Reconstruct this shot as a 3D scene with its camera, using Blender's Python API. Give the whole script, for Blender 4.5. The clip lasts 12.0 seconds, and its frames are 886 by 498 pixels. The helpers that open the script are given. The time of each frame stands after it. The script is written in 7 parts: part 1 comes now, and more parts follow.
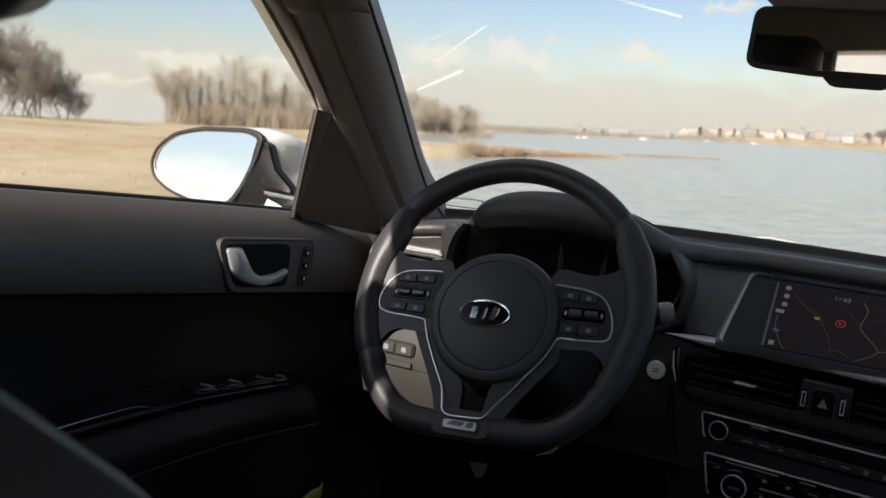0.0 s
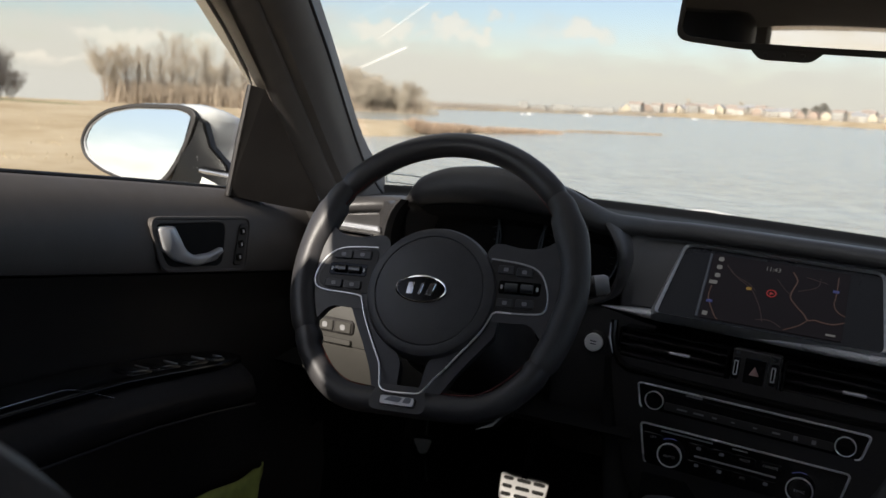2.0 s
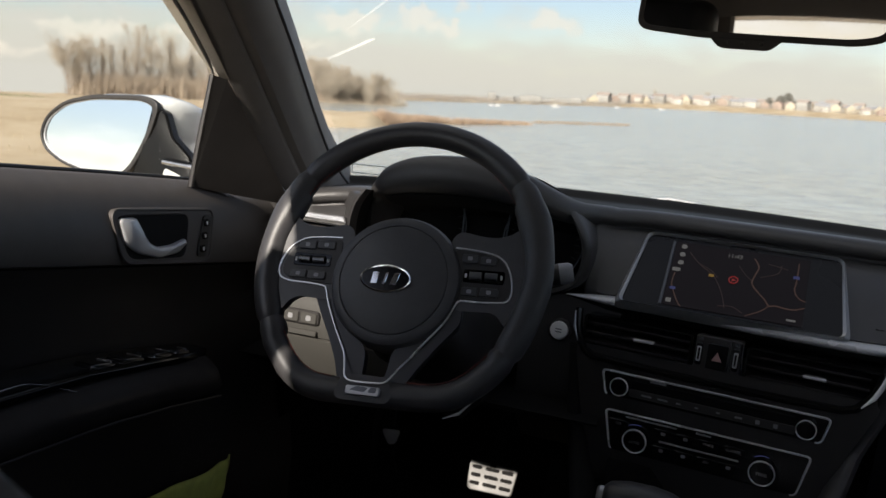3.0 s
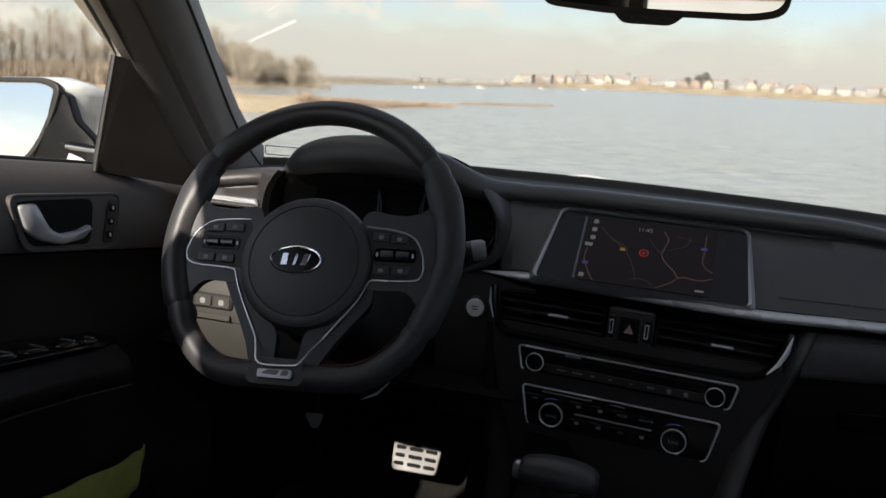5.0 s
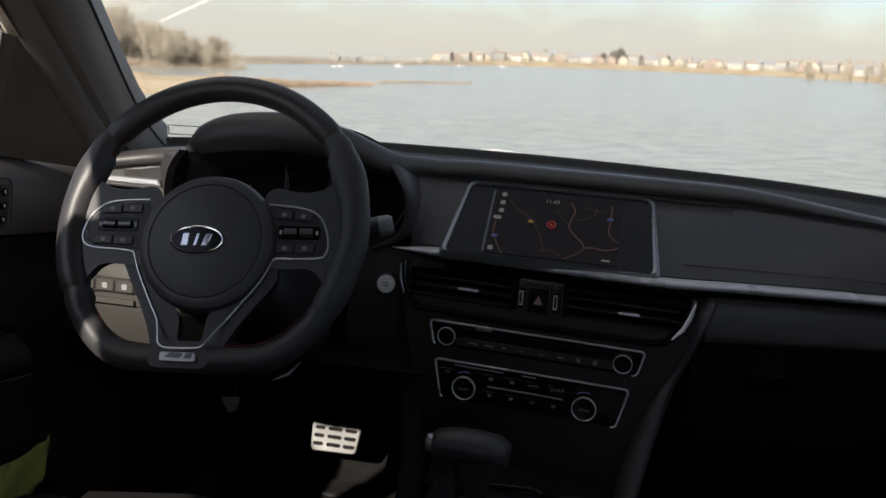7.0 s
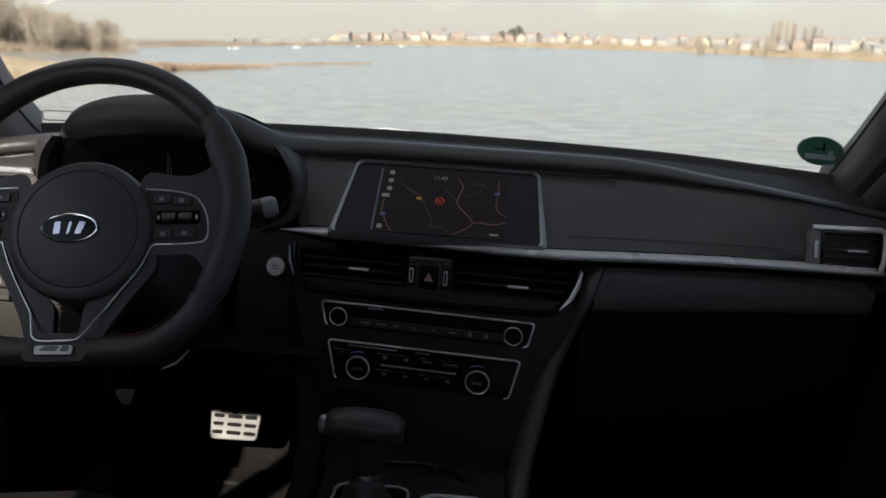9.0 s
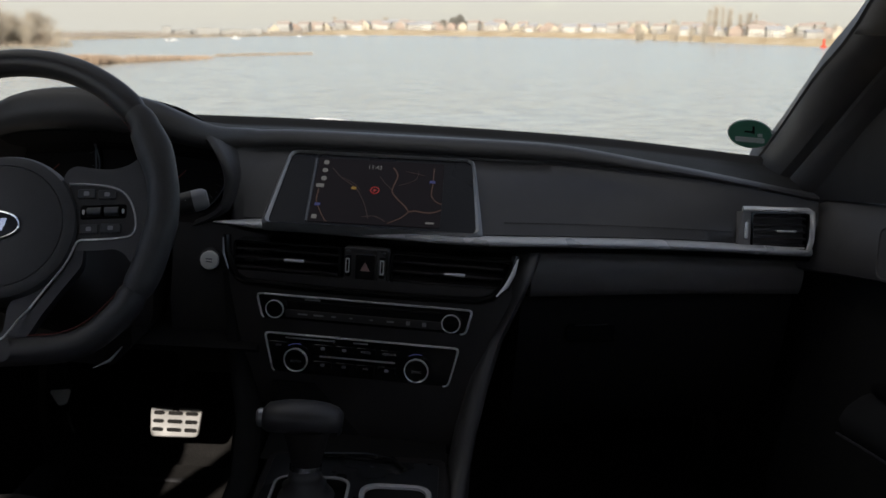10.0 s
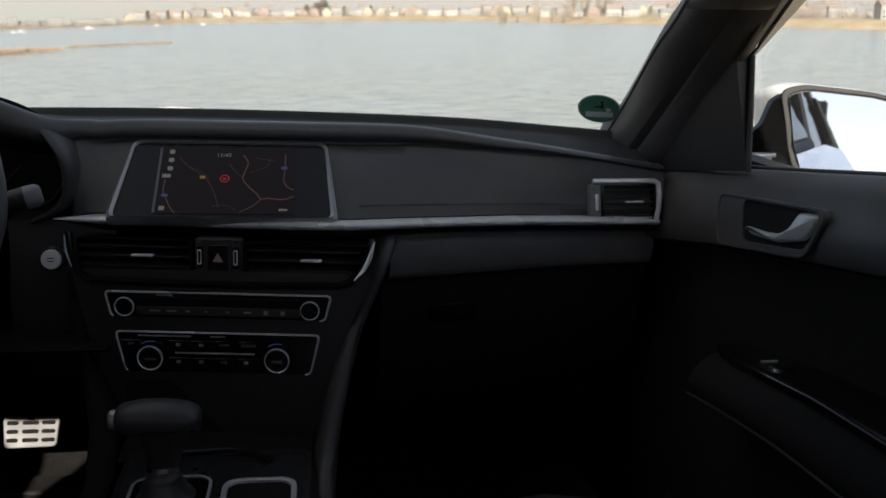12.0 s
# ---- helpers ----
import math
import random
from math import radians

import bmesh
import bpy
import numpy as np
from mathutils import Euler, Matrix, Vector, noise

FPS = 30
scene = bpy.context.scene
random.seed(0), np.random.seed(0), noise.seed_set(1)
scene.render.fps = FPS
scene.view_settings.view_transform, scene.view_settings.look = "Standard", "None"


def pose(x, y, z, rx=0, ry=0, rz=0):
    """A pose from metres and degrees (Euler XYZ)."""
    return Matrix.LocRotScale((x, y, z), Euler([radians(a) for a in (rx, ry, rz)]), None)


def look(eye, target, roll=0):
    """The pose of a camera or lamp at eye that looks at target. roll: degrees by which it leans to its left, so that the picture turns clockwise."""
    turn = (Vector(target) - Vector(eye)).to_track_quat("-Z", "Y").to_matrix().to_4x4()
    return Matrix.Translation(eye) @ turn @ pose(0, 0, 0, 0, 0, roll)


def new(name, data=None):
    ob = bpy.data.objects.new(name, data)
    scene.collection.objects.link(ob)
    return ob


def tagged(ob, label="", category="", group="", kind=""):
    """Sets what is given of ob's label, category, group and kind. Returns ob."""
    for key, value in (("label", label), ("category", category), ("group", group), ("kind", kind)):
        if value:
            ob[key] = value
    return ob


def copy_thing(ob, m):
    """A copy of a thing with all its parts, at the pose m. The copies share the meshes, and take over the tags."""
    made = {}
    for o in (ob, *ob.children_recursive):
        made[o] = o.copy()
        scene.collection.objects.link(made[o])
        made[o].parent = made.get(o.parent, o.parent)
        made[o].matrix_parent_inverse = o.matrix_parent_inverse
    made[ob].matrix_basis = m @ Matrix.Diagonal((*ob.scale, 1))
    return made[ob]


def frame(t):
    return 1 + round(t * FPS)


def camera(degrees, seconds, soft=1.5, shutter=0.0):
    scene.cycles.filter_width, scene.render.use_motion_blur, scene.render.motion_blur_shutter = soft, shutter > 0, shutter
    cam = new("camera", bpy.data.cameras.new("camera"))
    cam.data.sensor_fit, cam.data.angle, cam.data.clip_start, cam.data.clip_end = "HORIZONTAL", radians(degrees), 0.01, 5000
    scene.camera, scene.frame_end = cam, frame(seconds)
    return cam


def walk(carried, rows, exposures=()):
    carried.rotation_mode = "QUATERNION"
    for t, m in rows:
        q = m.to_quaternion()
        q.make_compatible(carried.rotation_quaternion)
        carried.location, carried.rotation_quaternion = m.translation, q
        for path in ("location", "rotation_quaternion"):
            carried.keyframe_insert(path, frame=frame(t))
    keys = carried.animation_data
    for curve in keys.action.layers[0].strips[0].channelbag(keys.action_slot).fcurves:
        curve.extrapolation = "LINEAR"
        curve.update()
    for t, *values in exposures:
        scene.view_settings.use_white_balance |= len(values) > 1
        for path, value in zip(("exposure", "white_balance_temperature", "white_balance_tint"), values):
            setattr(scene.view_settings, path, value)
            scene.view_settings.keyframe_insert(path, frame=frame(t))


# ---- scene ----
# The car's own axes: x to its right, y ahead, z up from the ground below it; it leans a little to its right on the bank.
CAR = pose(0, 0, 0, -0.3, 2.0, 0)
cam = camera(51.0, 12.0)
PATH = [
    (0, (0.0220, -0.9903, 1.1376), (-0.3799, -0.0879, 0.9823), 5.75),
    (0.5, (0.0243, -0.9879, 1.1374), (-0.3654, -0.0812, 0.9764), 5.68),
    (1, (0.0264, -0.9849, 1.1365), (-0.3501, -0.0734, 0.9708), 5.65),
    (1.5, (0.0288, -0.9830, 1.1357), (-0.3337, -0.0664, 0.9667), 5.59),
    (2, (0.0322, -0.9815, 1.1354), (-0.3136, -0.0593, 0.9622), 5.52),
    (2.5, (0.0352, -0.9809, 1.1344), (-0.2951, -0.0536, 0.9582), 5.44),
    (4.5, (0.0508, -0.9726, 1.1309), (-0.2069, -0.0248, 0.9429), 5.04),
    (5, (0.0557, -0.9697, 1.1296), (-0.1822, -0.0173, 0.9389), 4.87),
    (5.5, (0.0598, -0.9678, 1.1288), (-0.1595, -0.0118, 0.9342), 4.76),
    (6, (0.0644, -0.9651, 1.1280), (-0.1343, -0.0052, 0.9305), 4.62),
    (6.5, (0.0681, -0.9629, 1.1269), (-0.1100, 0.0002, 0.9255), 4.48),
    (7, (0.0743, -0.9602, 1.1253), (-0.0809, 0.0059, 0.9190), 4.29),
    (9, (0.0975, -0.9554, 1.1231), (0.0438, 0.0186, 0.9030), 3.45),
    (9.5, (0.1031, -0.9547, 1.1225), (0.0758, 0.0197, 0.8991), 3.21),
    (10, (0.1116, -0.9529, 1.1220), (0.1160, 0.0208, 0.8941), 2.89),
    (10.5, (0.1193, -0.9506, 1.1206), (0.1587, 0.0214, 0.8892), 2.53),
    (11, (0.1276, -0.9483, 1.1215), (0.2056, 0.0203, 0.8853), 2.20),
    (11.5, (0.1343, -0.9481, 1.1187), (0.2424, 0.0173, 0.8812), 1.91),
    (12, (0.1388, -0.9473, 1.1179), (0.2758, 0.0143, 0.8799), 1.78),
]
walk(cam, [(t, CAR @ look(eye, target, roll)) for t, eye, target, roll in PATH], [(0.0, 0.55, 7000, 10.0), (12.0, 0.55, 7000, 10.0)])
cam.data.dof.use_dof, cam.data.dof.focus_distance, cam.data.dof.aperture_fstop = True, 1.05, 11.0

# ---- light ----
SUN_AZ, SUN_EL = 191.1, 30.0   # degrees clockwise from straight ahead, and above the horizon
WATER_Z = -3.88
to_sun = Vector((math.sin(radians(SUN_AZ)) * math.cos(radians(SUN_EL)), math.cos(radians(SUN_AZ)) * math.cos(radians(SUN_EL)), math.sin(radians(SUN_EL))))
sun = new("sun", bpy.data.lights.new("sun", "SUN"))
sun.data.energy, sun.data.angle, sun.data.color = 4.9, radians(0.53), (1.0, 0.955, 0.90)
sun.matrix_world = look((0, 0, 30), Vector((0, 0, 30)) - to_sun)

world = bpy.data.worlds.new("sky")
scene.world = world
world.use_nodes = True
wn, wl = world.node_tree.nodes, world.node_tree.links
wn.clear()


def wnode(kind, **values):
    n = wn.new(kind)
    for k, v in values.items():
        if k in n.inputs:
            n.inputs[k].default_value = v
    return n


def wmath(op, a, b=None, c=None):
    n = wn.new("ShaderNodeMath")
    n.operation = op
    for slot, v in enumerate((a, b, c)):
        if v is None:
            continue
        if isinstance(v, (int, float)):
            n.inputs[slot].default_value = v
        else:
            wl.new(v, n.inputs[slot])
    return n.outputs[0]


sky = wn.new("ShaderNodeTexSky")
sky.sky_type, sky.sun_disc = "NISHITA", False
sky.sun_elevation, sky.sun_rotation = radians(SUN_EL), radians(SUN_AZ)
sky.air_density, sky.dust_density, sky.ozone_density = 1.0, 0.45, 1.2
coord = wn.new("ShaderNodeTexCoord")
sep = wn.new("ShaderNodeSeparateXYZ")
wl.new(coord.outputs["Generated"], sep.inputs[0])
up = wmath("MAXIMUM", sep.outputs[2], 0.0)
# clouds on a flat layer high above: the direction divided by its height, flattened near the horizon
lift = wmath("ADD", up, 0.35)
px_, py_ = wmath("DIVIDE", sep.outputs[0], lift), wmath("DIVIDE", sep.outputs[1], lift)
comb = wn.new("ShaderNodeCombineXYZ")
wl.new(px_, comb.inputs[0]), wl.new(py_, comb.inputs[1])


def cloud_layer(scale, detail, lo, hi, seed):
    shift = wn.new("ShaderNodeVectorMath")
    shift.operation = "ADD"
    shift.inputs[1].default_value = (seed, seed * 0.37, seed * 1.7)
    wl.new(comb.outputs[0], shift.inputs[0])
    n = wnode("ShaderNodeTexNoise", Scale=scale, Detail=detail, Roughness=0.58, Distortion=0.25)
    wl.new(shift.outputs[0], n.inputs["Vector"])
    m = wn.new("ShaderNodeMapRange")
    m.inputs["From Min"].default_value, m.inputs["From Max"].default_value = lo, hi
    m.interpolation_type = "SMOOTHSTEP"
    wl.new(n.outputs["Fac"], m.inputs["Value"])
    return m.outputs[0]


# small fair-weather clouds low over the river: azimuth, elevation, half width and half height in degrees
ragged = wnode("ShaderNodeTexNoise", Scale=55.0, Detail=5, Roughness=0.6)
wl.new(coord.outputs["Generated"], ragged.inputs["Vector"])
rag = wn.new("ShaderNodeSeparateColor")
wl.new(ragged.outputs["Color"], rag.inputs[0])
az_deg = wmath("MULTIPLY_ADD", wmath("ARCTAN2", sep.outputs[0], sep.outputs[1]), 57.3, wmath("MULTIPLY_ADD", rag.outputs[0], 4.0, -2.0))
el_deg = wmath("MULTIPLY_ADD", wmath("ARCSINE", sep.outputs[2]), 57.3, wmath("MULTIPLY_ADD", rag.outputs[1], 2.6, -1.3))
low_clouds = 0.0
for a, e, w, h, k in ((-25.2, 3.5, 2.3, 0.85, 1.0), (-21.1, 3.9, 1.6, 0.75, 0.95), (-19.2, 3.5, 1.0, 0.5, 0.8), (-18.8, 4.7, 0.9, 0.4, 0.6), (-13.1, 4.1, 1.8, 0.75, 0.8), (-15.2, 3.9, 1.2, 0.5, 0.45), (-8.6, 7.0, 2.2, 0.35, 0.7), (-39.8, 2.0, 3.4, 0.55, 0.85), (-35.4, 2.2, 1.4, 0.4, 0.7), (-44.6, 0.6, 2.2, 0.45, 0.8), (-28.6, 2.0, 2.4, 0.5, 0.55)):
    dist = wmath("ADD", wmath("POWER", wmath("ABSOLUTE", wmath("DIVIDE", wmath("SUBTRACT", az_deg, a), w)), 2.0), wmath("POWER", wmath("ABSOLUTE", wmath("DIVIDE", wmath("SUBTRACT", el_deg, e), h)), 2.0))
    low_clouds = wmath("MAXIMUM", wmath("MULTIPLY", wmath("MAXIMUM", wmath("SUBTRACT", 1.25, dist), 0.0), k), low_clouds)
low_clouds = wmath("MINIMUM", low_clouds, 0.85)
high_only = wn.new("ShaderNodeMapRange")
high_only.inputs["From Min"].default_value, high_only.inputs["From Max"].default_value = 0.13, 0.22
wl.new(up, high_only.inputs["Value"])
puffs = wmath("MAXIMUM", wmath("MULTIPLY", cloud_layer(4.2, 6, 0.54, 0.70, 3.1), high_only.outputs[0]), low_clouds)
haze_sheet = cloud_layer(1.3, 5, 0.38, 0.72, 7.7)
# a veil of thin cloud thickens towards the horizon
veil = wn.new("ShaderNodeMapRange")
veil.inputs["From Min"].default_value, veil.inputs["From Max"].default_value = 0.085, 0.018
veil.interpolation_type = "SMOOTHSTEP"
veil.inputs["To Min"].default_value, veil.inputs["To Max"].default_value = 0.0, 0.85
billow = wnode("ShaderNodeTexNoise", Scale=6.0, Detail=5, Roughness=0.55)
wl.new(comb.outputs[0], billow.inputs["Vector"])
wl.new(wmath("MULTIPLY_ADD", wmath("SUBTRACT", 0.5, billow.outputs["Fac"]), 0.11, up), veil.inputs["Value"])
# thin high cloud; its dense part overhead is unseen, added to whiten the light
overhead = wn.new("ShaderNodeMapRange")
overhead.inputs["From Min"].default_value, overhead.inputs["From Max"].default_value = 0.17, 0.40
overhead.inputs["To Min"].default_value, overhead.inputs["To Max"].default_value = 0.10, 1.0
wl.new(up, overhead.inputs["Value"])
cover = wmath("MAXIMUM", wmath("MULTIPLY", puffs, 0.85), wmath("MINIMUM", wmath("ADD", veil.outputs[0], wmath("MULTIPLY", haze_sheet, overhead.outputs[0])), 0.92))
# below the horizon only haze
haze = wn.new("ShaderNodeMapRange")
haze.inputs["From Min"].default_value, haze.inputs["From Max"].default_value = 0.012, -0.002
wl.new(sep.outputs[2], haze.inputs["Value"])
cover = wmath("MAXIMUM", cover, wmath("MULTIPLY", haze.outputs[0], 0.95))
mixsky = wn.new("ShaderNodeMix")
mixsky.data_type = "RGBA"
wl.new(cover, mixsky.inputs[0])
clear = wn.new("ShaderNodeVectorMath")
clear.operation = "MULTIPLY"
clear.inputs[1].default_value = (0.65, 0.66, 0.77)
wl.new(sky.outputs[0], clear.inputs[0])
wl.new(clear.outputs[0], mixsky.inputs[6])
cloudcol = wn.new("ShaderNodeMix")
cloudcol.data_type = "RGBA"
cloudcol.inputs[6].default_value = (4.5, 4.46, 4.32, 1)
cloudcol.inputs[7].default_value = (5.9, 5.6, 5.2, 1)
wl.new(wmath("MULTIPLY", puffs, wmath("SUBTRACT", 1.0, haze.outputs[0])), cloudcol.inputs[0])
# thin cloud glows brighter on the sun's side of the sky
sunward = wn.new("ShaderNodeVectorMath")
sunward.operation = "DOT_PRODUCT"
sunward.inputs[1].default_value = to_sun
wl.new(coord.outputs["Generated"], sunward.inputs[0])
glow = wmath("MULTIPLY_ADD", wmath("POWER", wmath("MAXIMUM", sunward.outputs["Value"], 0.0), 2.5), 2.3, 1.0)
lit_cloud = wn.new("ShaderNodeVectorMath")
lit_cloud.operation = "SCALE"
wl.new(cloudcol.outputs[2], lit_cloud.inputs[0]), wl.new(glow, lit_cloud.inputs["Scale"])
wl.new(lit_cloud.outputs[0], mixsky.inputs[7])
bg = wn.new("ShaderNodeBackground")
bg.inputs[1].default_value = 0.118
wl.new(mixsky.outputs[2], bg.inputs[0])
wout = wn.new("ShaderNodeOutputWorld")
wl.new(bg.outputs[0], wout.inputs[0])

# ---- building helpers ----
def material(name, color, rough=0.5, metal=0.0, vary=0.12, scale=40.0, bump=0.0, bump_scale=400.0, coat=0.0, spec=0.5, wear=0.1, emit=None):
    """A surface with grain at two scales, a fine relief and uneven gloss."""
    m = bpy.data.materials.new(name)
    m.use_nodes = True
    t = m.node_tree
    b = t.nodes["Principled BSDF"]
    b.inputs["Metallic"].default_value = metal
    b.inputs["Coat Weight"].default_value = coat
    b.inputs["Specular IOR Level"].default_value = spec
    tc = t.nodes.new("ShaderNodeTexCoord")
    big = t.nodes.new("ShaderNodeTexNoise")
    big.inputs["Scale"].default_value, big.inputs["Detail"].default_value = scale * 0.12, 4
    small = t.nodes.new("ShaderNodeTexNoise")
    small.inputs["Scale"].default_value, small.inputs["Detail"].default_value = scale, 5
    for n in (big, small):
        t.links.new(tc.outputs["Object"], n.inputs["Vector"])
    add = t.nodes.new("ShaderNodeMath")
    add.operation = "ADD"
    t.links.new(big.outputs["Fac"], add.inputs[0]), t.links.new(small.outputs["Fac"], add.inputs[1])
    ramp = t.nodes.new("ShaderNodeMapRange")
    ramp.inputs["From Min"].default_value, ramp.inputs["From Max"].default_value = 0.6, 1.4
    ramp.inputs["To Min"].default_value, ramp.inputs["To Max"].default_value = 1 - vary, 1 + vary
    t.links.new(add.outputs[0], ramp.inputs["Value"])
    mul = t.nodes.new("ShaderNodeVectorMath")
    mul.operation = "SCALE"
    mul.inputs[0].default_value = color[:3]
    t.links.new(ramp.outputs[0], mul.inputs["Scale"])
    t.links.new(mul.outputs[0], b.inputs["Base Color"])
    gloss = t.nodes.new("ShaderNodeMapRange")
    gloss.inputs["To Min"].default_value, gloss.inputs["To Max"].default_value = max(rough - wear, 0.02), min(rough + wear, 1)
    gloss.inputs["From Min"].default_value, gloss.inputs["From Max"].default_value = 0.3, 0.7
    t.links.new(big.outputs["Fac"], gloss.inputs["Value"])
    t.links.new(gloss.outputs[0], b.inputs["Roughness"])
    if bump:
        fine = t.nodes.new("ShaderNodeTexVoronoi")
        fine.inputs["Scale"].default_value = bump_scale
        t.links.new(tc.outputs["Object"], fine.inputs["Vector"])
        bp = t.nodes.new("ShaderNodeBump")
        bp.inputs["Strength"].default_value, bp.inputs["Distance"].default_value = bump, 0.4 / bump_scale
        t.links.new(fine.outputs["Distance"], bp.inputs["Height"])
        t.links.new(bp.outputs[0], b.inputs["Normal"])
    if emit:
        b.inputs["Emission Color"].default_value, b.inputs["Emission Strength"].default_value = (*emit[0], 1), emit[1]
    return m


def glass(name, tint=(1, 1, 1)):
    """A thin pane: clear, with a mirror gloss that grows at a slant."""
    m = bpy.data.materials.new(name)
    m.use_nodes = True
    t = m.node_tree
    t.nodes.clear()
    out, mix = t.nodes.new("ShaderNodeOutputMaterial"), t.nodes.new("ShaderNodeMixShader")
    clear, shine, face = t.nodes.new("ShaderNodeBsdfTransparent"), t.nodes.new("ShaderNodeBsdfGlossy"), t.nodes.new("ShaderNodeLayerWeight")
    clear.inputs[0].default_value = (*tint, 1)
    shine.inputs["Roughness"].default_value = 0.01
    steep, fac = t.nodes.new("ShaderNodeMath"), t.nodes.new("ShaderNodeMath")
    face.inputs[0].default_value = 0.5
    steep.operation, fac.operation = "POWER", "MULTIPLY_ADD"
    steep.inputs[1].default_value = 5.0
    fac.inputs[1].default_value, fac.inputs[2].default_value = 0.7, 0.025
    t.links.new(face.outputs["Facing"], steep.inputs[0]), t.links.new(steep.outputs[0], fac.inputs[0])
    t.links.new(fac.outputs[0], mix.inputs[0]), t.links.new(clear.outputs[0], mix.inputs[1]), t.links.new(shine.outputs[0], mix.inputs[2])
    t.links.new(mix.outputs[0], out.inputs[0])
    return m


def thing(name, base, label, category, group="", kind=""):
    """An Empty at a thing's base, in the car's axes."""
    ob = new(name)
    ob.empty_display_size = 0.05
    ob.matrix_world = CAR @ Matrix.Translation(base)
    return tagged(ob, label, category, group, kind)


def part(name, bm, mat, parent=None, label="", smooth=35, bevel=0.0, segs=2):
    """Links a bmesh, built in the car's axes, as one mesh under a thing or a part."""
    me = bpy.data.meshes.new(name)
    bmesh.ops.recalc_face_normals(bm, faces=bm.faces)
    for f in bm.faces:
        f.smooth = smooth > 0
    bm.to_mesh(me)
    bm.free()
    if smooth:
        me.set_sharp_from_angle(angle=radians(smooth))
    me.materials.append(mat)
    ob = new(name, me)
    if parent is None:
        ob.matrix_world = CAR
    else:
        ob.parent = parent
        if parent.type == "EMPTY":
            ob.location = -(CAR.inverted() @ parent.matrix_world.translation)
    if label:
        ob["label"] = label
    if bevel:
        mod = ob.modifiers.new("edge", "BEVEL")
        mod.width, mod.segments, mod.limit_method, mod.angle_limit = bevel, segs, "ANGLE", radians(32)
        mod.harden_normals = True
    return ob


def loft(rings, closed=True, caps=True, wrap=False):
    """Skins rings of points. closed: each ring is a loop; wrap: the last ring joins the first."""
    bm = bmesh.new()
    vs = [[bm.verts.new(p) for p in ring] for ring in rings]
    n = len(rings[0])
    pairs = list(zip(vs, vs[1:])) + ([(vs[-1], vs[0])] if wrap else [])
    for a, b in pairs:
        for i in range(n if closed else n - 1):
            j = (i + 1) % n
            bm.faces.new((a[i], a[j], b[j], b[i]))
    if closed and caps and not wrap:
        bm.faces.new(vs[0][::-1]), bm.faces.new(vs[-1])
    return bm


def join(*bms):
    """Several bmeshes as one."""
    out = bmesh.new()
    for b in bms:
        me = bpy.data.meshes.new("tmp")
        b.to_mesh(me)
        out.from_mesh(me)
        b.free()
        bpy.data.meshes.remove(me)
    return out


def box(x0, x1, y0, y1, z0, z1):
    bm = bmesh.new()
    bmesh.ops.create_cube(bm, size=1, matrix=Matrix.Translation(((x0 + x1) / 2, (y0 + y1) / 2, (z0 + z1) / 2)) @ Matrix.Diagonal((x1 - x0, y1 - y0, z1 - z0, 1)))
    return bm


def tube(points, r, segs=12, closed=False, flat=1.0, taper=None):
    """A round bar along points. flat squeezes it along its second axis; taper: a radius for each point."""
    pts = [Vector(p) for p in points]
    rings, n = [], len(pts)
    side = None
    for i, p in enumerate(pts):
        a, b = (pts[i - 1], pts[(i + 1) % n]) if closed else (pts[max(i - 1, 0)], pts[min(i + 1, n - 1)])
        d = (b - a).normalized()
        if side is None:
            side = d.cross(Vector((0, 0, 1)) if abs(d.z) < 0.9 else Vector((1, 0, 0))).normalized()
        side = (side - d * side.dot(d)).normalized()
        other = d.cross(side)
        rr = taper[i] if taper else r
        rings.append([p + side * math.cos(k * math.tau / segs) * rr + other * math.sin(k * math.tau / segs) * rr * flat for k in range(segs)])
    return loft(rings, True, not closed, closed)


def rounded(w, h, r, n=4, cx=0.0, cy=0.0):
    """The outline of a rounded rectangle."""
    r = min(r, w / 2 - 1e-4, h / 2 - 1e-4)
    out = []
    for sx, sy, a0 in ((1, 1, 0), (-1, 1, 90), (-1, -1, 180), (1, -1, 270)):
        for k in range(n + 1):
            a = radians(a0 + 90 * k / n)
            out.append((cx + sx * (w / 2 - r) + r * math.cos(a), cy + sy * (h / 2 - r) + r * math.sin(a)))
    return out


def soften(poly, r, n=4):
    """The outline of a polygon with its corners rounded."""
    out = []
    k = len(poly)
    for i in range(k):
        p, a, b = Vector(poly[i]), Vector(poly[i - 1]), Vector(poly[(i + 1) % k])
        da, db = (a - p), (b - p)
        rr = min(r, da.length * 0.45, db.length * 0.45)
        s, e = p + da.normalized() * rr, p + db.normalized() * rr
        for q in range(n + 1):
            f = q / n
            out.append(tuple(s * (1 - f) ** 2 + p * 2 * f * (1 - f) + e * f * f))
    return out


def plate(outline, m, d0, d1, inset=0.0):
    """An outline in the plane of m, from depth d0 to d1 along m's z; the d1 face is drawn in by inset."""
    cx = sum(p[0] for p in outline) / len(outline)
    cy = sum(p[1] for p in outline) / len(outline)

    def ring(d, k):
        out = []
        n = len(outline)
        for i, p in enumerate(outline):
            if k:
                a, b = Vector(outline[i - 1]), Vector(outline[(i + 1) % n])
                t = (b - a).normalized()
                p = (p[0] - t.y * k, p[1] + t.x * k)
            out.append(m @ Vector((p[0], p[1], d)))
        return out
    if inset:
        return loft([ring(d0, 0), ring(d1 - inset * (1 if d1 > d0 else -1), 0), ring(d1, inset)])
    return loft([ring(d0, 0), ring(d1, 0)])


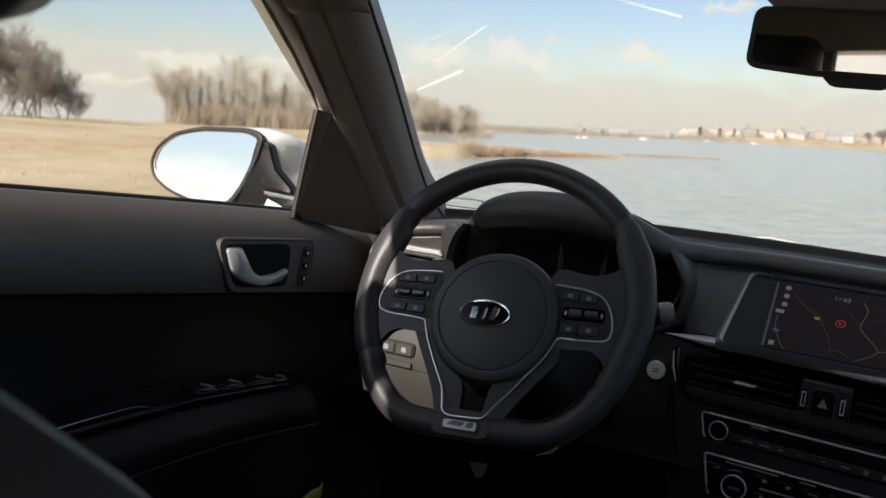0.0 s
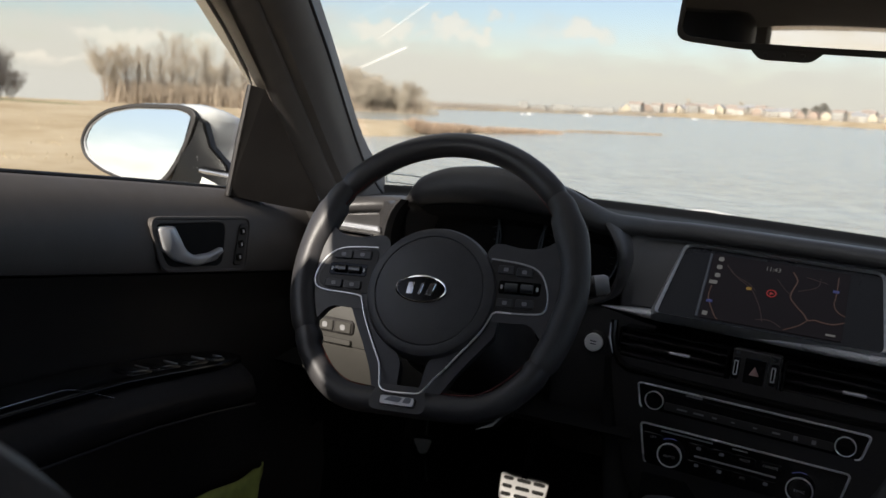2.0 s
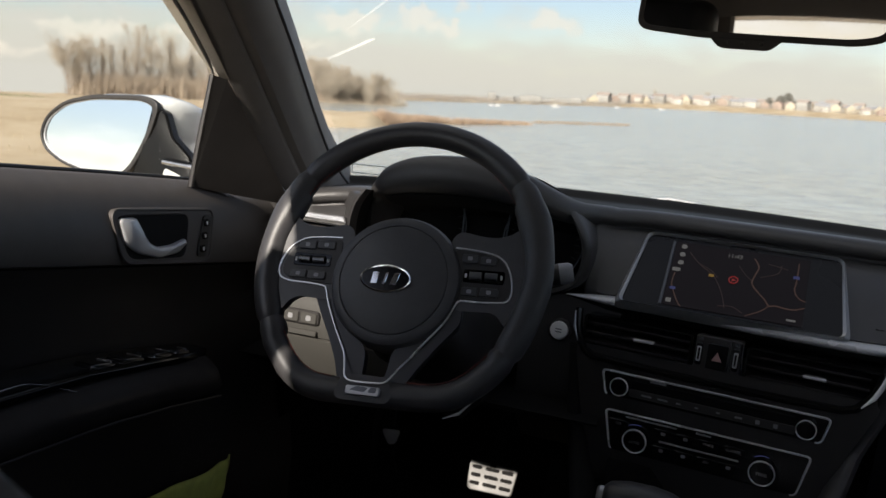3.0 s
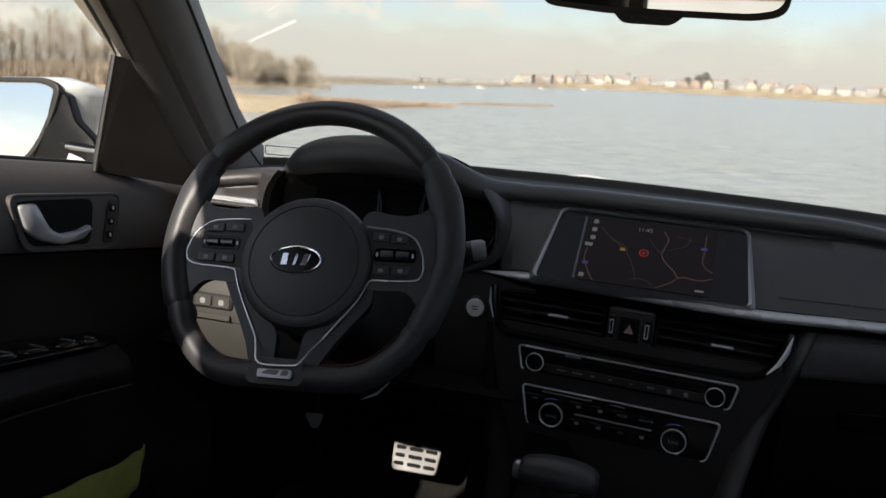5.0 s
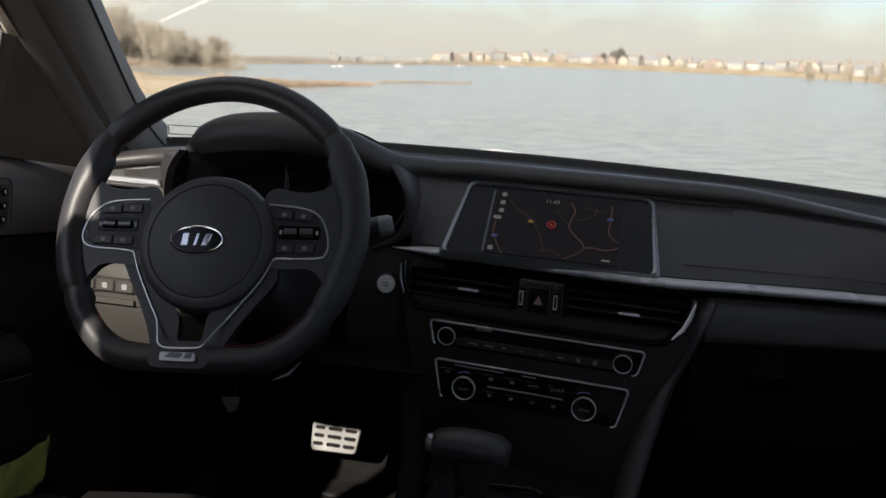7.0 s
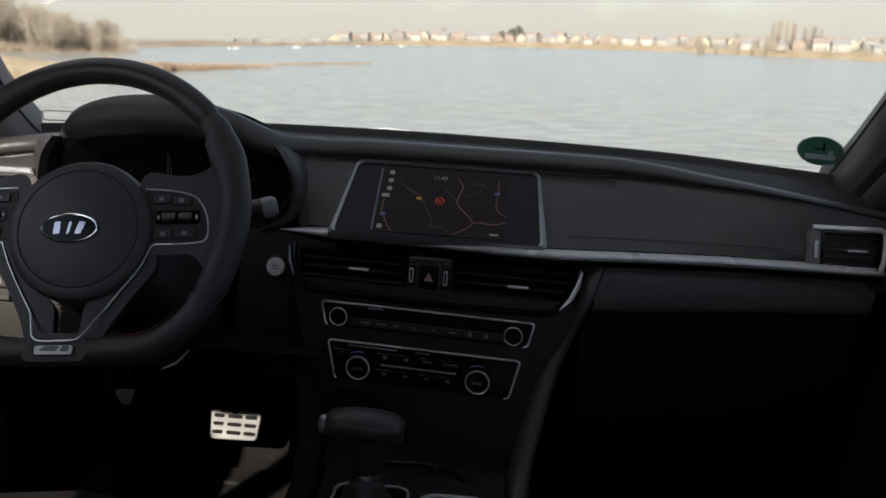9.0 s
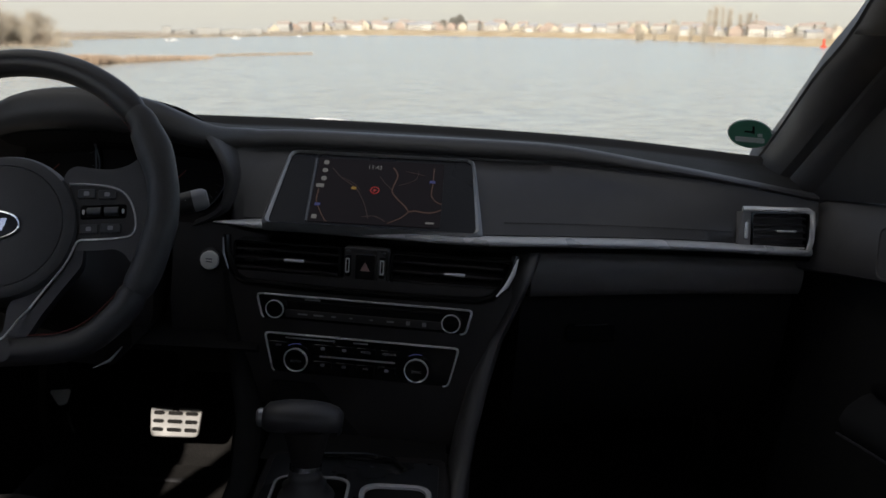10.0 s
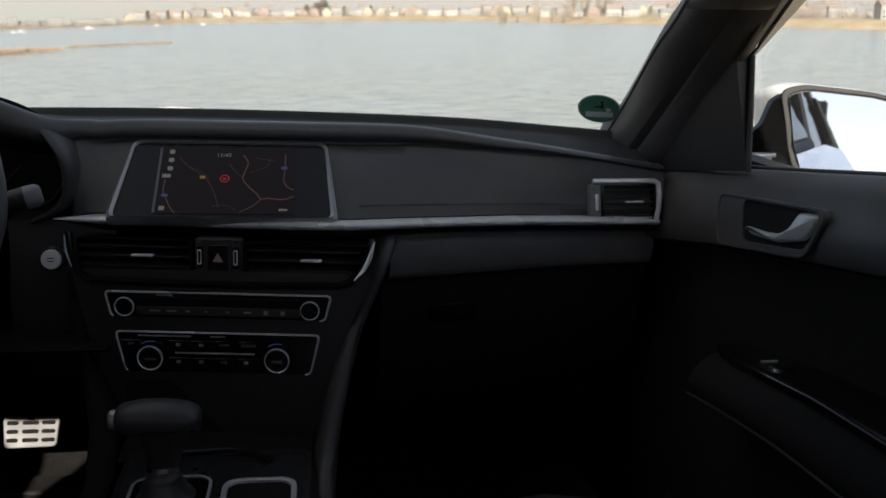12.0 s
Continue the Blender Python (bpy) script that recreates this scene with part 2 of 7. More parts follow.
def frame_plate(outer, inner, m, d0, d1):
    """A flat frame between two outlines of the same count."""
    rings = [[m @ Vector((*p, d)) for p in o] for o, d in ((outer, d0), (outer, d1), (inner, d1), (inner, d0))]
    return loft(rings, True, False, True)


def lathe(profile, m, segs=32):
    """Turns (radius, depth) pairs about m's z."""
    rings = [[m @ Vector((max(r, 1e-5) * math.cos(k * math.tau / segs), max(r, 1e-5) * math.sin(k * math.tau / segs), d)) for k in range(segs)] for r, d in profile]
    return loft(rings)


def plane_at(p, right, upward):
    """A matrix at p whose x is right and whose y lies near upward; z points out of the face."""
    x = Vector(right).normalized()
    z = x.cross(Vector(upward)).normalized()
    y = z.cross(x)
    return Matrix.Translation(p) @ Matrix((x, y, z)).transposed().to_4x4()


def curve(knots):
    """A smooth function through (x, value) knots, that never swings past them."""
    xs, ys = [k[0] for k in knots], [k[1] for k in knots]
    rise = [(b - a) / (d - c) for a, b, c, d in zip(ys, ys[1:], xs, xs[1:])]
    slope = [rise[0]] + [0.0 if a * b <= 0 else 2 * a * b / (a + b) for a, b in zip(rise, rise[1:])] + [rise[-1]]

    def f(x):
        if x <= xs[0]:
            return ys[0]
        if x >= xs[-1]:
            return ys[-1]
        i = max(j for j in range(len(xs) - 1) if xs[j] <= x)
        h = xs[i + 1] - xs[i]
        u = (x - xs[i]) / h
        return ys[i] * (1 + 2 * u) * (1 - u) ** 2 + ys[i + 1] * u * u * (3 - 2 * u) + h * (slope[i] * u * (1 - u) ** 2 - slope[i + 1] * u * u * (1 - u))
    return f


def spread(a, b, n):
    return [a + (b - a) * i / (n - 1) for i in range(n)]


def resample(pts, n):
    """n points evenly along a smooth line through pts."""
    v = [Vector((*p, 0)) for p in pts]
    cum = [0.0]
    for a, b in zip(v, v[1:]):
        cum.append(cum[-1] + (b - a).length)
    out = []
    for s in spread(0, cum[-1], n):
        i = min(max(k for k in range(len(cum)) if cum[k] <= s + 1e-9), len(v) - 2)
        f = (s - cum[i]) / (cum[i + 1] - cum[i])
        p0, p1, p2, p3 = v[max(i - 1, 0)], v[i], v[i + 1], v[min(i + 2, len(v) - 1)]
        q = 0.5 * ((2 * p1) + (p2 - p0) * f + (2 * p0 - 5 * p1 + 4 * p2 - p3) * f * f + (3 * p1 - p0 - 3 * p2 + p3) * f ** 3)
        out.append((q.x, q.y))
    return out


# ---- materials ----
dash_skin = material("soft black dashboard skin", (0.043, 0.041, 0.0415), 0.42, bump=0.35, bump_scale=900, vary=0.15)
dash_face = material("charcoal leather-grain panel", (0.140, 0.132, 0.130), 0.5, bump=0.4, bump_scale=600, vary=0.15)
grey_skin = material("warm grey moulded trim", (0.041, 0.0385, 0.034), 0.6, bump=0.3, bump_scale=900, vary=0.12)
black_plastic = material("matt black plastic", (0.0200, 0.0175, 0.0167), 0.5, bump=0.25, bump_scale=1100, vary=0.2)
print_grey = material("dim grey key print", (0.24, 0.24, 0.25), 0.5, vary=0.05)
pad_plastic = material("soft charcoal switch plastic", (0.040, 0.039, 0.042), 0.42, bump=0.2, bump_scale=1100, vary=0.12)
gloss_black = material("piano black plastic", (0.006, 0.006, 0.006), 0.14, spec=0.3, vary=0.1, wear=0.05)
# near-black for black parts; also stands in for shade in recesses
deep_black = material("near-black for black parts and painted shade", (0.010, 0.0096, 0.0094), 0.9, vary=0.3, spec=0.2)
soft_black = material("soft black padding", (0.021, 0.019, 0.0195), 0.55, bump=0.3, bump_scale=800, vary=0.2, spec=0.12)
seat_leather = material("grey seat leather", (0.10, 0.092, 0.092), 0.5, bump=0.3, bump_scale=600, vary=0.2)
trim = material("satin silver trim", (0.62, 0.62, 0.62), 0.24, metal=0.25, vary=0.05)
strip_metal = material("satin aluminium strip", (0.58, 0.58, 0.59), 0.30, metal=0.3, vary=0.05, scale=90)
bright_line = material("bright silver line", (0.90, 0.90, 0.90), 0.22, metal=0.55, vary=0.04)
# door and pillar trims differ left to right to carry light and shade
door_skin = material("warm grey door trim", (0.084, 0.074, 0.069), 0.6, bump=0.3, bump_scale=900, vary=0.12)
pillar_skin_lit = material("grey pillar trim, lightened for the lit side", (0.150, 0.139, 0.132), 0.6, bump=0.25, bump_scale=900, vary=0.1)
shaded_trim = material("trim darkened for the shaded side", (0.045, 0.0405, 0.0400), 0.6, bump=0.3, bump_scale=900, vary=0.12)
spoke_black = material("dark satin spoke", (0.040, 0.040, 0.044), 0.36, metal=0.4, spec=0.5, vary=0.06)
leather = material("black smooth leather", (0.046, 0.044, 0.046), 0.42, bump=0.14, bump_scale=700, vary=0.18, wear=0.12)
hub_leather = material("black hub skin", (0.062, 0.060, 0.063), 0.42, bump=0.3, bump_scale=800, vary=0.15)
leather_perf = material("black perforated leather", (0.052, 0.050, 0.051), 0.48, bump=0.16, bump_scale=420, vary=0.2)
chrome = material("satin chrome", (0.46, 0.47, 0.49), 0.26, metal=1.0, vary=0.05, wear=0.06)
bright_chrome = material("polished chrome", (0.82, 0.83, 0.85), 0.08, metal=1.0, vary=0.03, wear=0.04)
silver = material("silver painted plastic", (0.42, 0.42, 0.43), 0.32, metal=0.7, vary=0.05)
handle_silver = material("satin silver handle paint", (0.50, 0.50, 0.51), 0.34, metal=0.25, vary=0.05)
gunmetal = material("dark satin metal", (0.10, 0.105, 0.115), 0.3, metal=0.85, vary=0.06)
steel = material("brushed steel", (0.14, 0.137, 0.133), 0.5, metal=0.1, vary=0.08, scale=120)
white_print = material("pale grey print", (0.55, 0.55, 0.56), 0.5, vary=0.05)
red_thread = material("red stitching thread", (0.17, 0.035, 0.025), 0.7, vary=0.2, scale=300)
carpet = material("charcoal carpet", (0.016, 0.015, 0.0145), 0.95, bump=1.0, bump_scale=350, vary=0.35, scale=200, spec=0.1)
fabric = material("dark seat fabric", (0.028, 0.028, 0.030), 0.85, bump=0.8, bump_scale=500, vary=0.3, scale=150, spec=0.15)
headlining = material("dark grey headlining", (0.115, 0.105, 0.096), 0.9, bump=0.5, bump_scale=500)
white_paint = material("pearl white car paint", (0.75, 0.75, 0.73), 0.18, coat=0.8, vary=0.03)
mirror_dim = material("dimming mirror glass", (0.42, 0.425, 0.43), 0.01, metal=1.0, vary=0.01, wear=0.005)
mirror_face = material("mirror glass", (0.84, 0.87, 0.90), 0.01, metal=1.0, vary=0.01, wear=0.005)
clear_glass = glass("clear window glass", (0.93, 0.95, 0.94))
dash_top_skin = material("matt black dashboard top", (0.021, 0.020, 0.019), 0.75, bump=0.35, bump_scale=900, vary=0.15, spec=0.25)
# pale grey chosen so unseen rear surfaces throw sunlight onto the dashboard
rear_bounce = material("pale grey rear cloth for bounce light", (0.22, 0.205, 0.19), 0.85, bump=0.6, bump_scale=500, vary=0.2, scale=150)
hivis = material("yellow-green cloth", (0.60, 0.66, 0.17), 0.85, bump=0.6, bump_scale=700, vary=0.15, scale=80)

# ---- outdoors ----
def smooth01(a, b, v):
    u = np.clip((v - a) / (b - a), 0, 1)
    return u * u * (3 - 2 * u)


# azimuths and distances of the far waterline
REACH = ([-60, -22, -17, -12, -8, -4, 0, 10, 15, 21, 30, 45, 70, 110], [600, 262, 312, 375, 460, 500, 520, 500, 420, 345, 270, 230, 220, 220])


def land(x, y):
    """Height of the ground: the bank under the car, the sandy shore on the left, the spit, the far bank."""
    x, y = np.asarray(x, float), np.asarray(y, float)
    d = np.hypot(x, y)
    az = np.degrees(np.arctan2(x, y))
    wig = 2.2 * np.sin(d / 31.0) + 1.5 * np.sin(d / 13.0 + 1.3)
    # near bank falls to the river bed ahead and to the right
    near = -7.0 * smooth01(2.6, 13, y + 0.12 * x)
    shore = smooth01(-24.5, -31.5, az + wig * smooth01(30, 90, d) - 2 * smooth01(250, 320, d))
    left = -0.9 * smooth01(4, 30, d) - 2.2 * smooth01(30, 150, d) + 0.25 * np.sin(x / 9) * np.sin(y / 11) - 1.5 * smooth01(130, 200, d)
    z = near + (left - near) * shore
    # spit and wooded point beyond the inlet
    spit = smooth01(20, 8, np.abs(d - 113 - 1.5 * (az + 25))) * smooth01(-21.0, -24.0, az + 0.6 * np.sin(d / 7)) * smooth01(-60, -50, az)
    point = smooth01(205, 240, d + 2.5 * np.sin(az * 2.1)) * smooth01(-21.6, -23.6, az) * smooth01(-35, -31, az) * smooth01(330, 270, d)
    low = np.maximum(spit * 4.0, point * 4.6) - 7.0 + 0.25
    z = np.maximum(z, np.where(np.maximum(spit, point) > 0.01, low, -9))
    # mud bars with reeds
    bar = smooth01(5, 1.5, np.abs(d - (110 + (az + 23.5) / 9.5 * 31))) * smooth01(-24.2, -23.2, az) * smooth01(-13.6, -14.4, az) * 3.3
    bar2 = smooth01(4, 1.0, np.abs(d - (150 + (az + 14) / 6 * 16))) * smooth01(-14.4, -13.8, az) * smooth01(-7.6, -8.4, az) * 3.2
    z = np.maximum(z, -7.0 + np.maximum(bar, bar2))
    # far bank, swinging nearer to the right
    reach = np.interp(az, *REACH)
    far = smooth01(0, 22, d - reach) * smooth01(-26, -22.5, az) * smooth01(150, 120, az)
    z = np.maximum(z, -7.0 + far * (3.12 + 0.6 + (1.6 + 3.0 * smooth01(20, 160, d - reach)) * smooth01(-13, -4, az)))
    # land all round behind the car
    back = smooth01(4, -8, y) * smooth01(-400, -6, -np.maximum(x, 0) + 0 * y)
    # behind the crest on the left the land falls out of sight
    fall = 0.05 * np.maximum(d - np.interp(az, [-60, -47, -42, -30], [120, 130, 205, 215]), 0)
    # upstream the far bank is a low dyke, and the land falls behind it
    dyke = 0.024 * np.maximum(d - reach - 36, 0) * smooth01(-5, -10, az) * smooth01(-33, -30, az)
    return np.maximum(z, -7.0 + 7.0 * back) - fall * smooth01(-31, -34, az) * smooth01(-110, -90, az) - dyke


def reach_at(az):
    return float(np.interp(az, *REACH))


def polar(az, d, z=None):
    x, y = d * math.sin(radians(az)), d * math.cos(radians(az))
    return Vector((x, y, float(land(x, y)) if z is None else z))


def build_ground():
    azs = np.concatenate([np.arange(-75, -20, 0.35), np.arange(-20, 60, 0.7), np.arange(60, 285, 5)])
    ds = np.concatenate([[0.0], np.geomspace(1.2, 90, 46), np.arange(94, 330, 4.0), np.geomspace(335, 4800, 60)])
    a, d = np.meshgrid(np.radians(azs), ds, indexing="ij")
    x, y = d * np.sin(a), d * np.cos(a)
    z = land(x, y)
    na, nd = a.shape
    verts = np.stack([x, y, z], -1).reshape(-1, 3)
    faces = []
    for i in range(na):
        j = (i + 1) % na
        for k in range(nd - 1):
            faces.append((i * nd + k, j * nd + k, j * nd + k + 1, i * nd + k + 1))
    me = bpy.data.meshes.new("ground")
    me.from_pydata(verts.tolist(), [], faces)
    bm = bmesh.new()
    bm.from_mesh(me)
    bmesh.ops.remove_doubles(bm, verts=bm.verts, dist=0.001)
    bmesh.ops.recalc_face_normals(bm, faces=bm.faces)
    bm.to_mesh(me), bm.free()
    for p in me.polygons:
        p.use_smooth = True
    if me.polygons[0].normal.z < 0:
        me.flip_normals()
    me.materials.append(sand)
    return tagged(new("ground", me), "dry straw-coloured grass and sand along the river bank", "ground", kind="structure")


def landscape_material(name, a, b, c, s1, s2, rough=0.95):
    """Three colours mingled by noise at two scales, with a bump."""
    m = bpy.data.materials.new(name)
    m.use_nodes = True
    t = m.node_tree
    p = t.nodes["Principled BSDF"]
    p.inputs["Roughness"].default_value, p.inputs["Specular IOR Level"].default_value = rough, 0.15
    geo = t.nodes.new("ShaderNodeNewGeometry")
    n1, n2 = t.nodes.new("ShaderNodeTexNoise"), t.nodes.new("ShaderNodeTexNoise")
    for n, s in ((n1, s1), (n2, s2)):
        n.inputs["Scale"].default_value, n.inputs["Detail"].default_value = s, 6
        t.links.new(geo.outputs["Position"], n.inputs["Vector"])
    r = t.nodes.new("ShaderNodeValToRGB")
    r.color_ramp.elements[0].position, r.color_ramp.elements[0].color = 0.36, (*a, 1)
    r.color_ramp.elements[1].position, r.color_ramp.elements[1].color = 0.66, (*c, 1)
    e = r.color_ramp.elements.new(0.5)
    e.color = (*b, 1)
    mix = t.nodes.new("ShaderNodeMath")
    mix.operation = "MULTIPLY_ADD"
    mix.inputs[1].default_value, mix.inputs[2].default_value = 0.35, 0.0
    t.links.new(n2.outputs["Fac"], mix.inputs[0])
    add = t.nodes.new("ShaderNodeMath")
    add.operation = "MULTIPLY_ADD"
    add.inputs[1].default_value = 0.65
    t.links.new(n1.outputs["Fac"], add.inputs[0]), t.links.new(mix.outputs[0], add.inputs[2])
    t.links.new(add.outputs[0], r.inputs[0]), t.links.new(r.outputs[0], p.inputs["Base Color"])
    return m


sand = landscape_material("dry grass and sand", (0.34, 0.255, 0.155), (0.46, 0.365, 0.245), (0.53, 0.44, 0.32), 0.12, 1.4)
build_ground()

river = bpy.data.materials.new("rippled river water")
river.use_nodes = True
rt = river.node_tree
rp = rt.nodes["Principled BSDF"]
rp.inputs["Specular IOR Level"].default_value = 0.4
rp.inputs["Roughness"].default_value, rp.inputs["IOR"].default_value = 0.18, 1.33
rgeo = rt.nodes.new("ShaderNodeNewGeometry")
rmap = rt.nodes.new("ShaderNodeMapping")
rmap.inputs["Scale"].default_value = (0.5, 1.2, 1.0)
rt.links.new(rgeo.outputs["Position"], rmap.inputs["Vector"])
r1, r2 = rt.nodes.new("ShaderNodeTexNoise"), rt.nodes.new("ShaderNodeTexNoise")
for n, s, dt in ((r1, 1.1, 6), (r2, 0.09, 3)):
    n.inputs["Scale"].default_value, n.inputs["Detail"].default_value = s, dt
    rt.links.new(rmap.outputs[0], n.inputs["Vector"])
# light and dark of the ripples put into the base colour
ripple_tone = rt.nodes.new("ShaderNodeValToRGB")
ripple_tone.color_ramp.elements[0].position, ripple_tone.color_ramp.elements[0].color = 0.36, (0.29, 0.28, 0.235, 1)
ripple_tone.color_ramp.elements[1].position, ripple_tone.color_ramp.elements[1].color = 0.64, (0.43, 0.42, 0.355, 1)
rt.links.new(r1.outputs["Fac"], ripple_tone.inputs[0]), rt.links.new(ripple_tone.outputs[0], rp.inputs["Base Color"])
rmix = rt.nodes.new("ShaderNodeMath")
rmix.operation = "MULTIPLY"
rt.links.new(r1.outputs["Fac"], rmix.inputs[0]), rt.links.new(r2.outputs["Fac"], rmix.inputs[1])
rb = rt.nodes.new("ShaderNodeBump")
rb.inputs["Strength"].default_value, rb.inputs["Distance"].default_value = 0.45, 0.5
rt.links.new(rmix.outputs[0], rb.inputs["Height"]), rt.links.new(rb.outputs[0], rp.inputs["Normal"])
bmw = bmesh.new()
rim_w = [bmw.verts.new(((reach_at(a) + 16) * math.sin(radians(a)), (reach_at(a) + 16) * math.cos(radians(a)), 0)) for a in np.arange(-33, 150, 0.5)]
mid_w = bmw.verts.new((0, 0, 0))
for a, b in zip(rim_w, rim_w[1:]):
    bmw.faces.new((mid_w, b, a))
mew = bpy.data.meshes.new("river_water")
bmw.to_mesh(mew), bmw.free()
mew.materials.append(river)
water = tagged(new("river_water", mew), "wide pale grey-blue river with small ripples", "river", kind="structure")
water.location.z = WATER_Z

# ---- trees, reeds and the far town ----
# bark and twigs are paled in colour to stand for distance haze
bark = material("grey-brown winter bark paled for haze", (0.34, 0.28, 0.23), 0.9, vary=0.25, scale=3)
twig_mat = material("bare brown twigs paled for haze", (0.40, 0.345, 0.275), 0.95, vary=0.3, scale=2)
dark_leaf = material("dark evergreen foliage", (0.24, 0.23, 0.20), 0.9, vary=0.3, scale=2)
reed_mat = material("dry russet reeds", (0.44, 0.32, 0.23), 0.95, vary=0.35, scale=1.5)
brush_mat = material("dry brown undergrowth", (0.36, 0.29, 0.22), 0.95, vary=0.3, scale=0.8)


def twig_ribbon(verts, faces, a, b, r0, r1):
    d = (b - a).normalized()
    s = d.cross(Vector((0, 0, 1)) if abs(d.z) < 0.9 else Vector((1, 0, 0))).normalized()
    o = d.cross(s)
    k = len(verts)
    for q in range(3):
        ang = q * math.tau / 3
        verts.append(a + (s * math.cos(ang) + o * math.sin(ang)) * r0)
    for q in range(3):
        ang = q * math.tau / 3
        verts.append(b + (s * math.cos(ang) + o * math.sin(ang)) * r1)
    for q in range(3):
        p = (q + 1) % 3
        faces.append((k + q, k + p, k + 3 + p, k + 3 + q))


def bare_tree(name, height, spread_, seed, label, slim=False, stems=1, wood=None):
    """A winter tree: tapered trunk, limbs, and a crown of fine bare twigs."""
    rnd = random.Random(seed)
    tv, tf, cv_, cf = [], [], [], []

    def grow(p, d, length, r, level):
        n = 3
        for i in range(n):
            d = (d + Vector((rnd.uniform(-1, 1), rnd.uniform(-1, 1), rnd.uniform(-0.3, 0.7))) * 0.16).normalized()
            q = p + d * (length / n)
            r2 = r * 0.84
            if level < 2:
                twig_ribbon(tv, tf, p, q, r, r2)
            else:
                twig_ribbon(cv_, cf, p, q, max(r, 0.011), max(r2, 0.008))
            p, r = q, r2
            if level < 4:
                kids = (3, 3, 3, 2)[level] if i else (1, 1, 1, 1)[level]
                if level == 0 and i == 0:
                    kids = 1 if not slim else 2
                for _ in range(kids):
                    side = Vector((rnd.uniform(-1, 1), rnd.uniform(-1, 1), rnd.uniform(0.1, 0.9 if not slim else 1.8))).normalized()
                    nd = (d * (0.55 if not slim else 1.0) + side * spread_).normalized()
                    grow(p, nd, length * rnd.uniform(0.45, 0.68), r * 0.55, level + 1)
    for q in range(stems):
        a = q * math.tau / stems
        lean = 0.0 if stems == 1 else rnd.uniform(0.2, 0.5)
        grow(Vector((0, 0, -0.3)), Vector((math.cos(a) * lean, math.sin(a) * lean, 1)).normalized(), height * 0.60 * rnd.uniform(0.8, 1.0) if q else height * 0.60, height * 0.017 * (1 if stems == 1 else 0.7), 0)
    t = new(name)
    tagged(t, label, "tree", "bare trees")
    for nm, v, f, m in (("trunk", tv, tf, wood or bark), ("crown", cv_, cf, wood or twig_mat)):
        me = bpy.data.meshes.new(nm)
        me.from_pydata([tuple(x) for x in v], [], f)
        me.materials.append(m)
        o = new(nm, me)
        o.parent = t
    return t


def poplar(name, height, width, seed, label, boughs=150):
    """A winter poplar: a straight trunk feathered from low down with steep fine boughs."""
    rnd = random.Random(seed)
    tv, tf, cv_, cf = [], [], [], []
    spine = [Vector((rnd.uniform(-0.15, 0.15) * i / 8, rnd.uniform(-0.15, 0.15) * i / 8, -0.3 + height * i / 8)) for i in range(9)]
    for i in range(8):
        twig_ribbon(tv, tf, spine[i], spine[i + 1], height * 0.013 * (1 - i / 8.5), height * 0.013 * (1 - (i + 1) / 8.5))
    for _ in range(boughs):
        f = rnd.uniform(0.10, 0.97)
        i = min(int(f * 8), 7)
        p = spine[i].lerp(spine[i + 1], f * 8 - i)
        a = rnd.uniform(0, math.tau)
        reach = width * (0.35 + 0.65 * math.sin(min(1.0, f * 1.15) * math.pi) ** 0.6) * rnd.uniform(0.5, 1.1)
        d = Vector((math.cos(a), math.sin(a), rnd.uniform(1.3, 2.6)))
        for k in range(4):
            q = p + d * (reach / 4) + Vector((rnd.uniform(-1, 1), rnd.uniform(-1, 1), rnd.uniform(0, 1))) * reach * 0.06
            twig_ribbon(cv_, cf, p, q, 0.030 - 0.005 * k, 0.025 - 0.005 * k)
            for _q in range(5):
                e = q + Vector((rnd.uniform(-1, 1), rnd.uniform(-1, 1), rnd.uniform(0.4, 1.8))) * reach * 0.20
                twig_ribbon(cv_, cf, q, e, 0.012, 0.008)
            p = q
            d = d + Vector((0, 0, 0.25))
    t = tagged(new(name), label, "tree", "bare trees")
    for nm, v, f, m in (("trunk", tv, tf, bark), ("crown", cv_, cf, twig_mat)):
        me = bpy.data.meshes.new(nm)
        me.from_pydata([tuple(x) for x in v], [], f)
        me.materials.append(m)
        o = new(nm, me)
        o.parent = t
    return t


rnd = random.Random(5)
kinds = [bare_tree("bare_tree", 12, 0.52, 11, "tall bare winter tree with a twiggy brown crown"), bare_tree("bare_tree", 11, 0.95, 12, "broad bare winter tree with several trunks and a twiggy crown", stems=3), bare_tree("bare_tree", 13, 0.40, 13, "slender bare winter tree with a twiggy brown crown"), poplar("poplar_tree", 14, 1.7, 14, "upright bare poplar with steep feathery boughs"), poplar("poplar_tree", 13, 2.6, 15, "broad bare poplar with steep feathery boughs", 210),
         bare_tree("bare_tree", 10, 1.05, 16, "dark spreading bare tree with a rounded twiggy crown", stems=3, wood=material("dark grey winter bark", (0.24, 0.21, 0.185), 0.9, vary=0.25, scale=3))]
spots = []
for i in range(30):
    f = i / 29
    az = -41.6 + 9.2 * f + rnd.uniform(-0.15, 0.15)
    spots.append((az, 184 + rnd.uniform(0, 20), rnd.choice((2, 3, 3, 4, 4)), rnd.choice((0.42, 0.55, 0.80, 0.95)) * rnd.uniform(0.9, 1.05) * (1.0 if f < 0.65 else 1.0 - 0.45 * (f - 0.65) / 0.35)))
spots[0] = (-41.4, 184, 1, 0.98)
for i in range(36):
    f = i / 35
    spots.append((-30.5 + 8.1 * f + rnd.uniform(-0.1, 0.1), 205 + rnd.uniform(0, 25), rnd.choice((0, 1, 1, 4)), (0.92 - 0.50 * f ** 1.4) * rnd.uniform(0.85, 1.08)))
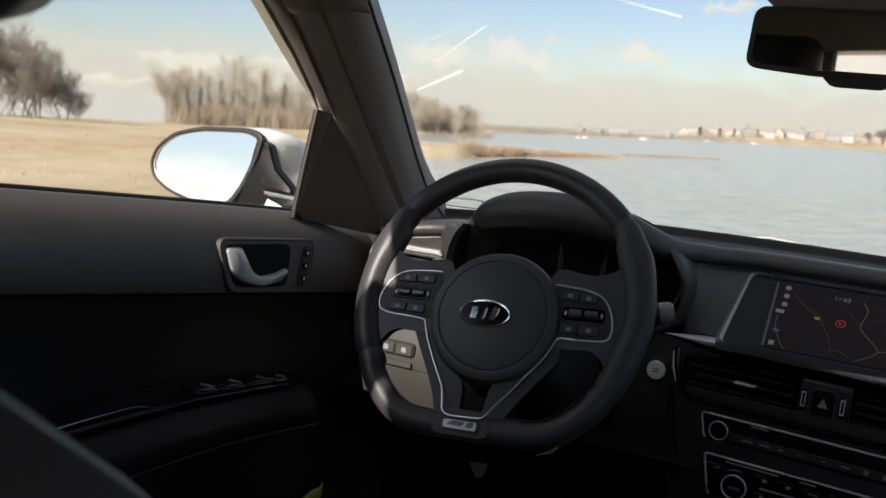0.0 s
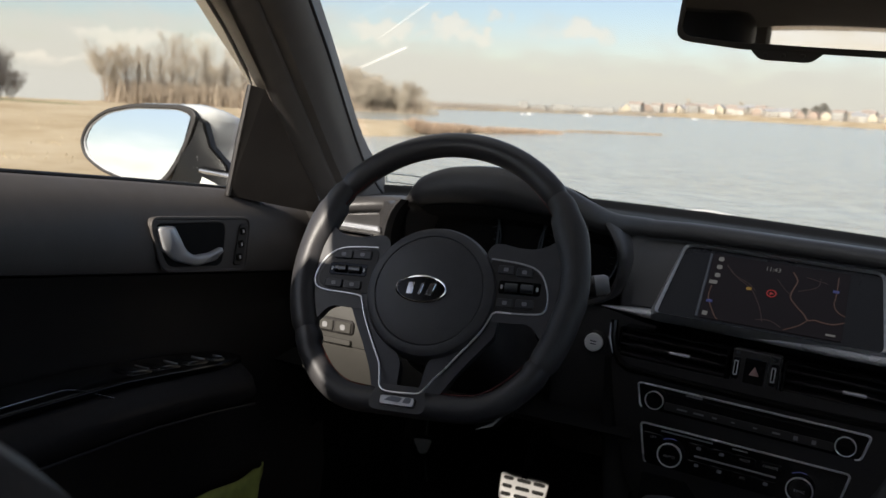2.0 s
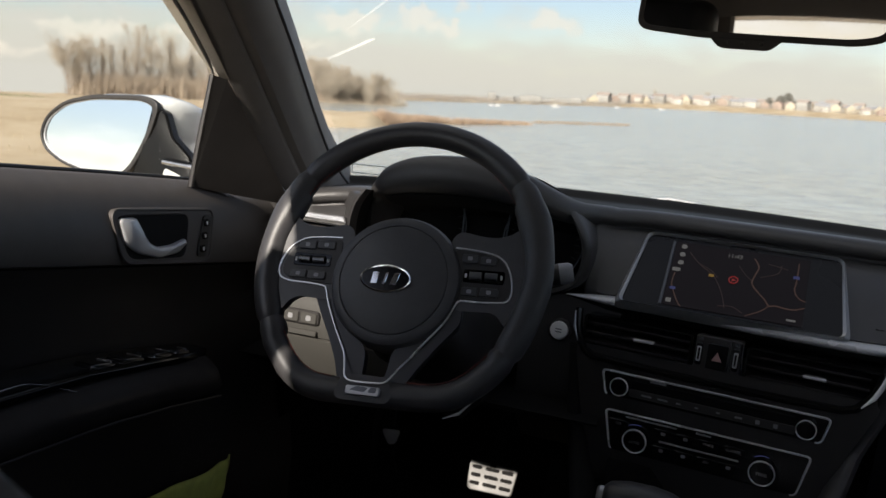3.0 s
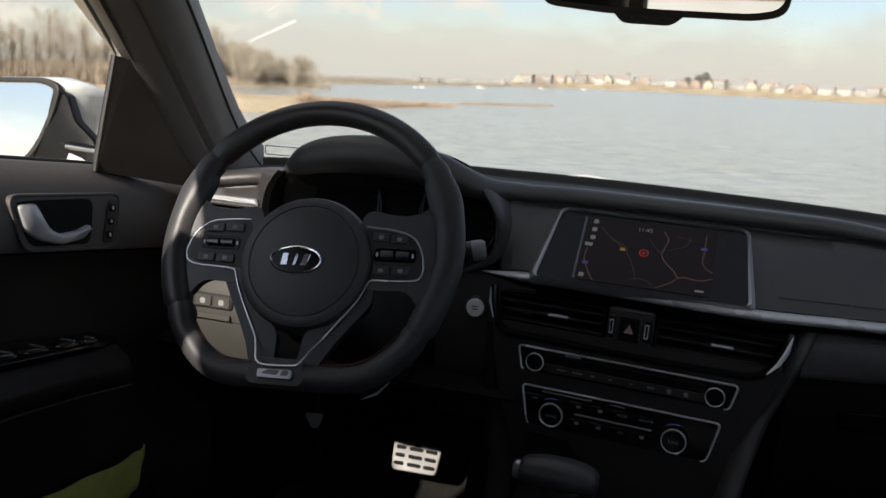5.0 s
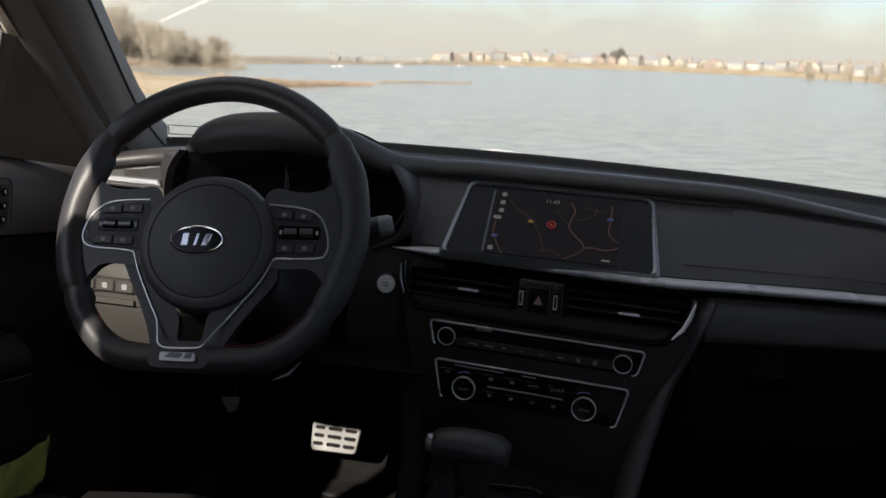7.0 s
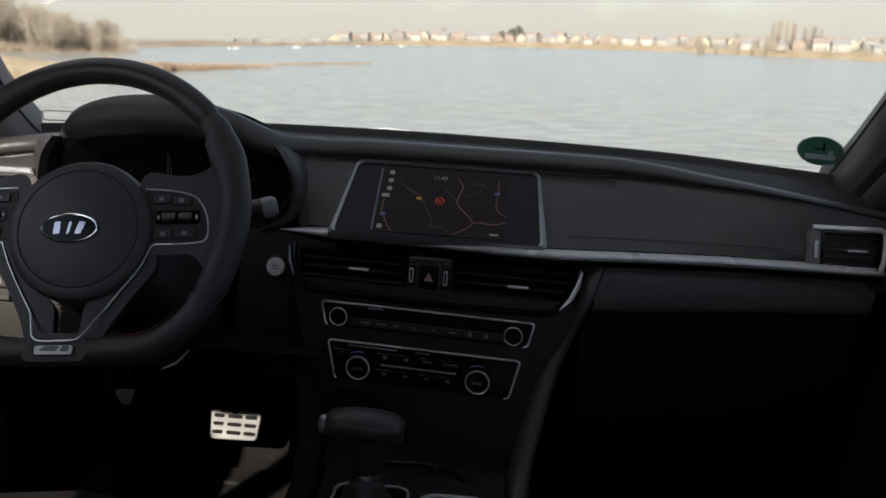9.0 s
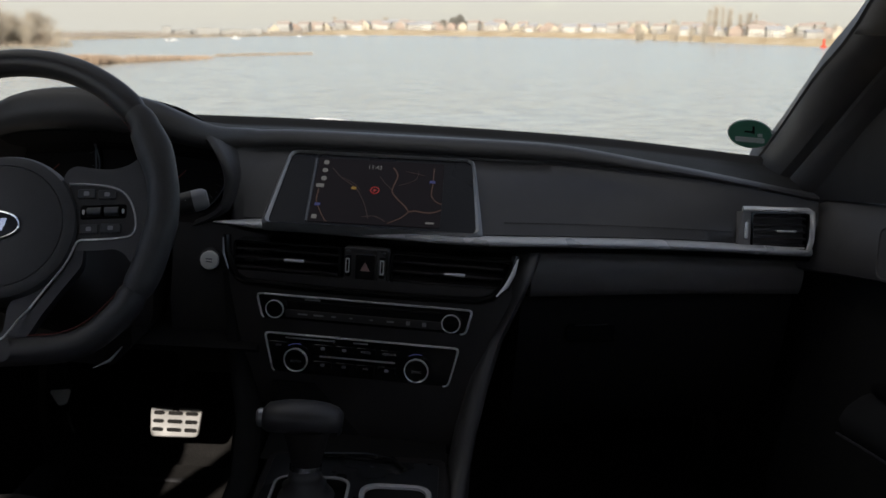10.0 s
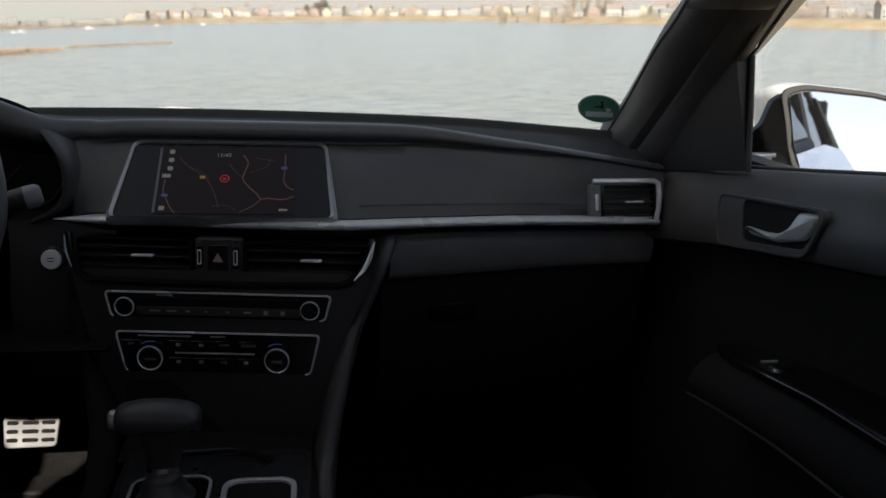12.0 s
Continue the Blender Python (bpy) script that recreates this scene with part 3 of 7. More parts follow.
for az, d, k, s in ((-48.6, 104, 5, 1.0), (-47.2, 108, 5, 0.72), (-46.4, 106, 5, 0.45), (-50.3, 106, 5, 1.1), (-49.4, 112, 5, 0.9), (-52.5, 110, 5, 0.95), (-54, 112, 5, 0.9)):
    spots.append((az, d, k, s))
for a, s_ in ((11.2, 0.72), (11.5, 0.60), (12.2, 0.55), (13.1, 0.85), (13.5, 0.72), (14.2, 0.75), (14.9, 0.80), (15.2, 0.92), (15.6, 0.98), (15.9, 0.90), (16.4, 0.85), (16.9, 0.72), (17.3, 0.78), (17.8, 0.66)):
    spots.append((a + rnd.uniform(-0.1, 0.1), 425 + rnd.uniform(0, 30), rnd.choice((3, 4)), s_))
for i in range(60):
    az = rnd.uniform(-8, 40)
    spots.append((az, reach_at(az) + rnd.uniform(60, 130), rnd.choice((0, 1, 1)), rnd.uniform(0.3, 0.5)))
for i, (az, d, k, s) in enumerate(spots):
    p = polar(az, d)
    if k == 5:
        p.z -= 1.6 * s   # the nearer trees stand a little behind the crest
    m = Matrix.Translation(p) @ pose(0, 0, 0, 0, 0, rnd.uniform(0, 360))
    t = copy_thing(kinds[k], m)
    t.scale = (s, s, s * rnd.uniform(0.95, 1.08))
for k, t in enumerate(kinds):
    p = polar(-36 + k * 0.9, 214 + k) if k < 5 else polar(-53.2, 109)
    t.location, t.scale = p, (0.8, 0.8, 0.8)


def tufts(name, label, category, mat, places, h, w, seed, blades=9):
    """Countless thin upright blades as one sheet of growth."""
    r = random.Random(seed)
    v, f = [], []
    for p, s in places:
        for _ in range(blades):
            a = Vector((p.x + r.gauss(0, w), p.y + r.gauss(0, w), p.z - 0.1))
            hh = h * s * r.uniform(0.5, 1.1)
            lean = Vector((r.uniform(-0.3, 0.3), r.uniform(-0.3, 0.3), 1)) * hh
            side = Vector((r.uniform(-1, 1), r.uniform(-1, 1), 0)).normalized() * 0.05 * max(0.6, h * 0.28)
            k = len(v)
            v += [tuple(a - side), tuple(a + side), tuple(a + lean * 0.6 + side * 0.8), tuple(a + lean)]
            f += [(k, k + 1, k + 2), (k, k + 2, k + 3)]
    me = bpy.data.meshes.new(name)
    me.from_pydata(v, [], f)
    me.materials.append(mat)
    return tagged(new(name, me), label, category, kind="stuff")


tufts("scrub", "low greenish-brown scrub on the crest of the bank", "scrub", material("dull green scrub", (0.26, 0.25, 0.16), 0.95, vary=0.3, scale=0.8), [(polar(rnd.uniform(-53, -43.5), rnd.uniform(92, 104)), rnd.uniform(0.4, 1.0)) for _ in range(500)], 0.5, 0.7, 31, 8)
tufts("undergrowth", "dense dry brown undergrowth below the bare trees", "undergrowth", brush_mat, [(polar(rnd.uniform(-40.6, -32), rnd.uniform(182, 214)), rnd.uniform(0.6, 1.5)) for _ in range(1300)] + [(polar(rnd.uniform(-31, -22.9), rnd.uniform(204, 226)), rnd.uniform(0.6, 1.2)) for _ in range(900)], 3.6, 1.2, 3, 26)
tufts("reeds", "low strip of dry russet reeds along a mud bar", "reeds", reed_mat, [(polar(a, 110 + (a + 23.5) / 9.5 * 31 + rnd.gauss(0, 0.8)), 1.1 - 0.75 * (a + 23.5) / 9.5) for a in [rnd.uniform(-23.5, -14) if rnd.random() < 0.45 else rnd.uniform(-23.3, -20.0) for _ in range(900)]], 1.3, 0.4, 4)
tufts("reeds", "low strip of dry reeds on a far mud bar", "reeds", brush_mat, [(polar(a, 150 + (a + 14) / 6 * 16 + rnd.gauss(0, 0.5)), rnd.uniform(0.3, 0.6)) for a in [rnd.uniform(-14, -8) for _ in range(300)]], 0.9, 0.4, 6)
tufts("dry_grass", "tufts of dry straw-coloured grass on the bank", "grass", landscape_material("straw grass", (0.42, 0.34, 0.22), (0.52, 0.43, 0.29), (0.58, 0.50, 0.36), 0.4, 3.0), [(polar(rnd.uniform(-62, -30), 22 + 110 * rnd.random() ** 1.3), rnd.uniform(0.5, 1.2)) for _ in range(1800)], 0.16, 0.5, 8, 7)

# haze over the far bank is put into this pale colour
far_wood = material("far winter wood paled for haze", (0.30, 0.265, 0.23), 0.95, vary=0.25, scale=0.5)
tufts("far_woods", "pale hazy bare trees between the houses along the far bank", "woods", far_wood, [(polar(a, reach_at(a) + rnd.uniform(40, 130)), rnd.uniform(0.5, 1.15) * (1.0 if a > -9 else 0.55)) for a in [rnd.uniform(-23, 60) for _ in range(3600)]], 4.6, 1.4, 21, 12)
tufts("far_woods", "low hazy brown thicket along the far waterline", "woods", far_wood, [(polar(a, reach_at(a) + rnd.uniform(8, 34)), rnd.uniform(0.4, 1.1)) for a in [rnd.uniform(-24, -8.5) for _ in range(1100)]], 2.0, 1.2, 22, 12)
# houses
# roof and wall colours are paled and evened out in place of haze
roof_mats = [material("brown tile roof", (0.33, 0.275, 0.24), 0.85, vary=0.2, scale=2), material("slate roof", (0.29, 0.29, 0.30), 0.8, vary=0.2, scale=2), material("red tile roof", (0.37, 0.27, 0.22), 0.85, vary=0.2, scale=2)]
wall_mats = [material("white render wall", (0.58, 0.56, 0.51), 0.9, vary=0.08, scale=1), material("cream render wall", (0.54, 0.48, 0.37), 0.9, vary=0.1, scale=1), material("brick wall", (0.38, 0.30, 0.25), 0.9, vary=0.2, scale=2), material("pale grey wall", (0.40, 0.39, 0.365), 0.9, vary=0.08, scale=1)]
window_mat = material("dark far window", (0.08, 0.085, 0.09), 0.15, vary=0.1)


def world_part(name, bm, mat, parent):
    me = bpy.data.meshes.new(name)
    bmesh.ops.recalc_face_normals(bm, faces=bm.faces)
    bm.to_mesh(me), bm.free()
    me.materials.append(mat)
    o = new(name, me)
    o.parent = parent
    return o


def house(w, d, h, rh, wall_m, roof_m, label, gable_front=False):
    t = tagged(new("house"), label, "house", "far town houses")
    world_part("wall", loft([[Vector(p) for p in ((-w / 2, -d / 2, -1), (w / 2, -d / 2, -1), (w / 2, d / 2, -1), (-w / 2, d / 2, -1))], [Vector(p) for p in ((-w / 2, -d / 2, h), (w / 2, -d / 2, h), (w / 2, d / 2, h), (-w / 2, d / 2, h))]]), wall_m, t)
    e = 0.4
    if gable_front:
        tri = [Vector((-w / 2 - e, 0, h)), Vector((w / 2 + e, 0, h)), Vector((0, 0, h + rh))]
        world_part("roof", loft([[p + Vector((0, y, 0)) for p in tri] for y in (-d / 2 + 0.15, d / 2 + e)]), roof_m, t)
        world_part("gable", loft([[p * Vector((1, 1, 1)) + Vector((0, y, 0)) for p in (Vector((-w / 2, 0, h)), Vector((w / 2, 0, h)), Vector((0, 0, h + rh * 0.92)))] for y in (-d / 2, -d / 2 + 0.2)]), wall_m, t)
    else:
        tri = [Vector((0, -d / 2 - e, h)), Vector((0, d / 2 + e, h)), Vector((0, 0, h + rh))]
        world_part("roof", loft([[p + Vector((x, 0, 0)) for p in tri] for x in (-w / 2 - e, w / 2 + e)]), roof_m, t)
        world_part("chimney", box(w * 0.2, w * 0.2 + 0.7, -0.35, 0.35, h + rh * 0.5, h + rh + 0.7), roof_m, t)
    floors = max(1, int(h // 2.8))
    n = max(2, int(w // 2.8))
    for fl_ in range(floors):
        for i in range(n):
            x = -w / 2 + w * (i + 0.5) / n
            world_part("window", box(x - 0.55, x + 0.55, -d / 2 - 0.06, -d / 2 + 0.1, 0.9 + fl_ * 2.8, 2.2 + fl_ * 2.8), window_mat, t)
    return t


house_kinds = [house(11, 9, 5.4, 3.6, wall_mats[0], roof_mats[0], "white rendered house with a brown tiled roof on the far bank"), house(9, 9, 5.2, 4.2, wall_mats[1], roof_mats[1], "cream rendered house with a dark slate roof on the far bank", True), house(14, 9, 5.6, 3.4, wall_mats[0], roof_mats[1], "long white house with a dark slate roof on the far bank"), house(10, 9, 5.0, 3.8, wall_mats[2], roof_mats[2], "brick house with a red tiled roof on the far bank", True), house(12, 10, 8.2, 3.0, wall_mats[3], roof_mats[0], "pale grey three-storey house on the far bank")]
block = house(34, 12, 14, 0.6, wall_mats[3], roof_mats[1], "pale apartment block far along the river bank")
az = -10.5
row = 0
while az < 60:
    for back in (0, 1, 2):
        d = reach_at(az) + 42 + rnd.uniform(0, 16) + back * 22
        p = polar(az + back * 0.6, d)
        if rnd.random() < (0.94 if back == 0 else 0.8):
            t = copy_thing(house_kinds[rnd.randrange(5)], Matrix.Translation(p) @ pose(0, 0, 0, 0, 0, -az + rnd.uniform(-25, 25)))
            s = rnd.uniform(0.40, 0.58)
            t.scale = (s, s, s * (1.0 if az < 20 else 0.85))
    az += math.degrees(rnd.uniform(4.5, 9.5) / reach_at(az))
for k, t in enumerate(house_kinds):
    a = -9.5 + k * 3.1
    t.location, t.rotation_euler, t.scale = polar(a, reach_at(a) + 95), (0, 0, radians(-a)), (0.55, 0.55, 0.55)
block.location, block.rotation_euler, block.scale = polar(-16.6, reach_at(-16.6) + 34), (0, 0, radians(20)), (0.09, 0.14, 0.22)
for a, s in ((-16.2, 0.12), (-15.6, 0.15), (-15.1, 0.13), (-14.5, 0.19), (-14.0, 0.19), (-13.3, 0.14), (-12.7, 0.16), (-12.1, 0.15), (-11.5, 0.17)):
    t = copy_thing(block, Matrix.Translation(polar(a, reach_at(a) + rnd.uniform(24, 36))) @ pose(0, 0, 0, 0, 0, rnd.uniform(0, 40)))
    t.scale = (s * 0.8, s * 0.8, s)
# dark evergreens among the houses
ever = tagged(new("evergreen_tree"), "dark evergreen tree among the houses", "tree", "evergreen trees")
world_part("trunk", tube([(0, 0, -0.5), (0, 0, 3), (0.1, 0, 6)], 0.3, 8, taper=[0.35, 0.28, 0.12]), bark, ever)
ev, ef = [], []
for _ in range(1500):
    z = rnd.uniform(1.2, 10)
    rad = 3.4 * math.sin(min(1, (z - 0.6) / 9.6) * math.pi) ** 0.7 * rnd.uniform(0.3, 1.05)
    a = rnd.uniform(0, math.tau)
    c = Vector((rad * math.cos(a), rad * math.sin(a), z))
    k = len(ev)
    for _q in range(3):
        ev.append(tuple(c + Vector((rnd.uniform(-0.5, 0.5), rnd.uniform(-0.5, 0.5), rnd.uniform(-0.5, 0.5)))))
    ef.append((k, k + 1, k + 2))
me = bpy.data.meshes.new("crown")
me.from_pydata(ev, [], ef)
me.materials.append(dark_leaf)
o = new("crown", me)
o.parent = ever
for a, s in ((0.2, 0.75), (-0.4, 0.6), (1.0, 0.5), (8.2, 0.4), (20.0, 0.4), (27.0, 0.45)):
    t = copy_thing(ever, Matrix.Translation(polar(a, reach_at(a) + 75)))
    t.scale = (s * 1.2, s * 1.2, s)
ever.location, ever.scale = polar(0.6, reach_at(0.6) + 82), (1.1, 1.1, 0.9)
# a red channel buoy and some white boats
buoy = tagged(new("channel_buoy"), "red channel buoy floating on the river", "buoy")
bp = polar(21.5, 330, WATER_Z)
world_part("float", lathe([(0, -0.4), (1.0, -0.4), (1.0, 0.5), (0.5, 0.8), (0, 0.8)], Matrix.Translation((0, 0, 0)), 16), material("red buoy paint", (0.55, 0.06, 0.03), 0.5), buoy)
world_part("top_mark", lathe([(0, 0.7), (0.45, 0.7), (0.35, 2.6), (0, 3.0)], Matrix.Translation((0, 0, 0)), 12), bpy.data.materials["red buoy paint"], buoy)
buoy.location = bp
hull_white = material("white boat paint", (0.58, 0.58, 0.57), 0.5, vary=0.05)
boat = tagged(new("boat"), "small white boat moored off the far bank", "boat", "moored boats")
world_part("hull", loft([[Vector((x, y * s, z)) for y, z in ((-1.2, 0.9), (-0.8, -0.2), (0.8, -0.2), (1.2, 0.9))] for x, s in ((-4.5, 0.8), (-2, 1.0), (2, 1.0), (4.2, 0.5), (5.4, 0.05))]), hull_white, boat)
world_part("cabin", loft([[Vector((x, y, z)) for y, z in ((-0.8, 0.85), (-0.6, 2.1), (0.6, 2.1), (0.8, 0.85))] for x in (-2.5, 1.2)]), hull_white, boat)
for a, s in ((-16.2, 0.26), (-12.7, 0.34), (-9.0, 0.26), (-16.6, 0.2)):
    t = copy_thing(boat, Matrix.Translation(polar(a, reach_at(a) - 40, WATER_Z)) @ pose(0, 0, 0, 0, 0, rnd.uniform(-30, 30)))
    t.scale = (s, s, s)
boat.location, boat.scale = polar(-6.4, reach_at(-6.4) - 60, WATER_Z), (0.3, 0.3, 0.3)
# condensation trails high up
vapour = material("white vapour", (0.9, 0.9, 0.9), 1.0, vary=0.06, scale=0.02)
vapour.node_tree.nodes["Principled BSDF"].inputs["Alpha"].default_value = 0.42
for a0, e0, a1, e1, w in ((-27.4, 0.77, -23.8, 2.57, 0.17), (-25.6, 2.9, -22.6, 5.3, 0.06), (-15.4, 7.3, -11.1, 6.35, 0.10)):
    pts = []
    for f in spread(0, 1, 12):
        a, e = a0 + (a1 - a0) * f, e0 + (e1 - e0) * f
        pts.append(Vector((math.sin(radians(a)) * math.cos(radians(e)), math.cos(radians(a)) * math.cos(radians(e)), math.sin(radians(e)))) * 4600)
    ct = tagged(new("contrail"), "thin white condensation trail in the sky", "contrail", "condensation trails", "structure")
    world_part("vapour_streak", tube(pts, 1, 8, taper=[4600 * radians(w) * (0.25 + 0.75 * f) * (1 if f < 0.95 else 0.4) * 0.5 for f in spread(0, 1, 12)]), vapour, ct)

# ---- car: dashboard ----
zr = curve([(-0.70, 0.930), (-0.60, 0.948), (-0.52, 0.957), (-0.2, 0.968), (0.25, 0.966), (0.43, 0.947), (0.66, 0.914)])
yf = curve([(-0.70, 0.56), (-0.4, 0.69), (0.0, 0.74), (0.4, 0.71), (0.70, 0.64)])
zf = curve([(-0.70, 0.945), (-0.3, 0.957), (0.3, 0.953), (0.70, 0.937)])
yt = curve([(-0.70, 0.32), (-0.5, 0.32), (-0.2, 0.312), (0.0, 0.288), (0.17, 0.268), (0.3, 0.292), (0.45, 0.33), (0.66, 0.368)])
zt = curve([(-0.70, 0.87), (-0.5, 0.86), (-0.2, 0.848), (0.2, 0.848), (0.66, 0.834)])
dashboard = thing("dashboard", (0, 0.45, 0.52), "black soft-touch dashboard with a chrome strip across it", "dashboard")


CX = -0.357
# the padded roll along the dashboard's edge, which rises over the instruments as their hood
hood_top = resample([(-0.205, 0.945), (-0.172, 0.962), (-0.140, 0.996), (-0.085, 1.019), (0.0, 1.027), (0.075, 1.014), (0.120, 0.994), (0.152, 0.977), (0.195, 0.969)], 60)
roll_line = resample([(-0.70, 0.363), (-0.60, 0.375), (-0.555, 0.360), (-0.525, 0.318), (-0.49, 0.287), (-0.43, 0.271), (-0.357, 0.266), (-0.28, 0.270), (-0.235, 0.288), (-0.205, 0.325), (-0.175, 0.375), (-0.13, 0.408), (-0.05, 0.420), (0.30, 0.418), (0.668, 0.398)], 160)


def roll_height(x):
    over = float(np.interp(x - CX, [p[0] for p in hood_top], [p[1] for p in hood_top], 0.0, 0.0))
    return max(zr(x), over)


def roll_front(x):
    return float(np.interp(x, [p[0] for p in roll_line], [p[1] for p in roll_line]))


def roll_depth(x):
    """How far the roll hangs down: it narrows at the passenger's end and deepens into the hood's front."""
    return 1 - 0.65 * float(smooth01(0.20, 0.60, x)) + 1.25 * behind_cluster(x) * max(0.0, roll_height(x) - zr(x)) / 0.065


def behind_cluster(x):
    return 1 - max(0.0, min(1.0, (abs(x - CX) - (0.148 if x > CX else 0.136)) / 0.026))


def dash_ring(x):
    w = behind_cluster(x)
    n, h, c, d, e, f = roll_front(x), roll_height(x), yf(x), zf(x), yt(x), zt(x)
    front = e + w * 0.14
    k = roll_depth(x)
    a1_, a2_ = (n * 0.67 + front * 0.33 + 0.006, h * 0.64 + f * 0.36), (n * 0.33 + front * 0.67 + 0.006, h * 0.32 + f * 0.68)
    a1_ = (a1_[0] * (1 - w) + 0.400 * w, a1_[1] * (1 - w) + (h - 0.034 * k - 0.006) * w)
    a2_ = (a2_[0] * (1 - w) + 0.430 * w, a2_[1] * (1 - w) + 0.905 * w)
    return [Vector((x, *p)) for p in (
        (c, d), (c - 0.016, d - 0.004), (c - 0.022, d - 0.010), (c - 0.045, d - 0.012), ((n + c) / 2, (zr(x) + d) / 2 - 0.006 + 0.30 * max(0.0, h - zr(x))),
        (n + 0.055, h - 0.003 - 0.14 * max(0.0, h - zr(x))), (n + 0.030, h), (n + 0.014, h - 0.001), (n + 0.005, h - 0.005 * k), (n, h - 0.012 * k), (n + 0.001 * k, h - 0.019 * k), (n + 0.006 * k, h - 0.0235 * k), (n + 0.013 * k, h - 0.026 * k), (n + 0.012 * k + 0.04 * w, h - 0.030 * k - 0.004 * w),
        a1_, a2_, (front + 0.014, f + 0.008), (front + 0.03, f - 0.020), (c - 0.035, f - 0.020), (c - 0.035, d - 0.035))]


def lower_ring(x):
    e, f = yt(x), zt(x)
    low = e + 0.050
    return [Vector(p) for p in ((x, low + 0.06, f - 0.020), (x, low + 0.004, f - 0.022), (x, low - 0.004, f - 0.032), (x, low - 0.008, 0.79), (x, low - 0.004, 0.768), (x, low + 0.004, 0.757), (x, low + 0.022, 0.752), (x, low + 0.10, 0.75))]


def glove_ring(x):
    e = yt(x) + 0.055
    return [Vector(p) for p in ((x, e + 0.10, 0.749), (x, e + 0.026, 0.749), (x, e + 0.022, 0.735), (x, e + 0.034, 0.66), (x, e + 0.07, 0.56), (x, e + 0.13, 0.50), (x, e + 0.30, 0.48))]


rings_ = [dash_ring(x) for x in spread(-0.70, -0.58, 10)[:-1] + spread(-0.58, -0.13, 100)[:-1] + spread(-0.13, 0.668, 64)]
part("top_pad", loft([r[:5] + [r[5] - Vector((0, 0, 0.003)), r[5] - Vector((0, 0, 0.018)), r[0] - Vector((0, 0, 0.06))] for r in rings_]), dash_top_skin, dashboard, "matt black top below the windscreen", smooth=60)
part("upper_pad", loft([r[5:] for r in rings_]), dash_skin, dashboard, "soft padded face", smooth=60)
part("lower_panel", loft([lower_ring(x) for x in spread(0.245, 0.665, 26)]), dash_face, dashboard, "charcoal leather-look lower band", smooth=40)
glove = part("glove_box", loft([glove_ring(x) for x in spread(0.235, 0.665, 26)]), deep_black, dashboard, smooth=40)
part("glove_latch", plate(rounded(0.075, 0.026, 0.006), plane_at((0.345, yt(0.345) + 0.078, 0.692), (1, 0.1, 0), (0, 0.15, 1)), 0, 0.006, 0.002), gloss_black, glove)
part("latch_edge", tube([Vector((x, yt(x) + 0.072, 0.706)) for x in (0.32, 0.345, 0.37)], 0.0006, 6), black_plastic, glove, "thin edge of the latch")
strip = [Vector((x, yt(x) + 0.004, zt(x))) for x in spread(-0.205, 0.655, 70)]


def strip_ring(p, k):
    return [p + Vector(q) * k for q in [(0, 0.014, 0.006)] + [(0, 0.003 - 0.010 * math.cos(radians(a)), 0.0065 * math.sin(radians(a))) for a in range(80, -81, -16)] + [(0, 0.014, -0.0066)]]


def shade_ring(p, k):
    return [p + Vector(q) * k for q in ((0, 0.012, -0.0065), (0, -0.002, -0.0065), (0, 0.002, -0.014), (0, 0.014, -0.019))]


part("trim_strip", loft([strip_ring(p, min(1, 0.12 + i / 6)) for i, p in enumerate(strip)]), strip_metal, dashboard, "satin chrome strip", smooth=80)
# black band paints the shade along the strip's lower side
part("strip_shade", loft([shade_ring(p, min(1, 0.12 + i / 6)) for i, p in enumerate(strip)]), gloss_black, dashboard, "gloss black band standing in for the strip's shaded bottom")
# seam of stitches low on the passenger side's panel
stitch = []
for i in range(70):
    x = 0.20 + i * 0.0062
    p = Vector((x, yt(x) + 0.0125 + 0.467 * ((roll_front(x) - yt(x)) * 0.33 - 0.008), zt(x) + 0.022))
    stitch.append(tube([p, p + Vector((0.0042, 0.0004, 0))], 0.0007, 5))
part("seam", join(*stitch), black_plastic, dashboard, "stitched seam")
# lower driver's side: warm grey knee panel with a flap line, and its switches
kp = [[Vector((x, y + 0.03 * max(0, (-0.585 - x) / 0.10), z)) for y, z in ((0.40, 0.860), (0.300, 0.866), (0.285, 0.855), (0.255, 0.842), (0.232, 0.828), (0.205, 0.812), (0.196, 0.79), (0.193, 0.765), (0.194, 0.7505), (0.197, 0.7485), (0.194, 0.7465), (0.196, 0.72), (0.206, 0.695), (0.24, 0.682), (0.40, 0.66))] for x in spread(-0.625, -0.335, 24)]
part("knee_panel", loft(kp), grey_skin, dashboard, "warm grey knee panel below the wheel", smooth=40)
kmat = plane_at((-0.578, 0.1935, 0.778), (1, 0, 0), (0, 0.06, 1))
sw = part("switch_bank", plate(rounded(0.090, 0.021, 0.006), kmat, -0.004, 0.003, 0.0015), black_plastic, dashboard, "row of three push switches")
for i, u in enumerate((-0.029, 0.0, 0.029)):
    part("push_switch", plate(rounded(0.026, 0.016, 0.003, 3, u), kmat, 0.0, 0.0055, 0.0012), grey_skin, sw)
    part("switch_symbol", plate(rounded(0.008, 0.008, 0.0025, 3, u), kmat, 0.005, 0.0061), print_grey, dashboard)
part("card_slot", plate(rounded(0.085, 0.008, 0.002, 3, 0.0, -0.022), kmat, 0.0, 0.004, 0.001), grey_skin, dashboard)
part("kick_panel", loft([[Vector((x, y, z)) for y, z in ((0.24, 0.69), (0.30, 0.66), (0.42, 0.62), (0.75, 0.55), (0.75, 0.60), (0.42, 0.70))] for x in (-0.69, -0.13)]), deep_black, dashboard)

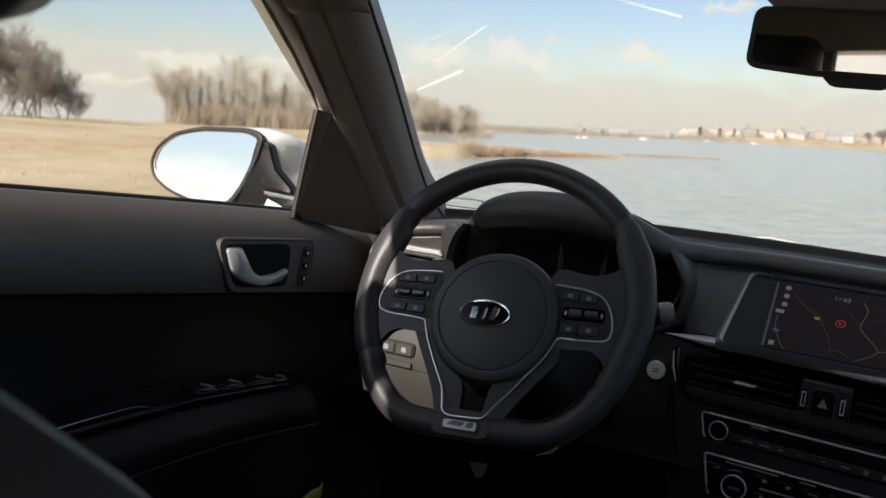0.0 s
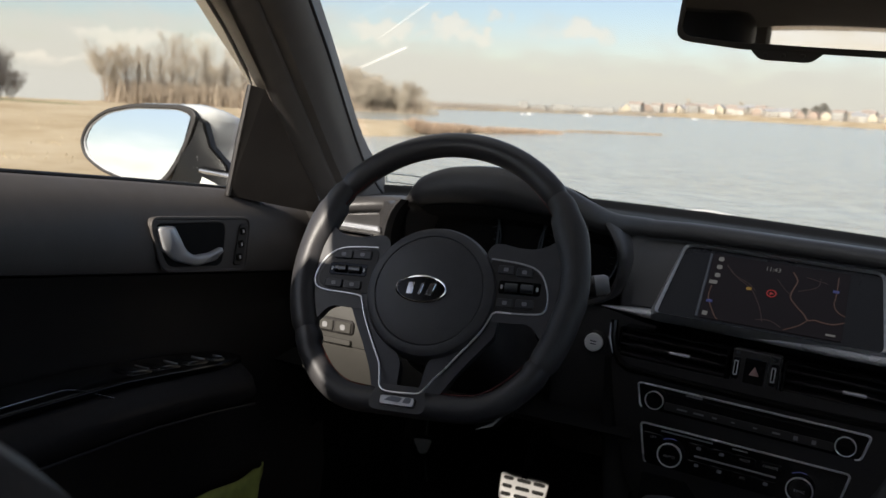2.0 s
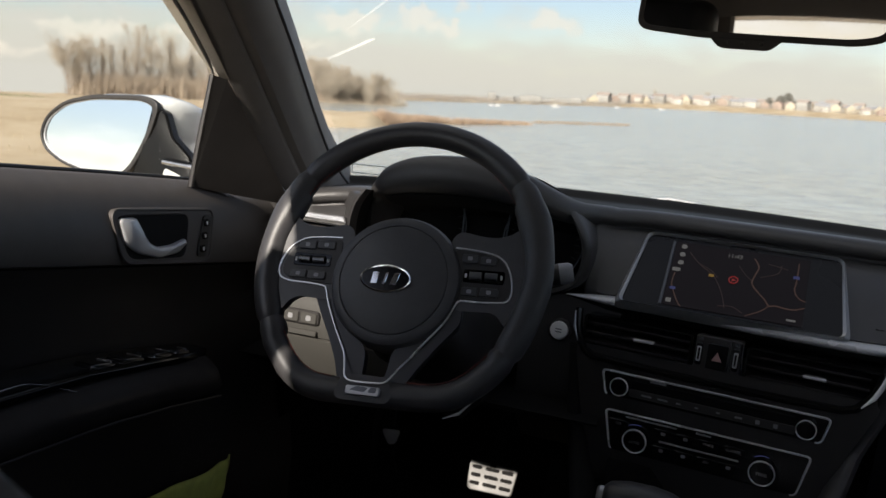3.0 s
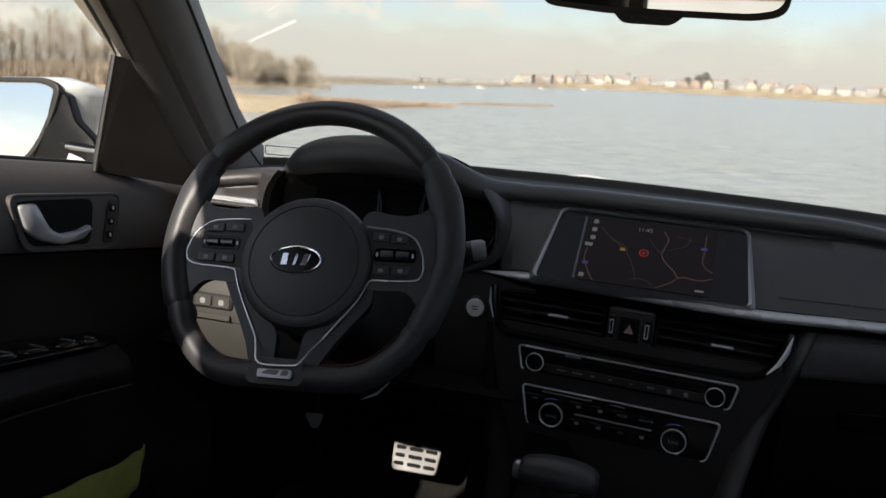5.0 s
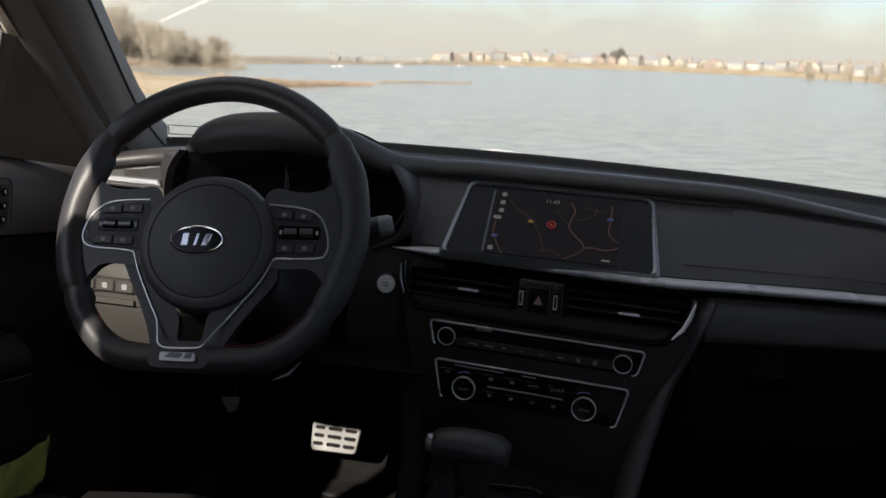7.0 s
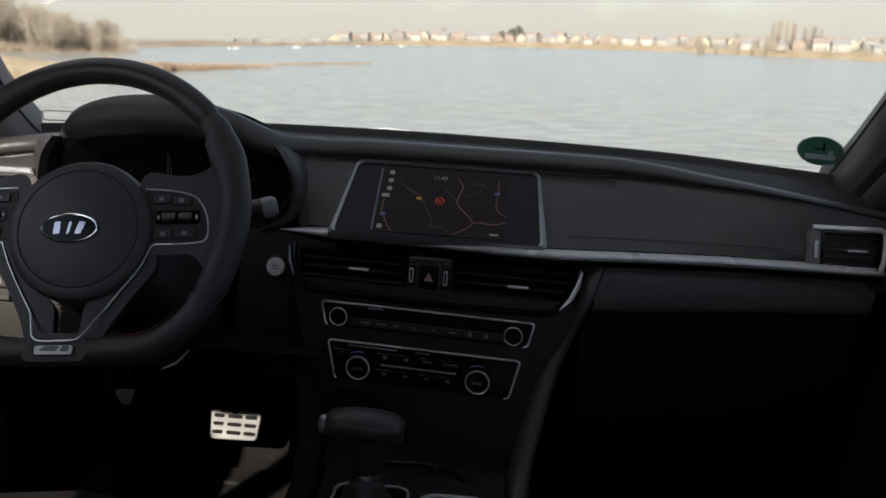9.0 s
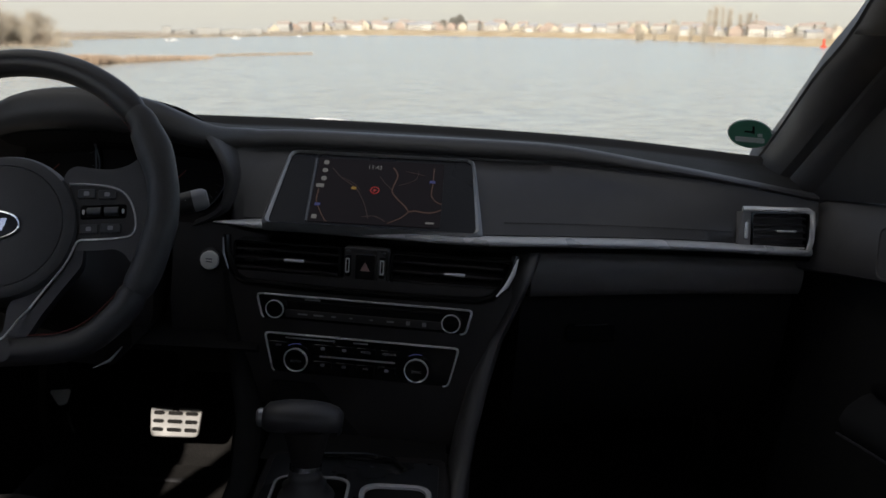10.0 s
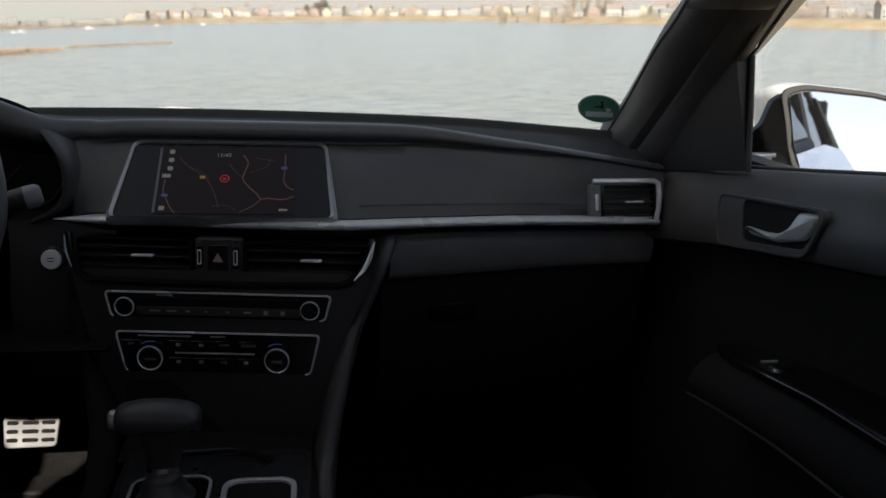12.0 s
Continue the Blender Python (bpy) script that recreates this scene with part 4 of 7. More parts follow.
# ---- instrument cluster ----
cluster = thing("instrument_cluster", (-0.357, 0.36, 0.82), "dark unlit instrument cluster under a black hooded cowl", "instrument cluster")
arch = [(-0.182, 0.868), (-0.186, 0.905), (-0.172, 0.958), (-0.140, 0.996), (-0.085, 1.019), (0.0, 1.027), (0.075, 1.014), (0.120, 0.994), (0.152, 0.970), (0.176, 0.935), (0.181, 0.90), (0.170, 0.86), (0.13, 0.836)]

arch = resample(arch, 48)


def arch_ring(y, kx, kz, drop=0.0):
    return [Vector((CX + a * (kx if a > 0 else 0.97 + (kx - 0.97) * 0.45), y + 0.028 * float(smooth01(0.05, 0.12, a)) + 0.10 * max(0, 0.93 - z) + 0.016 * float(smooth01(0.94, 0.99, z)), 0.90 + (z - 0.90) * kz - drop)) for a, z in arch]


# a thick rounded ring below the hood, then the tunnel down to the dials
hood_rings = [arch_ring(y, kx, kz) for y, kx, kz in ((0.345, 1.01, 0.93), (0.32, 1.01, 0.93), (0.300, 1.01, 0.93), (0.284, 1.00, 0.92), (0.275, 0.98, 0.91), (0.274, 0.955, 0.90), (0.281, 0.93, 0.885), (0.292, 0.915, 0.87), (0.36, 0.88, 0.84), (0.425, 0.86, 0.80))]
flank_l = [k for k, (a, z) in enumerate(arch) if a < 0 and z < 0.978]
flank_r = [k for k, (a, z) in enumerate(arch) if a > 0 and z < 0.980]
# the cowl's cheek sweeps from the dashboard's end into the ring
sweep = [[Vector((hood_rings[3][k].x - out, hood_rings[3][k].y + back, min(hood_rings[3][k].z, roll_height(hood_rings[3][k].x - out) - 0.006))) for k in flank_l] for out, back in ((0.075, 0.125), (0.058, 0.098), (0.042, 0.070), (0.026, 0.040), (0.013, 0.018), (0.004, 0.004))]
part("cheek", loft(sweep + [[ring[k] for k in flank_l] for ring in hood_rings[3:8]], closed=False), dash_skin, cluster, "grey cheek sweeping into the ring", smooth=70)
for keep in (flank_l, flank_r):
    if keep is flank_r:
        part("cowl", loft([[ring[k] for k in keep] for ring in hood_rings[:8]], closed=False), dash_skin, cluster, "rounded ring round a dial", smooth=70)
    # the tunnel's shade is put into its near-black colour
    part("tunnel", loft([[ring[k] for k in keep] for ring in hood_rings[7:]], closed=False), deep_black, cluster, "tunnel down to the dials, its shade put into near-black", smooth=70)
# dark sheet added over the recess to paint the hood's shade
part("visor_shade", loft([[Vector((x, roll_front(x) + 0.010 * roll_depth(x), roll_height(x) - 0.0262 * roll_depth(x))), Vector((x, roll_front(x) + 0.05, roll_height(x) - 0.031 * roll_depth(x) - 0.006)), Vector((x, 0.392, roll_height(x) - 0.034 * roll_depth(x) - 0.012)), Vector((x, 0.424, 0.90))] for x in spread(CX - 0.140, CX + 0.150, 40)], closed=False), deep_black, cluster, "near-black sheet standing in for the shade below the hood", smooth=70)
part("backplate", plate([(a * 0.9, (z - 0.90) * 0.85) for a, z in arch], plane_at((CX, 0.412, 0.90), (1, 0, 0), (0, 0.12, 1)), -0.004, 0.0), deep_black, cluster)
dmat = plane_at((CX, 0.40, 0.905), (1, 0, 0), (0, 0.15, 1))
for u, r in ((-0.093, 0.062), (0.093, 0.062)):
    D = dmat @ Matrix.Translation((u, 0.0, 0))
    dial = part("dial", lathe([(0, 0.0), (r - 0.004, 0.0), (r - 0.003, 0.010), (r, 0.012), (r + 0.002, 0.004), (r + 0.002, -0.01)], D, 40), deep_black, cluster, "round dial with a dark face")
    part("dial_ring", tube([D @ Vector((r * math.cos(a), r * math.sin(a), 0.012)) for a in spread(0, math.tau, 49)[:-1]], 0.0012, 6, True), gunmetal, dial)
    ticks = []
    for k in range(25):
        a = radians(225 - k * 270 / 24)
        p0, p1 = (Vector((math.cos(a), math.sin(a), 0)) * s for s in ((r - 0.012) if k % 2 else (r - 0.015), r - 0.007))
        ticks.append(tube([D @ (p0 + Vector((0, 0, 0.001))), D @ (p1 + Vector((0, 0, 0.001)))], 0.0005, 4))
    part("dial_marks", join(*ticks), gunmetal, dial)
    part("needle", tube([D @ Vector((0, 0, 0.004)), D @ Vector((-0.6 * (r - 0.012), -0.6 * (r - 0.012), 0.004))], 0.001, 5), red_thread, dial)
part("trip_screen", plate(rounded(0.062, 0.075, 0.004), dmat, 0.001, 0.004, 0.001), deep_black, cluster, "unlit information screen")
for u in (-0.034, 0.034):
    part("dial_divider", tube([dmat @ Vector((u, -0.05, 0.012)), dmat @ Vector((u * 1.1, 0.055, 0.014))], 0.0016, 6), gunmetal, cluster)

# ---- display ----
display = thing("navigation_display", (0.017, 0.29, 0.85), "wide dashboard display showing a dark night map in a chrome frame", "display")
DM = plane_at((0.017, 0.276, 0.853), (1, -0.035, 0), (0, 0.106, 0.094))
outer = soften([(-0.1505, 0.0016), (0.1535, 0.0016), (0.1365, 0.1355), (-0.129, 0.1355)], 0.010, 6)
inner = soften([(-0.1410, 0.0036), (0.1440, 0.0036), (0.1325, 0.1325), (-0.1250, 0.1325)], 0.012, 6)
mid = [tuple(Vector(a).lerp(Vector(b), 0.55)) for a, b in zip(outer, inner)]
frame_rings = [[DM @ Vector((*p, d)) for p in o] for o, d in ((outer, -0.012), (outer, 0.0015), (mid, 0.0065), (inner, 0.0030), (inner, -0.010))]
part("chrome_frame", loft(frame_rings, True, False, True), silver, display, "tapering satin silver frame", smooth=25)
screen_edge = material("smoked black fascia", (0.008, 0.008, 0.010), 0.25, vary=0.1, spec=0.25)
fascia = part("fascia", plate(inner, DM, -0.012, 0.001), screen_edge, display, "gloss black fascia")
screen = bpy.data.materials.new("dim map screen")
screen.use_nodes = True
sp = screen.node_tree.nodes["Principled BSDF"]
sp.inputs["Base Color"].default_value, sp.inputs["Roughness"].default_value = (0.005, 0.005, 0.006, 1), 0.3
sp.inputs["Specular IOR Level"].default_value = 0.1
sp.inputs["Emission Color"].default_value, sp.inputs["Emission Strength"].default_value = (0.010, 0.008, 0.010, 1), 0.35
pane = part("map_screen", plate(rounded(0.180, 0.113, 0.002, 2, 0.004, 0.068), DM, 0.001, 0.0022), screen, fascia, "dark map screen")
road_hi = material("glowing main road line", (0.02, 0.01, 0.01), 0.4, emit=((0.34, 0.17, 0.11), 0.065))
road_lo = material("glowing side road line", (0.02, 0.01, 0.01), 0.4, emit=((0.16, 0.08, 0.06), 0.05))
icon_mat = material("glowing icon", (0.05, 0.05, 0.05), 0.4, emit=((0.6, 0.6, 0.6), 0.075))
red_glow = material("glowing red marker", (0.1, 0.01, 0.01), 0.4, emit=((0.75, 0.06, 0.06), 0.13))
amber = material("glowing amber sign", (0.1, 0.06, 0.01), 0.4, emit=((0.7, 0.42, 0.06), 0.1))
blue_glow = material("glowing blue sign", (0.02, 0.02, 0.1), 0.4, emit=((0.12, 0.16, 0.5), 0.08))
MAPX, MAPY = -0.086, 0.0115     # lower left corner; the map is 0.180 by 0.113


def on_map(u, v, lift=0.0027):
    return DM @ Vector((MAPX + u * 0.180, MAPY + v * 0.113, lift))


def ribbon(pts, w):
    ps = resample(pts, 8 * len(pts))
    rings = []
    for i, p in enumerate(ps):
        a, b = Vector(ps[max(i - 1, 0)]), Vector(ps[min(i + 1, len(ps) - 1)])
        t = (b - a).normalized()
        n = Vector((-t.y, t.x)) * w
        n = Vector((n.x / 0.180, n.y / 0.113))
        rings.append([on_map(p[0] + n.x, p[1] + n.y), on_map(p[0] - n.x, p[1] - n.y), on_map(p[0] - n.x, p[1] - n.y, 0.0024), on_map(p[0] + n.x, p[1] + n.y, 0.0024)])
    return loft(rings)


for pts, w, m in (
    ([(0.60, 0.90), (0.64, 0.78), (0.625, 0.66), (0.61, 0.52), (0.66, 0.40), (0.72, 0.30), (0.755, 0.22), (0.80, 0.235), (0.86, 0.22), (0.93, 0.22), (1.0, 0.27)], 0.0009, road_hi),
    ([(0.755, 0.22), (0.70, 0.12), (0.60, 0.02)], 0.0007, road_hi), ([(0.92, 0.92), (0.92, 0.66), (0.915, 0.50), (0.95, 0.40), (1.0, 0.36)], 0.0007, road_hi),
    ([(0.04, 0.5), (0.035, 0.34), (0.06, 0.22), (0.11, 0.06), (0.14, 0.0)], 0.0007, road_hi),
    ([(0.12, 0.85), (0.20, 0.70), (0.32, 0.55), (0.38, 0.40), (0.42, 0.25), (0.45, 0.08)], 0.0005, road_lo), ([(0.40, 0.10), (0.50, 0.12), (0.58, 0.05)], 0.0005, road_lo), ([(0.2, 0.7), (0.3, 0.62), (0.36, 0.52)], 0.0004, road_lo),
    ([(0.66, 0.62), (0.78, 0.72), (0.80, 0.86)], 0.0004, road_lo), ([(0.5, 0.75), (0.56, 0.62), (0.61, 0.55)], 0.0004, road_lo), ([(0.70, 0.85), (0.85, 0.80)], 0.0004, road_lo)):
    part("road_line", ribbon(pts, w), m, pane)


def map_mark(name, u, v, w, h, mat, r=0.001):
    part(name, plate(rounded(w, h, r, 3, MAPX + u * 0.180, MAPY + v * 0.113), DM, 0.0023, 0.0029), mat, pane)


for v in (0.93, 0.80, 0.67):
    map_mark("menu_icon", 0.065, v, 0.0075, 0.0075, icon_mat, 0.003)
map_mark("menu_icon", 0.045, 0.555, 0.011, 0.006, icon_mat)
map_mark("menu_icon", 0.04, 0.07, 0.007, 0.007, icon_mat)
map_mark("scale_mark", 0.92, 0.06, 0.012, 0.003, icon_mat)
map_mark("road_sign", 0.31, 0.54, 0.007, 0.0045, amber)
map_mark("road_sign", 0.915, 0.70, 0.008, 0.0045, blue_glow)
map_mark("road_sign", 0.05, 0.26, 0.008, 0.0045, blue_glow)
part("position_marker", join(tube([DM @ Vector((MAPX + 0.475 * 0.18 + 0.0058 * math.cos(a), MAPY + 0.52 * 0.113 + 0.0058 * math.sin(a), 0.0029)) for a in spread(0, math.tau, 25)[:-1]], 0.0008, 5, True), plate([(MAPX + 0.0855 - 0.002, 0.0678), (MAPX + 0.0855 + 0.003, 0.0703), (MAPX + 0.0855 - 0.002, 0.0728)], DM, 0.0023, 0.003)), red_glow, pane, "red position marker")


def lettering(text, size, m, depth=0.0003):
    """Text as a flat mesh, centred on m's origin."""
    c = bpy.data.curves.new("text", "FONT")
    c.body, c.size, c.align_x, c.align_y, c.extrude, c.resolution_u = text, size, "CENTER", "CENTER", depth, 2
    o = bpy.data.objects.new("text", c)
    scene.collection.objects.link(o)
    me = bpy.data.meshes.new_from_object(o.evaluated_get(bpy.context.evaluated_depsgraph_get()))
    bm = bmesh.new()
    bm.from_mesh(me)
    bmesh.ops.transform(bm, matrix=m, verts=bm.verts)
    bpy.data.objects.remove(o), bpy.data.curves.remove(c), bpy.data.meshes.remove(me)
    return bm


part("clock", lettering("11:43", 0.0095, DM @ Matrix.Translation((MAPX + 0.455 * 0.18, MAPY + 0.885 * 0.113, 0.0028))), icon_mat, pane, "lit clock digits", smooth=0)
part("edge_strip", plate(rounded(0.004, 0.113, 0.001, 2, MAPX - 0.003, 0.068), DM, 0.001, 0.0026, 0.0006), gunmetal, fascia)

# ---- centre stack ----
SR, SU = Vector((1, -0.12, 0)).normalized(), Vector((0, 0.03, 1))


def stack_at(x, z, out_=0.0):
    """A face matrix on the centre stack, turned a little towards the driver."""
    return plane_at((x, 0.248 - 0.12 * (x + 0.0) + 0.03 * (z - 0.745) - out_, z), SR, SU)


stack = thing("centre_stack", (0.012, 0.30, 0.50), "black centre stack turned slightly towards the driver", "centre stack")
S0 = stack_at(0.012, 0.66)
part("fascia", plate(soften([(-0.187, 0.13), (0.200, 0.13), (0.168, 0.055), (0.145, -0.03), (0.132, -0.135), (-0.135, -0.135), (-0.150, -0.03), (-0.172, 0.055)], 0.01, 3), S0, -0.12, -0.004, 0.003), black_plastic, stack)
# radio and climate panels
GL = stack_at(0.014, 0.7465)


def control_panel(name, label, m, top, bot, h, rim_label):
    o = soften([(-bot, -h / 2), (bot, -h / 2), (top, h / 2), (-top, h / 2)], 0.007, 5)
    p = thing(name, m.translation - Vector((0, 0, h / 2)), label, "control panel")
    part("panel_face", plate(o, m, -0.006, 0.002, 0.001), gloss_black, p)
    keep, n = [Vector(q) for q in o], 6
    # the chrome runs along the top and down both ends, and is left out below
    pts = [m @ Vector((q.x, q.y, 0.002)) for q in keep[n:] + keep[:n - 2]]
    part("chrome_rim", tube(pts, 0.0016, 8, taper=[0.0007 + 0.0011 * min(1.0, abs((m.inverted() @ q).x) / top) ** 6 for q in pts]), bright_line, p, rim_label)
    return p


radio = control_panel("radio_panel", "black audio control panel with two chrome-ringed knobs", GL, 0.1475, 0.1395, 0.034, "thin chrome rim")
CL = stack_at(0.012, 0.682)
climate = control_panel("climate_panel", "black climate control panel with two chrome-ringed dials", CL, 0.134, 0.122, 0.055, "thin chrome rim")


def hoop(profile, m, segs=36):
    """A turned ring, open in the middle."""
    return loft([[m @ Vector((r * math.cos(k * math.tau / segs), r * math.sin(k * math.tau / segs), d)) for k in range(segs)] for r, d in profile], True, False, True)


def knob(parent, m, u, v, r):
    K = m @ Matrix.Translation((u, v, 0.001))
    k = part("knob", lathe([(0, 0), (r, 0), (r, 0.004), (r * 0.96, 0.0095), (r * 0.80, 0.0105), (r * 0.76, 0.0092), (0, 0.0088)], K, 36), gloss_black, parent, "round black knob")
    part("knob_ring", hoop([(r * 0.89, 0.0085), (r * 1.02, 0.0080), (r * 1.03, 0.0100), (r * 0.98, 0.0116), (r * 0.92, 0.0112)], K, 40), bright_line, k, "chrome ring")
    return K


for u in (-0.120, 0.1205):
    knob(radio, GL, u, -0.001, 0.0125)
# flat strip; the slot's dark opening is only its near-black colour
part("disc_slot", plate(rounded(0.21, 0.0022, 0.001, 2, 0.0, 0.0105), GL, 0.001, 0.0026), deep_black, radio)
part("key_strip", plate(rounded(0.215, 0.011, 0.002, 2, 0.0, -0.0075), GL, 0.001, 0.0032, 0.0006), black_plastic, radio)
for u, w, h in ((-0.083, 0.014, 0.0022), (-0.061, 0.014, 0.0022), (-0.040, 0.006, 0.0022), (-0.016, 0.005, 0.0016), (0.012, 0.005, 0.0016), (0.038, 0.010, 0.0024), (0.062, 0.0055, 0.0055), (0.084, 0.0055, 0.0055)):
    part("button_print", plate(rounded(w, h, 0.0007, 2, u, -0.0075), GL, 0.0030, 0.0036), print_grey, radio)
part("maker_print", plate(rounded(0.022, 0.0025, 0.0005, 2, -0.07, 0.0135), GL, 0.0015, 0.0024), print_grey, radio)
for u, t_ in ((-0.0875, "AUTO"), (0.079, "SYNC")):
    K = knob(climate, CL, u, -0.006, 0.0165)
    part("dial_print", lettering(t_, 0.0055, K @ Matrix.Translation((0, -0.002, 0.0091)), 0.0002), print_grey, climate, smooth=0)
    part("blue_arc", tube([K @ Vector((0.021 * math.cos(a), 0.021 * math.sin(a), 0.0025)) for a in spread(radians(75), radians(125), 8)], 0.0006, 4), blue_glow, climate, "short blue temperature arc")
part("divider_bar", plate(rounded(0.105, 0.0022, 0.001, 2, -0.004, -0.0005), CL, 0.001, 0.0045, 0.0008), print_grey, climate)
for u, v, t_ in ((-0.052, 0.011, ""), (-0.022, 0.011, ""), (0.008, 0.011, "MODE"), (0.040, 0.011, "CLIMATE"), (-0.052, -0.0125, ""), (-0.022, -0.0125, ""), (0.008, -0.0125, "A/C"), (0.037, -0.0125, ""), (-0.114, 0.011, "OFF")):
    part("climate_key", plate(rounded(0.026, 0.0105, 0.0015, 2, u, v), CL, 0.001, 0.0030, 0.0006), gloss_black, climate)
    if t_:
        part("key_print", lettering(t_, 0.0048, CL @ Matrix.Translation((u, v, 0.0031)), 0.0002), print_grey, climate, smooth=0)
    else:
        part("key_symbol", plate(rounded(0.0060, 0.0042, 0.0012, 2, u, v), CL, 0.0028, 0.0034), print_grey, climate)
part("clean_air_print", plate(rounded(0.020, 0.002, 0.0005, 2, 0.0, 0.0225), CL, 0.001, 0.0024), print_grey, climate)
part("mirror_line", plate(rounded(0.07, 0.0022, 0.0008, 2, -0.07, 0.0225), CL, 0.001, 0.0028), print_grey, climate)

# ---- air vents ----


def air_vent(m, w, h, slats, label, tab=True, lean=0.0):
    v = thing("air_vent", m.translation, label, "air vent", "dashboard air vents")
    o = soften([(-w / 2, -h / 2), (w / 2, -h / 2), (w / 2 + lean, h / 2), (-w / 2, h / 2)], 0.005, 3)
    i_ = [(a * (1 - 0.006 / w), b * (1 - 0.004 / h)) for a, b in o]
    part("surround", frame_plate(o, i_, m, -0.05, 0.002), gloss_black, v)
    part("duct", plate(i_, m, -0.050, -0.046), deep_black, v)
    for k in range(slats):
        y = -h / 2 + h * (k + 0.75) / (slats + 0.5)
        part("slat", plate(rounded(w - 0.004, 0.020, 0.0012, 2, 0, 0), m @ Matrix.Translation((0, y, -0.012)) @ pose(0, 0, 0, -82, 0, 0), -0.0014, 0.0014), black_plastic, v)
    for u in spread(-w / 2 + 0.02, w / 2 - 0.02, 6):
        part("rear_vane", plate(rounded(0.0016, h - 0.006, 0.0006, 2, u, 0), m, -0.040, -0.026), deep_black, v)
    if tab:
        y = -h / 2 + h * (slats // 2 + 0.75) / (slats + 0.5)
        part("chrome_tab", plate(rounded(0.028, 0.0035, 0.0012, 3, 0.01, y), m, -0.008, 0.003, 0.001), trim, v, "chrome tab")
    return v


air_vent(plane_at((-0.094, 0.272, 0.809), SR, (0, 0.08, 1)), 0.150, 0.046, 3, "black centre air vent with chrome tab, beside the hazard switch")
air_vent(plane_at((0.124, 0.246, 0.807), SR, (0, 0.08, 1)), 0.152, 0.046, 3, "black centre air vent with chrome tab, beside the passenger's panel", lean=0.012)
HZ = plane_at((0.014, 0.258, 0.808), SR, (0, 0.08, 1))
hazard = thing("hazard_switch", HZ.translation, "hazard switch between two vent thumbwheels", "switch")
part("switch_plate", plate(rounded(0.060, 0.052, 0.003), HZ, -0.02, 0.001, 0.001), black_plastic, hazard)
part("hazard_button", plate(rounded(0.026, 0.036, 0.002), HZ, 0.0, 0.0035, 0.0008), gloss_black, hazard)
part("warning_triangle", plate([(-0.0065, -0.0045), (0.0065, -0.0045), (0.0, 0.0075)], HZ, 0.003, 0.0042), material("dull pink triangle print", (0.42, 0.25, 0.23), 0.5), hazard, "pale red triangle")
for u in (-0.0235, 0.0235):
    th = part("thumbwheel", plate(rounded(0.008, 0.030, 0.002, 3, u, 0.002), HZ, 0.0, 0.005, 0.001), gloss_black, hazard)
    part("wheel_grip", frame_plate(rounded(0.0055, 0.020, 0.001, 2, u, 0.002), rounded(0.0028, 0.016, 0.0006, 2, u, 0.002), HZ, 0.004, 0.0062), trim, th, "chrome grip")
    part("wheel_mark", frame_plate(rounded(0.006, 0.006, 0.0029, 4, u, -0.020), rounded(0.004, 0.004, 0.0019, 4, u, -0.020), HZ, 0.0008, 0.0018), gunmetal, hazard)
    part("wheel_mark", plate(rounded(0.007, 0.0035, 0.0015, 4, u, 0.0215), HZ, 0.0008, 0.0018), gunmetal, hazard)
part("switch_edge", join(*[plate(rounded(0.0016, 0.05, 0.0005, 2, u, 0), HZ, 0, 0.0028) for u in (0.0315, 0.0165)]), gunmetal, hazard)
# gloss lip below the vents, sweeping up at the passenger's end with a chrome blade
lip = [Vector((x, 0.252 - 0.12 * x, 0.778 - 0.004 * math.sin((x + 0.17) / 0.385 * math.pi))) for x in spread(-0.150, 0.170, 26)]
lip = [Vector((-0.178, 0.285, 0.838)), Vector((-0.176, 0.280, 0.815)), Vector((-0.170, 0.274, 0.795)), Vector((-0.162, 0.272, 0.784))] + lip + [Vector((0.185, 0.229, 0.782)), Vector((0.198, 0.232, 0.795)), Vector((0.208, 0.238, 0.812)), Vector((0.214, 0.246, 0.836))]
part("vent_lip", tube(lip, 0.006, 10, flat=0.9), gloss_black, stack, "gloss black lip")
part("chrome_blade", tube([Vector((0.190, 0.222, 0.786)), Vector((0.203, 0.226, 0.800)), Vector((0.211, 0.231, 0.815)), Vector((0.217, 0.240, 0.834))], 0.003, 8, taper=[0.001, 0.003, 0.0034, 0.001]), trim, stack, "curved chrome blade")
part("chrome_blade", tube([Vector((-0.173, 0.268, 0.795)), Vector((-0.180, 0.272, 0.815)), Vector((-0.182, 0.278, 0.835))], 0.002, 8, taper=[0.0006, 0.0018, 0.0008]), chrome, stack)
# passenger and driver side vents
PV = plane_at((0.604, 0.368, 0.864), (1, 0.10, 0), (0, 0.22, 1))
pv = air_vent(PV, 0.088, 0.054, 5, "black side air vent with a chrome surround, at the dashboard's end")
part("chrome_surround", tube([PV @ Vector(q) for q in ((-0.058, 0.031, 0.003), (0.0, 0.031, 0.004), (0.040, 0.031, 0.004), (0.047, 0.027, 0.004), (0.0485, 0.012, 0.004), (0.047, -0.012, 0.004), (0.042, -0.028, 0.004))], 0.0032, 8, flat=1.3), trim, pv, "chrome surround")
part("slider_plate", plate(soften([(-0.066, -0.028), (-0.045, -0.028), (-0.045, 0.028), (-0.058, 0.028)], 0.002, 2), PV, -0.02, 0.003, 0.001), dash_face, pv)
part("slider", plate(rounded(0.005, 0.024, 0.0015, 3, -0.052, 0.0), PV, 0.002, 0.006, 0.001), trim, pv, "chrome slider")
LV = plane_at((-0.602, 0.295, 0.886), (1, 0, 0), (0, 0.2, 1))
